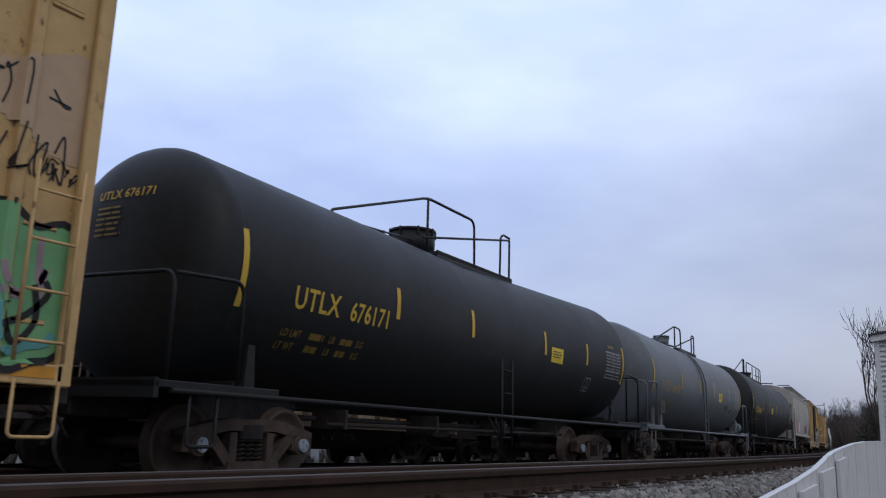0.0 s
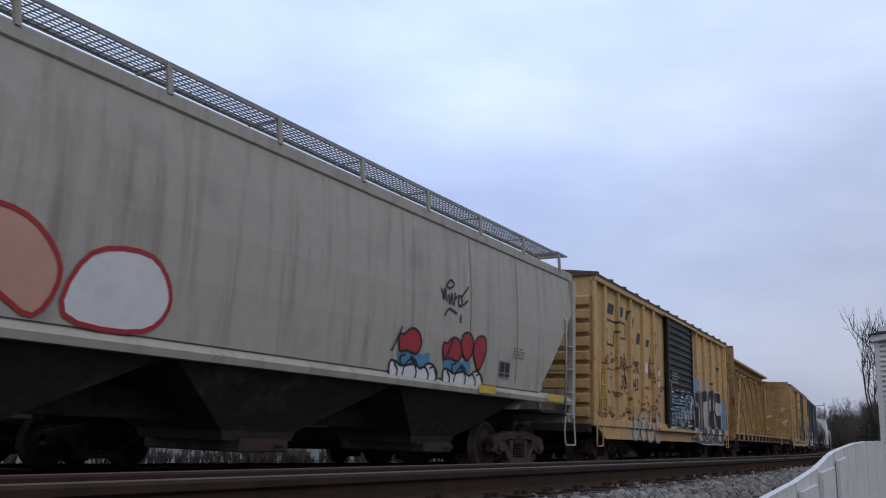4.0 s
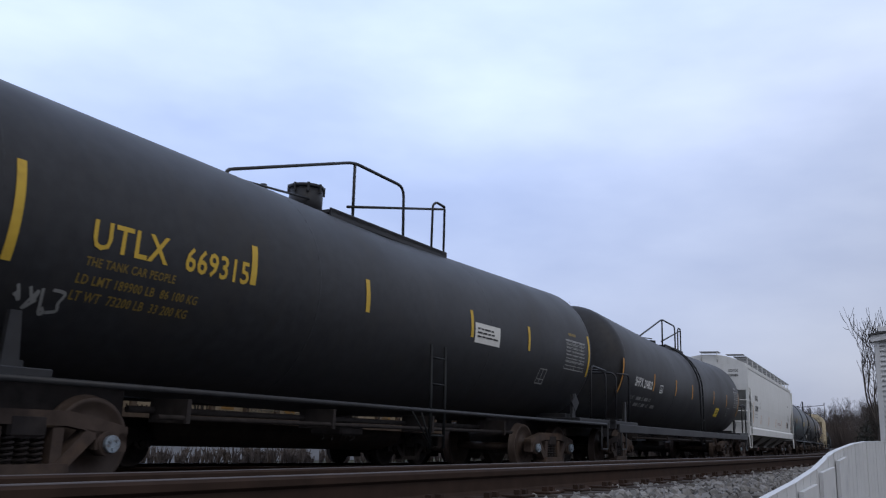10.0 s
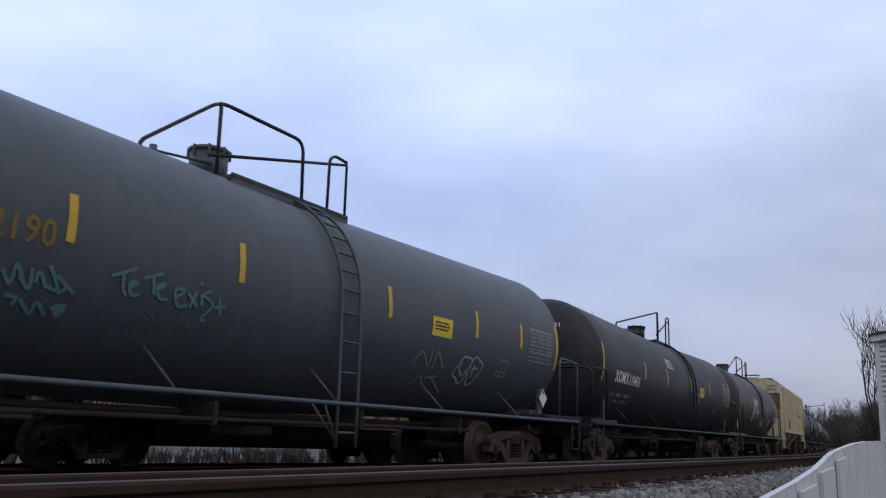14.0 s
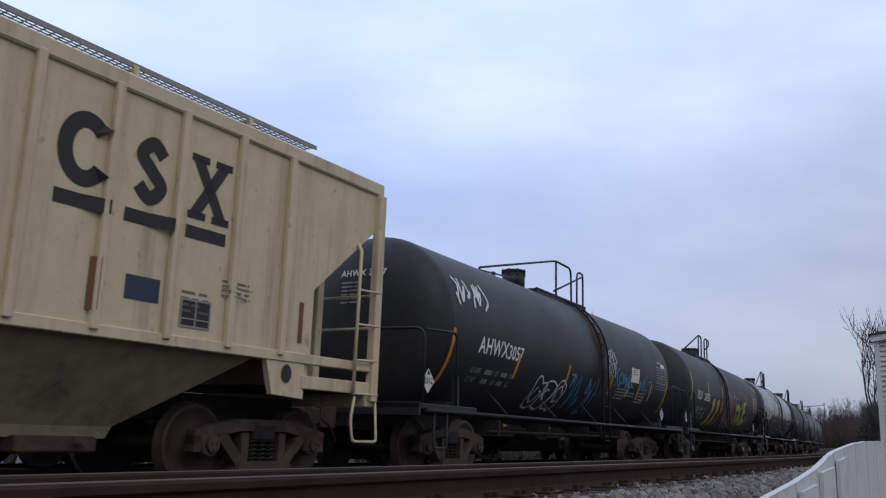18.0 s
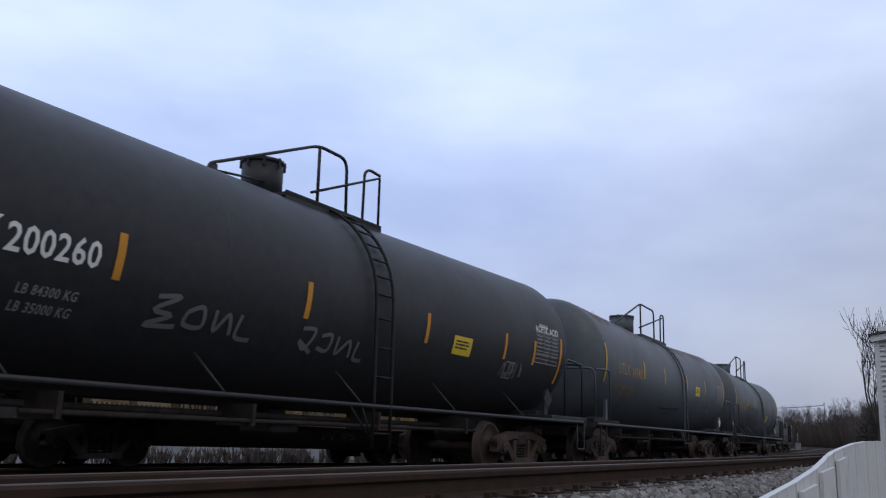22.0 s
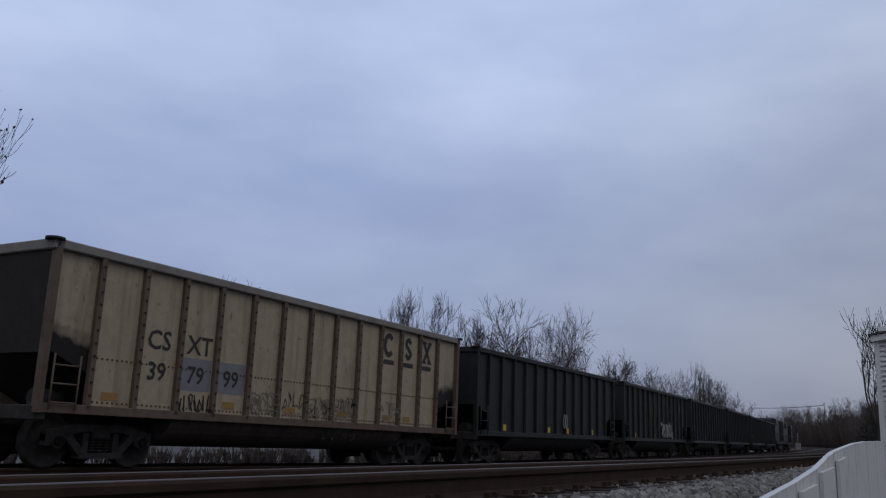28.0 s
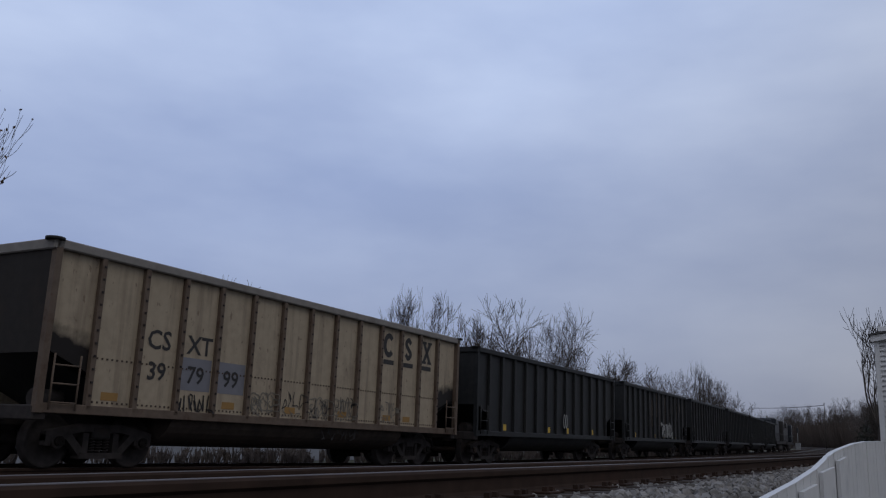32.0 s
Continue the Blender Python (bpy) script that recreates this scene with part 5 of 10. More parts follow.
    for k in range(bays):
        x0 = -hl + 2.1 + w * k + bay_shift
        xm = x0 + w / 2
        zt = sill[0] + 0.05 if smooth else 1.5
        g = Geo()
        ring = []
        for z, f, yy in ((zt, 0.5, 1.42), (0.62, 0.16, 0.75), (0.50, 0.15, 0.72)):
            ring.append([(xm - w * f, -yy, z), (xm + w * f, -yy, z), (xm + w * f, yy, z), (xm - w * f, yy, z)])
        g.loft(ring)
        bay = part("hopper_bay", g, SHADED_GRIME[paint_key], root)
        g = Geo().box(xm - 0.45, -0.85, 0.36, xm + 0.45, 0.85, 0.52, 0.02)
        g.cyl((xm + 0.2, -1.0, 0.46), (xm + 0.2, 1.0, 0.46), 0.04, 8)
        part("outlet_gate", g, M["truck"], bay)
    part("centre_sill", Geo().box(-hl + 0.2, -0.28, 0.72, hl - 0.2, 0.28, 1.05), M["under"], root)
    part("air_reservoir", Geo().cyl((-hl + 0.5, 0.4, 1.5), (-hl + 1.2, 0.4, 1.5), 0.2, 12), M["under"], root)
    part("brake_wheel", Geo().tube([(-hl - 0.08, 0.5 + 0.26 * math.cos(a), 2.1 + 0.26 * math.sin(a)) for a in np.linspace(0, 6.28, 19)], 0.02, 5), M["under"], root)

    def wrap(x, z):
        return -half(z) if smooth else (-1.60 if any(abs(x - p) < 0.06 for p in ribs) else -1.52)
    if smooth:
        for k, x in enumerate((-8.5, -5.85, -2.80, 0.36, 3.02, 5.82, 8.44) if hl > 9 else ()):
            decal(root, "reflective_stripe", panel(0.10, 0.92 if k in (0, 6) else 0.42, 1, 4, 0.14 if k in (0, 6) else 0.08), M[stripe], x, 1.60, wrap)
    decal(root, "data_panel", panel(0.42, 0.30, 1, 1), M["dark"], hl - 3.45, 1.66, wrap)
    decal(root, "data_panel", frame_of(0.42, 0.30, 0.02), P["dimwhite"], hl - 3.45, 1.66, wrap, "", 0.010)
    decal(root, "small_print", bars(0.55, 0.22, 4, 21, 0.4, 0.03), P["ghost"], hl - 2.9, 2.02, wrap)
    if extra:
        extra(root, wrap, hl)
    gear(root, hl - 1.55, hl + 0.5, 'cap' if paint_key == 'white_car' else 'cap_dull')
    CARS.append((root, c))
    return root


# ---- centre-beam lumber flat ----
WORN_SHADE = surface("worn_shaded_edge", (0.075, 0.045, 0.038), 0.8, grain=0.3, stain=(0.24, 0.16, 0.07), stain_amount=0.5, stain_size=0.25, bump=0.0)

# grime of the side sills; also carries the shade of the leading bulkhead
GRIMY_SHADE = surface("grimy_shaded_yellow", (0.30, 0.19, 0.08), 0.7, grain=0.15, stain=(0.11, 0.065, 0.035), stain_amount=0.5, stain_size=0.35, bump=0.003, streak=(0.075, 0.045, 0.026, 0.75), flecks=(0.06, 0.03, 0.02, 0.9))


def centre_beam(sl, sr, label):
    hl, c = (sr - sl) / 2, (sl + sr) / 2
    hr = hl - 0.70
    root = thing("centre_beam_flatcar", label, "flat car", "cars of the passing train")
    mat = M["flat_yellow"]
    part("deck", Geo().box(-hl + 0.05, -1.45, 0.96, hr - 0.05, 1.45, 1.08, 0.01), mat, root)
    for s in (-1, 1):
        part("side_sill", Geo().box(-hl + 0.05, s * 1.58, 0.80, hr - 0.05, s * 1.45, 1.10, 0.012), GRIMY_SHADE, root)
    part("centre_sill", Geo().box(-hl + 0.4, -0.3, 0.55, hr - 0.4, 0.3, 0.98), M["under"], root)
    for x in np.linspace(-hl + 3.0, hr - 3.0, 13):
        part("floor_beam", Geo().box(x - 0.06, -1.44, 0.68, x + 0.06, 1.44, 0.96), M["under"], root)
    for k in range(18):
        x = 9.80 - 1.21 * k
        w = part("winch", Geo().prism([(x - 0.12, 1.05), (x + 0.12, 1.05), (x + 0.07, 0.87), (x - 0.04, 0.84)], "y", -1.67, -1.58), M["truck"], root)
        part("winch_drum", Geo().cyl((x - 0.14, -1.65, 1.0), (x + 0.14, -1.65, 1.0), 0.04, 9), M["truck"], w)
    top = 4.72
    g = Geo().prism([(-0.42, top - 0.10), (-0.42, top), (0.42, top), (0.42, top - 0.10), (0.14, top - 0.12), (0.14, top - 0.36), (-0.14, top - 0.36), (-0.14, top - 0.12)], "x", -hl + 0.24, hr - 0.24)
    part("top_chord", g, mat, root)
    n = 17
    xs = [-8.97 + 1.20 * k if k < 9 else 0.63 + 1.11 * (k - 8) for k in range(n)]
    zt = top - 0.32
    for k, x in enumerate(xs):
        g = Geo()
        g.loft([[(x - 0.07, -0.20, 1.05), (x + 0.07, -0.20, 1.05), (x + 0.07, 0.20, 1.05), (x - 0.07, 0.20, 1.05)],
                [(x - 0.06, -0.09, zt), (x + 0.06, -0.09, zt), (x + 0.06, 0.09, zt), (x - 0.06, 0.09, zt)]])
        po = part("column", g, mat, root)
        # dark strip: rust wear and the column's shaded side in one colour
        g = Geo().loft([[(x + 0.005, -0.212, 1.05), (x + 0.085, -0.212, 1.05), (x + 0.085, -0.19, 1.05), (x + 0.005, -0.19, 1.05)],
                        [(x + 0.005, -0.102, zt), (x + 0.075, -0.102, zt), (x + 0.075, -0.08, zt), (x + 0.005, -0.08, zt)]])
        part("worn_flange", g, WORN_SHADE, po, "rust-worn flange edge, darkened by painted shade")
        g = Geo()
        for z in np.arange(1.3, zt - 0.2, 0.24):
            y = -(0.212 - 0.11 * (z - 1.05) / (zt - 1.05)) - 0.006
            if (int(z * 37) + k) % 4 == 0:
                g.box(x + 0.03, y, z, x + 0.055, y + 0.01, z + 0.04)
        tagged(part("strap_holes", g, PAPER, po), kind="stuff")
        rnd = random.Random(300 + k)
        for j in range(5):
            z, h, w = rnd.uniform(1.3, 3.0), rnd.uniform(0.02, 0.07), rnd.uniform(0.06, 0.13)
            a = x + rnd.uniform(-0.06, 0.07 - w)
            y = -(0.205 - 0.11 * (z - 1.05) / (zt - 1.05)) - 0.012
            g = Geo().prism([(a, z), (a + w, z + rnd.uniform(-0.02, 0.03)), (a + w * 0.95, z + h), (a + w * 0.4, z + h * 1.3), (a, z + h * 0.8)], "y", y, y + 0.006)
            part("torn_wrap" if j < 2 else "scuff", g, PAPER if j < 2 else P["darkrust"], po)
    for k in (0, 2, 4, 6):
        for a, b in ((xs[k] + 0.1, xs[k + 2]), (xs[n - 2 - k] - 0.1, xs[n - 4 - k])):
            g = Geo()
            g.loft([[(a - 0.07, -0.36, 1.1), (a + 0.07, -0.36, 1.1), (a + 0.07, -0.30, 1.1), (a - 0.07, -0.30, 1.1)],
                    [(b - 0.065, -0.24, top - 0.66), (b + 0.065, -0.24, top - 0.66), (b + 0.065, -0.17, top - 0.66), (b - 0.065, -0.17, top - 0.66)]])
            part("diagonal_brace", g, mat, root)
            part("gusset", Geo().cyl((b, -0.26, top - 0.66), (b, -0.18, top - 0.60), 0.13, 14), mat, root)
    for a, b in ((-hl + 0.4, xs[0] - 0.1), (hr - 0.4, xs[-1] + 0.1)):
        part("tie_rod", Geo().tube([(a, -0.3, top - 0.75), (b, -0.3, 1.1)], 0.06, 6), mat, root)
    for s in (-1, 1):
        x = -hl if s < 0 else hr
        top_b = 4.40
        # the leading bulkhead's shade is put into its colour
        mat = GRIMY_SHADE if s < 0 else M["flat_yellow"]
        for y in (-1.15, -0.5, 0.5, 1.15):
            part("bulkhead_post", Geo().box(x, y - 0.12, 0.96, x - s * 0.20, y + 0.12, top_b, 0.02), mat, root)
        b = part("bulkhead", Geo().box(x - s * 0.20, -1.6, 1.0, x - s * 0.26, 1.6, top_b), mat, root)
        part("bulkhead_cap", Geo().box(x - s * 0.17, -1.60, top_b, x - s * 0.28, 1.60, top_b + 0.05, 0.01), mat, b)
        for z in (1.3, 1.9, 2.5, 3.1, 3.7, 4.2):
            part("bulkhead_beam", Geo().box(x - s * 0.02, -1.3, z - 0.09, x - s * 0.22, 1.3, z + 0.09, 0.015), mat, b)
        part("bulkhead_side", Geo().box(x - s * 0.19, -1.62, 0.9, x - s * 0.27, -1.60, top_b, 0.008), mat, b)
        part("bulkhead_side", Geo().box(x - s * 0.19, 1.62, 0.9, x - s * 0.27, 1.60, top_b, 0.008), mat, b)
        if s > 0:
            rnd = random.Random(33)
            for k in range(150):
                y, z = rnd.uniform(-1.57, 1.4), 1.15 + 2.8 * rnd.random() ** 1.2
                w, h = ((rnd.uniform(0.05, 0.30), rnd.uniform(0.004, 0.016)) if k % 5 else (rnd.uniform(0.01, 0.03), rnd.uniform(0.1, 0.5))) if k < 119 else (rnd.uniform(0.08, 0.34), rnd.uniform(0.03, 0.10))
                w = min(w, 1.58 - y)
                a, q = rnd.uniform(-0.03, 0.05), [rnd.uniform(0.3, 1.0) for _ in range(5)]
                up = [(y + w * j / 4, z + a * j / 4 + h * q[j]) for j in range(5)]
                lo = [(y + w * j / 4, z + a * j / 4 - 0.3 * h * q[4 - j]) for j in range(5)]
                kind, m = (("scuff", P["darkrust"]), ("scuff", P["rustmark"]), ("torn_wrap", PAPER))[(k > 70) + (k > 118)]
                part(kind, Geo().prism(lo + up[::-1], "x", x - 0.2645 + 0.00002 * k, x - 0.2615), m, b)
            for z in (1.75, 2.55, 3.3):
                part("weld_rib", Geo().box(x - 0.275, -1.55, z - 0.012, x - 0.26, 1.55, z + 0.012), mat, b)
            part("worn_column", Geo().box(x - 0.36, -0.30, 1.05, x - 0.262, 0.30, 4.36, 0.01), mat, b)
            for tx, zz in (("WARNING", 4.02), ("WARNING", 2.9)):
                part("lettering", Geo().add([(x - 0.268, -0.75 - p[0], zz + p[2]) for p in letters(tx, 0.10)[0]], letters(tx, 0.10)[1]), P["ghost"], b)
            for p in (((2.6, 1.9), (4.0, 2.1), (6.0, 1.7), (7.6, 2.0), (10.0, 1.75)), ((3.0, 2.5), (4.6, 2.2), (6.6, 2.55), (9.3, 2.3)), ((3.4, 1.5), (5.2, 2.35), (8.0, 1.45))):
                part("loose_cable", Geo().tube([(a, -0.26 - 0.04 * math.sin(a), z) for a, z in smooth_line(p)], 0.0055, 4), M["under"], root)
        else:
            part("sill_marking", Geo().box(-hl + 0.15, -1.587, 0.86, -hl + 1.0, -1.582, 1.06), M["yellow"], root)
        part("end_sill", Geo().box(x, -1.55, 0.78, x - s * 0.2, 1.55, 1.0, 0.02), mat, root)
        part("step", stirrup(Geo(), x - s * 0.35 - 0.3, -1.6, 0.9, 0.42, 0.56, 0.017), M["truck"], root)
    w = flat_at(-1.585)
    for x, wd in ((-9.05, 3.2), (1.5, 0.5)):
        decal(root, "black_panel", panel(wd, 0.22, 2, 1), M["dark"], x, 0.84, w)
    for tx, x in (("TTZX", -8.93), ("855", -7.55), ("246", -6.45)):
        decal(root, "lettering", letters(tx, 0.17, 1.05, 0.85), M["white"], x, 0.865, w, "", 0.012)
    decal(root, "reflective_stripe", panel(0.16, 0.18, 1, 1), M["yellow"], -5.84, 0.86, w, "", 0.012)
    board = decal(root, "data_board", panel(0.47, 0.38, 1, 1), M["dark"], 4.26, 0.70, w, "black data board framed in white", 0.1)
    decal(board, "data_panel", frame_of(0.47, 0.38, 0.022), M["white"], 4.26, 0.70, w, "", 0.104)
    decal(board, "small_print", bars(0.36, 0.26, 5, 37, 0.35, 0.04), P["dimwhite"], 4.31, 0.76, w, "", 0.104)
    decal(root, "data_panel", frame_of(0.22, 0.26, 0.03), M["white"], hr - 2.6, 0.78, w, "", 0.012)
    for x in (2.72, 5.45, 8.0, 9.8):
        decal(root, "reflective_stripe", panel(0.42, 0.14, 1, 1), M["yellow"], x, 0.87, w, "", 0.012)
    gear(root, hl - 3.0, hl + 0.7, rear=-0.7)
    CARS.append((root, c))

# ---- the passing train, from its leading car to its last ----
def rust_streaks(root, wrap, spots, seed, paint_m=None):
    """Rust patches and runs, each with a ragged shape of its own."""
    rnd = random.Random(seed)
    for x, z, w, h in spots:
        lobes = [(x + rnd.uniform(-0.8, 0.8) * w, z + rnd.uniform(-0.8, 0.8) * h, w * rnd.uniform(0.12, 0.5), h * rnd.uniform(0.10, 0.45)) for _ in range(9)]

        def inside(px, pz):
            return sum(math.exp(-((px - a) / c) ** 2 - ((pz - b) / d) ** 2) for a, b, c, d in lobes) > 0.62 + 0.30 * math.sin(px * 61 + 3 * math.sin(pz * 17)) * math.sin(pz * 73)
        vf = grid_fill(inside, x - w * 1.3, z - h * 1.3, x + w * 1.3, z + h * 1.3, 0.025)
        if vf[1]:
            decal(root, "rust_patch", vf, paint_m or P["rustmark"], 0, 0, wrap, "", 0.004)


def blocky(root, pts, fill, edge, wrap, width=0.05, label="", lift=0.006):
    """One sprayed block form: a filled outline with a pale edge."""
    def inside(x, z):
        c = False
        for (xa, za), (xb, zb) in zip(pts, pts[1:] + pts[:1]):
            if (za > z) != (zb > z) and x < (xb - xa) * (z - za) / (zb - za) + xa:
                c = not c
        return c
    xs, zs = [p[0] for p in pts], [p[1] for p in pts]
    decal(root, "sprayed_fill", grid_fill(inside, min(xs), min(zs), max(xs), max(zs), 0.03), fill, 0, 0, wrap, label, lift)
    if edge is not None:
        ring = pts + pts[:2]
        line = [(a[0] + (b[0] - a[0]) * t, a[1] + (b[1] - a[1]) * t) for a, b in zip(ring, ring[1:]) for t in (0, 0.25, 0.5, 0.75)]
        decal(root, "sprayed_outline", ribbon([line], width), edge, 0, 0, wrap, "", lift + 0.006)


def blob(root, pts, fill, edge, wrap, width=0.05, label="", lift=0.006):
    """One sprayed letter form with rounded corners."""
    ring = smooth_line([pts[-1]] + list(pts) + list(pts[:2]), 4)[4:-4]
    blocky(root, ring[:-1], fill, None, wrap, width, label, lift)
    if edge is not None:
        decal(root, "sprayed_outline", ribbon([ring], width), edge, 0, 0, wrap, "", lift + 0.006)


def strokes(root, lines, material, wrap, width=0.03, label="", lift=0.012):
    """Hand-drawn painted lines, smoothed."""
    return decal(root, "scrawl", ribbon([smooth_line(q, 5) for q in lines], width), material, 0, 0, wrap, label, lift)


def yellow_lead(root, wrap, hl):
    bubble_letters(root, hl - 2.6, 1.15, 2.5, 1.4, 3, 7, P["green"], P["black"], wrap, P["teal"], 0.06, "green and teal spray paint")
    scribble(root, hl - 1.1, 2.75, 0.9, 0.5, 4, 9, P["black"], wrap, 0.02)
    scribble(root, hl - 1.25, 3.3, 0.5, 0.7, 2, 12, P["black"], wrap, 0.02)
    scribble(root, hl - 0.55, 2.75, 0.5, 0.25, 5, 13, P["black"], wrap, 0.016)
    scribble(root, hl - 0.55, 3.45, 0.3, 0.18, 1, 14, P["black"], wrap, 0.02)
    scribble(root, hl - 1.3, 1.5, 1.2, 0.8, 3, 10, P["purple"], wrap, 0.06)
    decal(root, "sprayed_fill", grid_fill(lambda x, z: math.hypot((x - hl + 0.5) / 0.6, (z - 3.5) / 0.5) < 1 + 0.2 * math.sin(5 * x), hl - 1.3, 2.8, hl - 0.1, 4.1), PALEPINK, 0, 0, wrap)


SKYSPRAY = paint("spray_pale_sky_blue", (0.22, 0.36, 0.52))
SOFTBLACK = paint("spray_charcoal", (0.050, 0.047, 0.046))
WARMWHITE = paint("spray_warm_white", (0.50, 0.47, 0.43))
DUSKBLUE = paint("spray_dusk_blue", (0.10, 0.12, 0.28))
PALETEAL = paint("spray_pale_teal", (0.34, 0.37, 0.33))
RUSTORANGE = paint("faded_orange_patch", (0.42, 0.17, 0.06))
GREYFILL = paint("spray_warm_grey", (0.38, 0.36, 0.29))
PALEPINK = paint("thin_pink_overspray", (0.44, 0.31, 0.20))
boxcar(-11.0, 4.9, "yellow_car", [-6.9, -5.8, -4.7, -3.6, -2.6, 2.7, 3.9, 5.0, 6.2, 7.2], (-1.35, 1.7), "black_car", "weathered yellow boxcar with green spray paint at one end", top=5.05, extra=yellow_lead)

tank_car(7.15, 20.9, "jet_tank", "UTLX", "676171", rear=-0.09, dip=0.16, brackets=False, rail_x=(-4.0, 2.1), pk=-1.3, rr=0.50, dome=-0.82, man=0.42, note_x=2.26, low_ladder=True, stripes=(-6.80, -3.55, -1.20, 1.90, 4.25, 6.75), lad=-0.2, label="glossy black tank car with yellow stripes and lettering")
tank_car(23.85, 37.85, "pale_tank", "UTLX", "644142", "worn_yellow", board=-6.42, zr=4.60, rear=-0.21, dip=0.06, brackets=False, rail_x=(-3.55, 2.55), pk=-0.55, rr=0.35, dome=-0.05, stripes=(-6.98, -3.56, -0.95, 1.37, 4.35, 6.86), lad=-0.72, label="dusty grey tank car with faded yellow lettering",
         extra=lambda root, wrap, hb: (blocky(root, [(3.54, 2.1), (3.75, 2.02), (3.9, 2.08), (4.05, 2.04), (4.2, 2.17), (4.31, 1.94), (4.1, 1.9), (3.9, 1.95), (3.64, 1.92)], paint("bared_dark_primer", (0.048, 0.050, 0.053)), None, wrap), decal(root, "data_panel", panel(0.40, 0.27, 1, 2), M["dark"], 4.75, 1.75, wrap), decal(root, "data_panel", frame_of(0.40, 0.27, 0.03), P["stencil"], 4.75, 1.75, wrap, "", 0.010), decal(root, "sprayed_fill", panel(1.0, 0.5, 4, 4), paint("faded_grey_panel", (0.17, 0.18, 0.19)), 5.62, 2.02, wrap, "", 0.003), decal(root, "small_print", bars(1.0, 0.3, 4, 31), P["dimwhite"], hb * 0.17, 2.5, wrap)))


def chalked(root, wrap, hb):
    strokes(root, [[(-4.17, 2.20), (-3.99, 2.30)], [(-4.08, 2.23), (-3.99, 1.99)], [(-3.93, 2.27), (-3.80, 1.98)], [(-3.77, 2.29), (-3.67, 2.00)], [(-3.87, 2.11), (-3.71, 2.13)], [(-3.45, 2.27), (-3.63, 2.21), (-3.53, 2.01), (-3.36, 2.06)], [(-3.57, 2.11), (-3.44, 2.15)], [(-4.35, 1.94), (-4.13, 1.90), (-4.19, 1.76), (-3.95, 1.72), (-4.16, 1.67)], [(-3.97, 1.89), (-3.88, 1.70), (-3.71, 1.75), (-3.82, 1.91), (-3.97, 1.89)], [(-3.67, 1.93), (-3.58, 1.73)], [(-3.49, 1.91), (-3.18, 1.88), (-3.24, 1.73), (-2.97, 1.68)], [(-3.11, 1.96), (-3.02, 1.68), (-2.82, 1.66)], [(-3.93, 1.52), (-3.57, 1.49), (-3.28, 1.58), (-2.75, 1.59)], [(-2.80, 2.07), (-2.67, 1.86), (-2.44, 1.85), (-2.57, 2.10)], [(-2.06, 1.62), (-2.18, 1.92), (-1.76, 2.04), (-1.61, 1.82), (-1.91, 1.67)], [(-2.10, 2.00), (-1.98, 1.58)], [(-1.54, 1.74), (-0.89, 1.89)], [(-1.41, 2.00), (-1.12, 1.70)], [(-1.15, 2.03), (-0.78, 1.69)], [(-0.81, 1.90), (-0.13, 2.03)], [(-0.76, 2.07), (-0.19, 1.69)], [(-0.44, 2.11), (-0.35, 1.68)], [(-0.14, 2.05), (0.01, 1.75), (0.53, 1.70)], [(0.35, 2.19), (0.58, 2.12)], [(0.74, 2.19), (0.63, 1.62), (1.15, 1.61)], [(1.01, 2.07), (1.19, 1.66), (1.52, 1.73)], [(1.41, 2.11), (1.61, 1.69)], [(1.73, 2.15), (1.98, 1.72), (2.11, 2.08)], [(2.29, 2.00), (2.52, 1.76)], [(2.63, 2.03), (3.22, 1.81), (3.24, 2.08)], [(-4.70, 2.06), (-4.60, 2.01), (-4.62, 1.91), (-4.46, 1.80)], [(-4.54, 2.27), (-4.43, 2.23), (-4.54, 2.14)]], paint("thin_chalk", (0.105, 0.108, 0.108)), wrap, 0.028, "faint chalk scrawl")
    strokes(root, [[(-0.04, 1.39), (-0.15, 1.65), (0.40, 1.42), (0.05, 1.44)], [(0.23, 1.64), (0.71, 1.44)], [(0.84, 1.54), (1.52, 1.44)], [(1.50, 1.59), (2.11, 1.48)]], P["ghost"], wrap, 0.03)
    decal(root, "data_panel", frame_of(0.26, 0.24, 0.02), P["dimyellow"], -5.08, 2.10, wrap)



tank_car(40.95, 58.7, "jet_tank", "UTLX", "956018", "yellow", front=-0.07, rear=-0.25, dip=0.14, brackets=False, note_x=-1.97, label_z=2.22, num_dx=2.0, man=0.42, dome_h=0.32, low_ladder=True, dome=-0.28, rail_x=(-7.4, 2.5), style="long", r=1.60, zc=2.55, plat=-4.87, stripes=(-9.0, -5.37, -2.82, 0.33, 2.63, 5.03, 8.48), lad=-4.95, label="long black tank car with chalk scrawl and yellow lettering", extra=chalked)


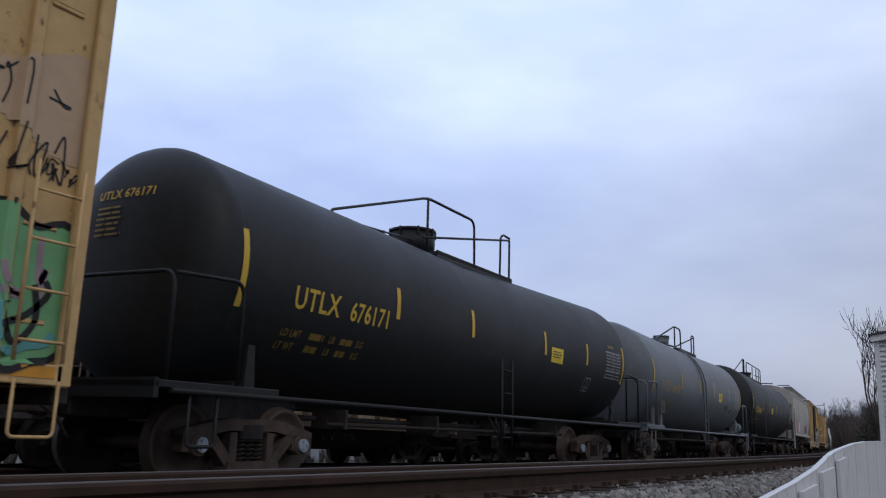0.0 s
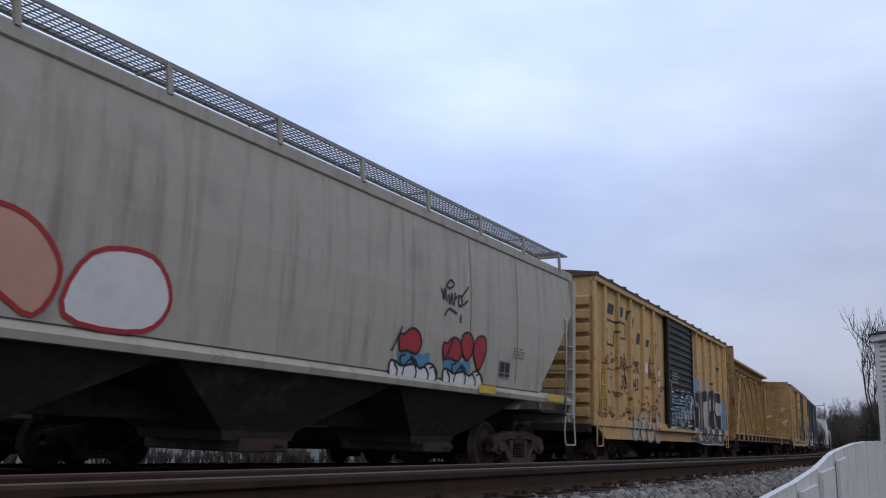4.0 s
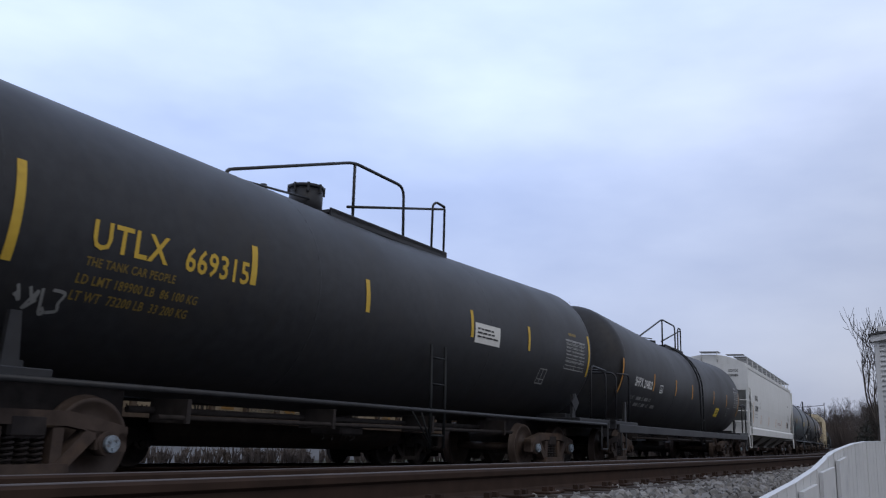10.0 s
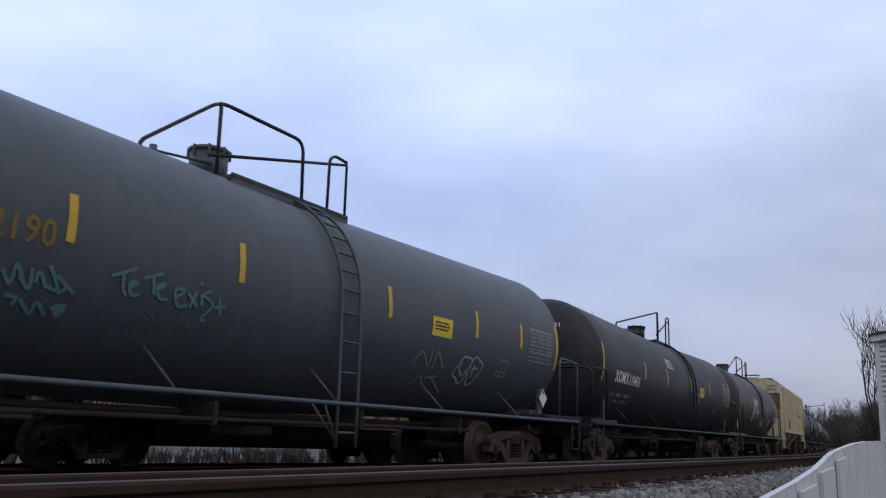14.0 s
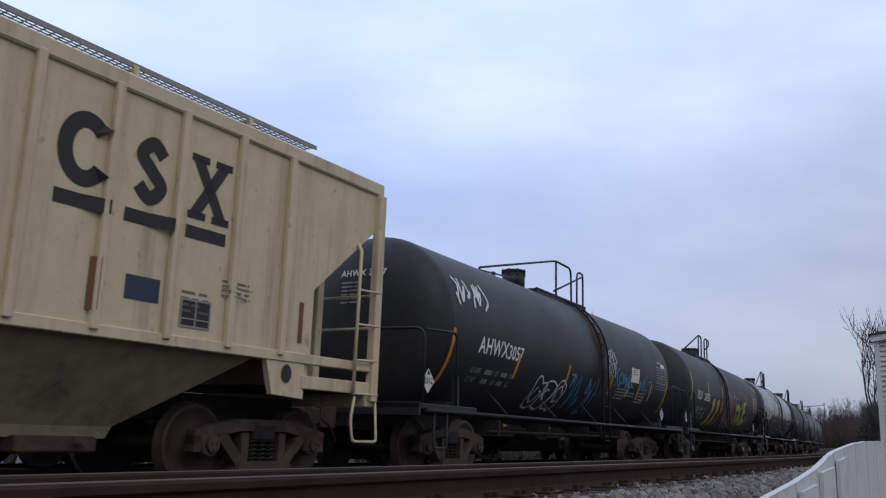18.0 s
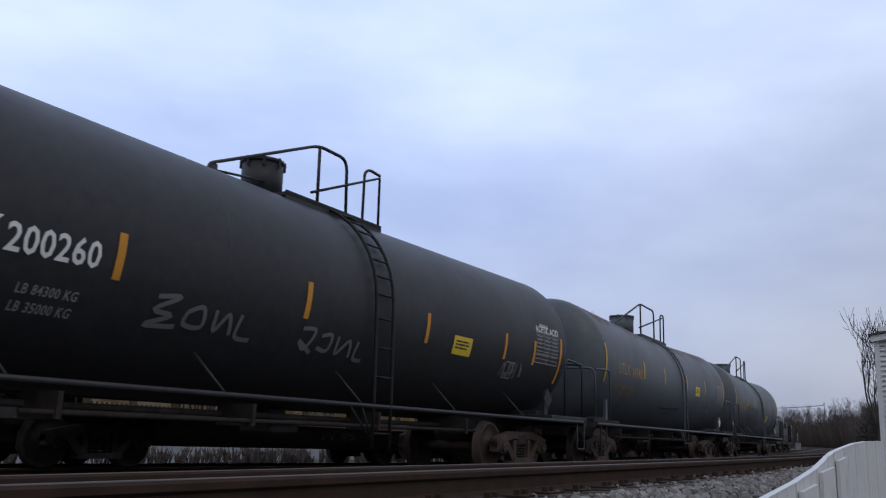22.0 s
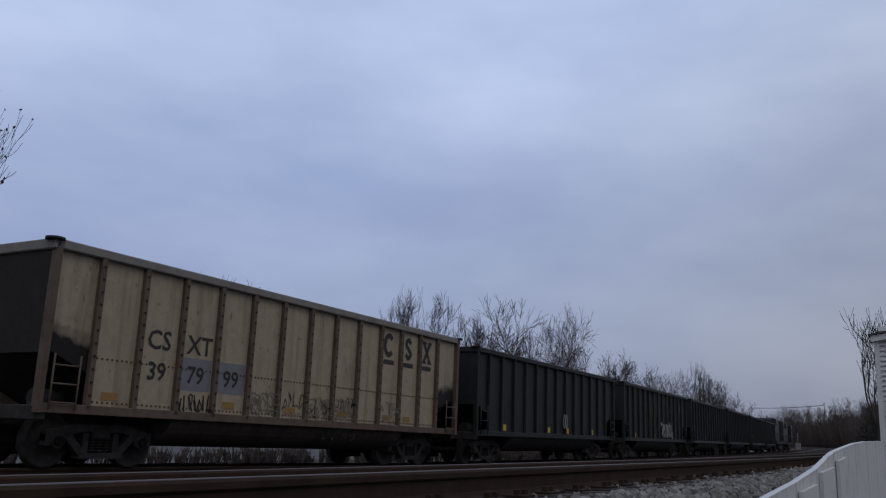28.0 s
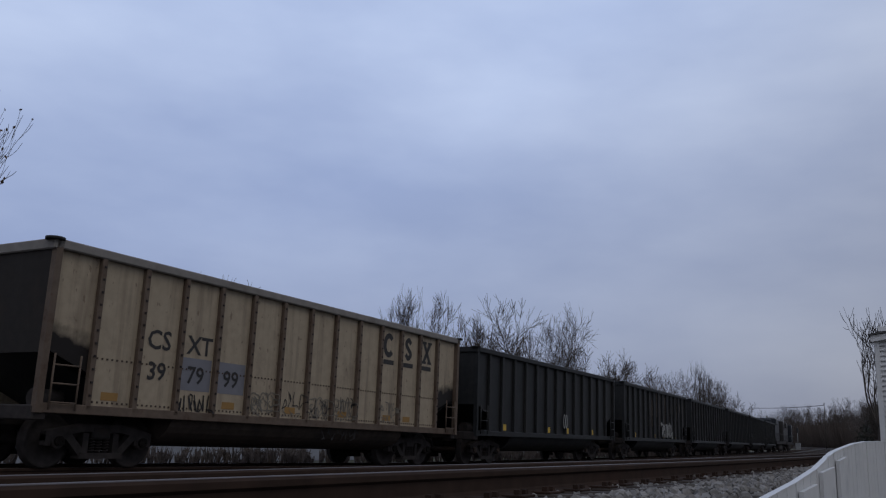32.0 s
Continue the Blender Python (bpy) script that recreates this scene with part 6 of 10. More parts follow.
def grey_graffiti(root, wrap, hl):
    crimson = paint("spray_bright_red", (0.33, 0.03, 0.035))
    for k in range(2):
        for j, pts in enumerate([[(3.14, 1.82), (3.11, 2.05), (3.21, 2.06), (3.40, 2.17), (3.60, 2.14), (3.71, 1.98), (3.59, 1.81), (3.35, 1.84)], [(3.67, 2.05), (3.70, 2.23), (3.84, 2.30), (3.99, 2.27), (4.08, 2.12), (4.01, 1.93), (3.84, 1.86)], [(4.09, 2.03), (4.16, 2.22), (4.34, 2.30), (4.49, 2.26), (4.53, 2.07), (4.42, 1.83), (4.29, 1.72), (4.18, 1.84)]]):
            if k == 0 or j == 0:
                blob(root, [(x - 1.25 * k, z) for x, z in pts], crimson, P["black"], wrap, 0.035, "red balloon letter forms outlined in black", 0.010 + 0.001 * j)
    for k in range(2):
        blocky(root, [(x - 1.3 * k, z) for x, z in [(3.14, 1.81), (3.34, 1.85), (3.73, 1.83), (4.06, 1.84), (4.05, 1.68), (3.48, 1.61), (3.17, 1.64)]], P["blue"], None, wrap, lift=0.006)
        blob(root, [(x - 1.5 * k, z) for x, z in [(3.17, 1.65), (3.32, 1.65), (3.48, 1.61), (3.81, 1.66), (3.99, 1.61), (4.20, 1.70), (4.37, 1.67), (4.48, 1.56), (4.39, 1.43), (3.96, 1.40), (3.52, 1.40), (3.20, 1.43)]], P["white"], P["black"], wrap, 0.035, lift=0.012)
        strokes(root, [[(x - 1.5 * k, z) for x, z in q] for q in [[(3.20, 1.43), (3.33, 1.42), (3.37, 1.54), (3.27, 1.63)], [(3.50, 1.48), (3.58, 1.65), (3.73, 1.72), (3.88, 1.55), (3.79, 1.41), (3.59, 1.44)], [(4.00, 1.60), (4.11, 1.64), (4.23, 1.53), (4.18, 1.41)], [(4.24, 1.63), (4.37, 1.66), (4.46, 1.53)], [(3.17, 1.79), (3.28, 1.95), (3.40, 2.17)], [(3.46, 1.61), (3.41, 1.73), (3.54, 1.77)], [(3.68, 1.77), (3.86, 1.69), (3.85, 1.59)]]], P["black"], wrap, 0.03, lift=0.020)
    strokes(root, [[(2.98, 2.91), (3.06, 2.73), (3.08, 2.92), (3.15, 2.72)], [(3.13, 2.96), (3.27, 3.08), (3.38, 3.02), (3.24, 2.94), (3.13, 2.96)], [(3.20, 2.84), (3.25, 2.69), (3.30, 2.87), (3.34, 2.69)], [(3.38, 2.68), (3.41, 2.90), (3.40, 2.78), (3.50, 2.87)], [(3.52, 2.72), (3.55, 2.86), (3.64, 2.83), (3.61, 2.70), (3.52, 2.72)], [(3.61, 2.84), (3.87, 3.06)], [(3.66, 2.72), (3.84, 2.83)], [(3.10, 2.48), (3.23, 2.61), (3.48, 2.56)], [(3.61, 2.56), (3.62, 2.43)]], M["dark"], wrap, 0.035, "black tag")
    for x in (3.95, 5.75):
        decal(root, "weld_line", panel(0.018, 2.3, 1, 8), P["ghost"], x, 1.62, wrap)
    for pts, m in (([(-5.0, 1.6), (-4.7, 2.35), (-4.1, 2.4), (-3.7, 2.0), (-3.9, 1.55), (-4.4, 1.75)], P["pinkish"]), ([(-3.6, 1.6), (-3.4, 2.2), (-2.7, 2.3), (-2.4, 1.9), (-2.7, 1.55)], P["white"])):
        blob(root, pts, m, crimson, wrap, 0.05, "red and white sprayed form")
    decal(root, "sill_marking", panel(0.62, 0.13, 1, 1), M["yellow"], 4.27, 1.36, flat_at(-1.602))
    decal(root, "sill_marking", panel(0.72, 0.13, 1, 1), M["yellow"], hl - 1.4, 1.36, flat_at(-1.602))
    strokes(root, [[(4.78, 1.42), (4.83, 1.46), (4.87, 1.38)], [(4.93, 1.44), (5.01, 1.39), (5.05, 1.46)], [(5.09, 1.44), (5.20, 1.38)], [(5.23, 1.43), (5.31, 1.38), (5.38, 1.45)], [(5.43, 1.43), (5.53, 1.38)]], P["pinkish"], flat_at(-1.604), 0.02)
    decal(root, "lettering", letters("FURX", 0.18), M["dark"], -hl + 2.3, 2.5, wrap)
    decal(root, "lettering", letters("845969", 0.18), M["dark"], -hl + 2.3, 2.2, wrap)


covered_hopper(60.2, 77.25, "grey_car", "dirty pale grey covered hopper with red and blue spray paint", bays=3, extra=grey_graffiti, cut=(1.6, 3.3, 1.60), sill=(1.33, 1.51))


def first_yellow(root, wrap, hl):
    yellow_logo(root, -6.85, 3.15, wrap)
    [decal(root, "lettering", letters(q, 0.32), M["dark"], xx, zz, wrap) for q, xx, zz in (("RB", -5.55, 2.36), ("OX", -4.55, 2.36), ("32", -5.45, 1.92), ("943", -4.6, 1.92))]
    decal(root, "paper_notice", panel(0.28, 0.26, 1, 1), PAPER, -3.3, 2.45, wrap)
    for z in (2.45, 2.15, 1.95):
        decal(root, "paper_notice", panel(0.16, 0.16, 1, 1), PAPER if z > 2 else P["pinkish"], -1.95, z, wrap)
    pale = paint("spray_pale_pink", (0.46, 0.38, 0.31))
    blob(root, [(-4.71, 1.38), (-4.48, 1.48), (-4.21, 1.38), (-4.09, 1.06), (-4.18, 0.75), (-4.58, 0.68), (-4.74, 0.97)], PALETEAL, P["ghost"], wrap, 0.035, "pale thrown-up letter forms", 0.008)
    blob(root, [(-4.45, 1.22), (-4.30, 1.2), (-4.28, 1.0), (-4.42, 0.95)], M["yellow_car"], P["ghost"], wrap, 0.03, "", 0.012)
    for k, pts in enumerate(([(-3.98, 1.25), (-3.72, 1.42), (-3.50, 1.3), (-3.62, 1.12), (-3.75, 1.05), (-3.50, 0.85), (-3.62, 0.68), (-3.93, 0.72), (-4.02, 1.0)],
                             [(-3.40, 1.42), (-3.18, 1.44), (-3.12, 1.0), (-2.98, 0.95), (-2.92, 1.42), (-2.72, 1.42), (-2.70, 0.80), (-2.90, 0.66), (-3.30, 0.68), (-3.42, 1.0)],
                             [(-2.62, 1.46), (-2.42, 1.50), (-2.20, 1.46), (-1.98, 1.2), (-2.0, 0.9), (-2.10, 0.66), (-2.55, 0.66), (-2.62, 1.0)])):
        blob(root, pts, pale, P["ghost"], wrap, 0.04, "", 0.010 + 0.001 * k)
    strokes(root, [[(-2.45, 1.25), (-2.3, 1.15), (-2.42, 1.0)], [(-3.8, 1.2), (-3.68, 1.25)], [(-2.2, 0.95), (-2.35, 0.85), (-2.25, 0.75)]], P["ghost"], wrap, 0.03, lift=0.022)
    strokes(root, [[(-2.55, 3.55), (-2.35, 3.75), (-2.2, 3.55), (-2.5, 3.5)], [(-2.5, 3.3), (-2.25, 3.45), (-2.1, 3.3)], [(-2.55, 3.1), (-2.3, 3.2), (-2.2, 3.05)]], M["dark"], wrap, 0.025)
    d = flat_at(-1.665)
    rnd = random.Random(62)
    for k in range(44):
        z, x, w = 1.05 + 0.1 * (k % 9) + rnd.uniform(-0.02, 0.02), rnd.uniform(-1.2, 1.2), rnd.uniform(0.15, 0.6)
        decal(root, "sprayed_stroke", panel(min(w, 1.62 - x), rnd.uniform(0.03, 0.075), 3, 1, rnd.uniform(-0.05, 0.05)), rnd.choice((P["blue"], P["blue"], P["teal"], P["black"], P["silver"])), x, z, d, "", 0.004 + 0.0002 * k)
    scribble(root, 0.4, 1.3, 1.2, 0.8, 7, 63, P["white"], d, 0.035)
    scribble(root, -1.2, 1.05, 1.8, 0.6, 8, 68, P["silver"], d, 0.03)
    for k in range(70):
        z, x, w = 1.05 + 0.1 * (k % 12) + rnd.uniform(-0.02, 0.02), rnd.uniform(-1.3, 1.4), rnd.uniform(0.1, 0.5)
        decal(root, "sprayed_stroke", panel(min(w, 1.64 - x), rnd.uniform(0.02, 0.06), 2, 1, rnd.uniform(-0.03, 0.03)), rnd.choice((P["blue"], P["blue"], P["teal"], P["silver"], P["white"])), x, z, d, "", 0.0035 + 0.00005 * k)
    decal(root, "small_print", bars(0.9, 0.35, 4, 64), P["dimwhite"], -1.0, 2.3, d)
    for pts in ([(2.50, 2.30), (2.58, 2.72), (2.78, 2.38)], [(3.18, 2.32), (3.35, 2.88), (3.56, 2.34)], [(3.88, 2.34), (4.23, 3.05), (4.58, 2.36)], [(6.50, 2.05), (7.03, 2.28), (7.45, 1.74), (7.60, 1.33), (7.21, 0.98), (6.80, 1.4)]):
        blob(root, pts, SKYSPRAY, None, wrap, lift=0.004)
    low = [(1.72, 0.75), (3.64, 0.62), (6.86, 0.62), (6.84, 1.02), (4.8, 1.05), (2.47, 1.08), (1.72, 1.1)]
    blocky(root, low, SOFTBLACK, P["silver"], wrap, 0.04, lift=0.005)
    forms = (([(1.60, 2.25), (1.9, 2.42), (2.31, 2.39), (2.53, 2.13), (2.67, 1.55), (2.52, 0.95), (1.73, 0.90), (1.70, 1.66)], [(2.0, 1.94), (2.26, 1.91), (2.46, 1.61), (2.43, 1.18), (2.25, 1.0), (2.05, 1.08), (2.21, 1.44), (1.9, 1.66)]),
             ([(2.58, 2.08), (2.77, 2.43), (3.16, 2.42), (3.39, 2.08), (3.47, 1.38), (3.42, 0.80), (2.68, 0.80), (2.72, 1.56)], [(2.97, 1.86), (3.18, 1.83), (3.2, 1.48), (3.02, 1.28), (2.86, 1.51)]),
             ([(3.45, 2.25), (3.81, 2.37), (4.33, 2.29), (4.55, 1.76), (4.38, 1.29), (4.78, 1.08), (4.0, 0.72), (3.46, 1.01), (3.67, 1.53)], [(3.66, 1.85), (3.94, 2.06), (4.11, 1.77), (3.91, 1.49), (4.23, 1.32), (4.03, 0.81), (3.81, 1.09)]),
             ([(4.49, 2.28), (4.98, 2.48), (5.3, 2.25), (5.41, 1.55), (5.78, 1.13), (5.77, 0.66), (4.87, 0.72), (4.45, 1.13), (4.61, 1.69)], [(4.68, 2.05), (4.89, 2.19), (5.12, 2.04), (5.0, 1.73), (4.71, 1.77)]),
             ([(5.39, 2.24), (5.86, 2.45), (6.4, 2.28), (6.6, 1.66), (6.85, 1.03), (6.74, 0.66), (5.9, 0.66), (5.91, 1.22), (5.52, 1.71)], [(5.65, 1.91), (5.92, 2.12), (6.32, 1.95), (6.1, 1.61), (5.73, 1.7)]))
    for k, (outer, inner) in enumerate(forms):
        blob(root, outer, SOFTBLACK, P["silver"], wrap, 0.045, "black letter forms edged in white spray paint", 0.010 + 0.001 * k)
        blob(root, inner, WARMWHITE, P["black"], wrap, 0.03, "", 0.020 + 0.001 * k)
    blob(root, [(5.71, 1.21), (6.04, 1.22), (6.33, 0.93), (6.29, 0.70), (5.88, 0.84)], WARMWHITE, P["black"], wrap, 0.03, lift=0.024)
    blob(root, [(4.55, 1.12), (4.85, 1.22), (5.05, 1.0), (4.8, 0.82)], WARMWHITE, P["black"], wrap, 0.03, lift=0.026)
    blob(root, [(2.62, 0.98), (2.95, 1.05), (3.25, 0.80), (2.9, 0.70)], WARMWHITE, P["black"], wrap, 0.03, lift=0.026)
    strokes(root, [[(6.62, 1.2), (6.72, 1.55), (6.62, 1.8), (6.78, 1.95)], [(6.95, 1.1), (7.05, 1.5), (6.95, 1.75)]], P["black"], wrap, 0.03)
    decal(root, "data_panel", frame_of(0.46, 0.32, 0.022), M["white"], 5.0, 1.40, wrap, "", 0.034)
    for k, (x, z, w, h) in enumerate(((1.98, 2.92, 0.22, 0.20), (1.80, 2.62, 0.06, 0.2), (2.86, 3.24, 0.10, 0.22), (3.05, 2.95, 0.06, 0.16), (5.08, 2.68, 0.20, 0.08), (6.5, 2.5, 0.08, 0.26), (6.35, 3.4, 0.10, 0.12), (2.5, 3.5, 0.10, 0.06))):
        rust_streaks(root, wrap, [(x, z, w, h)], 300 + k)
    decal(root, "lettering", letters("next", 0.17), M["dark"], 3.88, 3.40, wrap)
    decal(root, "lettering", letters("load", 0.17), M["dark"], 3.90, 3.20, wrap)
    decal(root, "lettering", letters("any", 0.16), M["dark"], 6.15, 3.42, wrap)
    decal(root, "lettering", letters("road", 0.16), M["dark"], 6.12, 3.24, wrap)
    cross(root, 5.25, 3.40, wrap, PAPER, DUSKBLUE)
    rnd = random.Random(66)
    rust_streaks(root, wrap, [(rnd.uniform(-hl + 0.4, -1.5), 1.2 + 1.5 * rnd.random() ** 1.6, rnd.uniform(0.05, 0.22), rnd.uniform(0.03, 0.10)) for _ in range(70)] + [(-6.85, 2.3, 0.14, 0.3), (-5.2, 2.45, 0.10, 0.4), (-5.1, 2.0, 0.16, 0.25), (-4.6, 2.7, 0.15, 0.18), (-4.5, 3.35, 0.09, 0.3), (-6.4, 2.3, 0.5, 0.04), (-5.6, 1.75, 0.5, 0.05), (2.2, 2.7, 0.18, 0.25), (3.2, 2.8, 0.15, 0.3), (-6.75, 1.9, 0.2, 0.35), (-6.6, 2.55, 0.16, 0.2), (-4.7, 2.55, 0.14, 0.12), (-2.8, 2.7, 0.18, 0.4)], 66)


def cross(root, x, z, wrap, m1, m2):
    for q, m in ((0.03, m1), (-0.03, m2)):
        decal(root, "emblem", ribbon([[(x - 0.28, z + 0.3 + q), (x - 0.02, z + 0.05 + q), (x + 0.28, z + 0.16 + q)], [(x - 0.3, z - 0.3 + q), (x, z - 0.02 + q), (x + 0.24, z - 0.34 + q)]], 0.09), m, 0, 0, wrap, "small crossed emblem", 0.008 + 0.002 * (q > 0))


boxcar(78.8, 94.2, "yellow_car", [-6.89, -5.84, -4.79, -3.64, -2.59, 2.71, 3.91, 5.06, 6.21, 7.26], (-1.34, 1.71), "black_car", "rust-stained yellow boxcar with a black door and spray paint", extra=first_yellow, belt=False, corner_stripe="yellow", fish=False, roof_paint="rusty_roof", upright=((-6.98, 1.28, 0.9), (-4.43, 1.18, 0.46), (-2.43, 1.16, 0.46), (2.07, 1.2, 0.46), (4.37, 1.3, 0.46)))

centre_beam(95.6, 117.85, "yellow centre-beam lumber flat car, empty, with bulkheads")


DULLGREEN = paint("spray_dull_green", (0.13, 0.17, 0.07))


def second_yellow(root, wrap, hl):
    yellow_logo(root, -7.60, 2.95, wrap, 1.14, ((0.02, 0.44, 0.42, 0.26), (0.78, 0.44, 0.44, 0.22), (1.80, 0.46, 0.16, 0.20), (2.84, 0.44, 0.12, 0.24), (2.66, 0.04, 0.36, 0.24), (3.46, -0.02, 0.38, 0.18)))
    [decal(root, "lettering", letters(q, 0.24, 1.1, 0.85), M["dark"], xx, zz, wrap) for q, xx, zz in (("AB", -6.85, 2.22), ("OX", -5.95, 2.22), ("52", -6.68, 1.87), ("296", -5.93, 1.87))]
    grey = (([(-7.72, 1.88), (-7.48, 1.95), (-7.23, 1.86), (-7.06, 1.37), (-6.84, 1.08), (-6.82, 0.80), (-7.2, 0.80), (-7.33, 1.11), (-7.48, 1.28), (-7.50, 0.98), (-7.66, 0.97), (-7.70, 1.49)]), ([(-7.01, 1.73), (-6.69, 1.86), (-6.4, 1.77), (-6.34, 1.44), (-6.57, 1.22), (-6.89, 1.14), (-7.06, 1.37)]),
            ([(-6.33, 1.77), (-5.95, 1.80), (-5.80, 1.35), (-5.62, 1.72), (-5.24, 1.66), (-5.16, 0.82), (-5.5, 0.84), (-5.75, 1.0), (-6.06, 0.82), (-6.21, 1.18)]), ([(-5.1, 1.47), (-4.74, 1.77), (-4.4, 1.72), (-4.55, 1.35), (-4.14, 1.16), (-4.22, 0.89), (-5.04, 0.86)]))
    for k, pts in enumerate(grey):
        blob(root, pts, GREYFILL, P["silver"] if k % 2 else P["black"], wrap, 0.035, "worn grey letter forms", 0.006 + 0.001 * k)
    blob(root, [(-6.85, 1.6), (-6.6, 1.62), (-6.55, 1.4), (-6.8, 1.38)], SOFTBLACK, P["silver"], wrap, 0.03, lift=0.014)
    strokes(root, [[(-7.55, 1.75), (-7.4, 1.5), (-7.2, 1.0)], [(-6.2, 1.65), (-5.9, 1.1), (-5.4, 1.55), (-5.3, 0.95)], [(-5.0, 1.3), (-4.7, 1.6), (-4.45, 1.1)]], P["black"], wrap, 0.045, lift=0.016)
    strokes(root, [[(-7.6, 2.45), (-7.5, 2.3), (-7.35, 2.45), (-7.2, 2.3)], [(-7.55, 2.2), (-7.35, 2.1), (-7.2, 2.25)], [(-7.0, 2.4), (-6.9, 2.5), (-6.88, 2.3)]], M["dark"], wrap, 0.025)
    decal(root, "sprayed_fill", panel(0.46, 0.2, 2, 1), RUSTORANGE, -7.62, 1.26, wrap, "", 0.016)
    decal(root, "sprayed_fill", panel(0.36, 0.14, 2, 1), RUSTORANGE, -5.5, 0.98, wrap, "", 0.018)
    scribble(root, -3.95, 1.95, 0.75, 0.75, 5, 73, P["black"], wrap, 0.035)
    decal(root, "black_panel", panel(0.4, 0.42, 1, 1), M["dark"], -4.0, 1.35, wrap)
    decal(root, "paper_notice", panel(0.16, 0.2, 1, 1), PAPER, -3.9, 1.42, wrap, "", 0.012)
    d = flat_at(-1.66)
    strokes(root, [[(-0.72, 1.79), (-0.82, 1.94), (-0.81, 2.10), (-0.63, 2.17), (-0.42, 2.16), (-0.31, 2.02), (-0.36, 1.90), (-0.55, 1.84)], [(-0.39, 2.08), (-0.51, 1.95), (-0.57, 1.83), (-0.65, 1.75), (-0.70, 1.64)], [(-0.57, 1.85), (-0.46, 1.71), (-0.40, 1.61)], [(-0.10, 2.01), (-0.10, 1.86), (-0.04, 1.69), (-0.06, 1.61)], [(0.01, 1.91), (0.09, 1.78)], [(-0.07, 1.70), (0.15, 1.60), (0.28, 1.46)], [(-0.01, 2.04), (0.10, 2.05), (0.12, 1.95), (0.02, 1.92), (-0.02, 1.98)], [(0.36, 1.92), (0.43, 1.82)], [(0.43, 1.72), (0.59, 1.53), (0.52, 1.44), (0.33, 1.46), (0.29, 1.57)]], P["stencil"], d, 0.026, "white tag across the door")
    strokes(root, [[(-1.24, 1.39), (-1.28, 1.50), (-1.18, 1.55), (-1.15, 1.45), (-1.18, 1.37)], [(-1.01, 1.30), (-1.05, 1.46), (-0.95, 1.54), (-0.88, 1.47), (-0.90, 1.33)], [(-0.84, 1.33), (-0.85, 1.54), (-0.76, 1.55), (-0.75, 1.39)], [(-0.63, 1.46), (-0.63, 1.58), (-0.54, 1.57), (-0.54, 1.46)], [(-1.10, 1.23), (-0.89, 1.23)]], P["dimwhite"], d, 0.026)
    for pts in [[(0.74, 1.83), (0.97, 1.85), (1.29, 1.76), (1.34, 1.60), (0.83, 1.53)], [(0.30, 1.24), (0.80, 1.23), (0.84, 1.04), (0.37, 1.10)], [(0.48, 1.36), (1.27, 1.37), (1.32, 1.27), (0.51, 1.27)]]:
        blob(root, pts, P["dullteal"], None, d)
    for pts in [[(-0.38, 1.86), (-0.16, 1.86), (-0.17, 1.81), (-0.37, 1.81)], [(-0.39, 1.71), (-0.19, 1.72), (-0.20, 1.67), (-0.38, 1.67)], [(-0.81, 1.25), (-0.31, 1.21), (-0.32, 1.15), (-0.48, 1.12), (-0.80, 1.19)]]:
        blob(root, pts, P["dimwhite"], None, d)
    for pts in [[(-2.06, 1.95), (-1.95, 2.04), (-1.83, 2.03), (-1.83, 1.88), (-1.88, 1.71), (-1.97, 1.81)]]:
        blob(root, pts, P["ghost"], P["darkrust"], flat_at(-1.63), 0.03, "bare primer patch on the plug door")
    strokes(root, [[(-1.10, 0.76), (-1.11, 0.89), (-1.03, 0.87), (-1.08, 0.81), (-0.99, 0.75)], [(-0.95, 0.88), (-0.96, 0.76), (-0.87, 0.76), (-0.88, 0.87), (-0.95, 0.88)], [(-0.81, 0.75), (-0.80, 0.87), (-0.71, 0.86)], [(-0.79, 0.80), (-0.73, 0.80)]], M["dark"], flat_at(-1.604), 0.022)
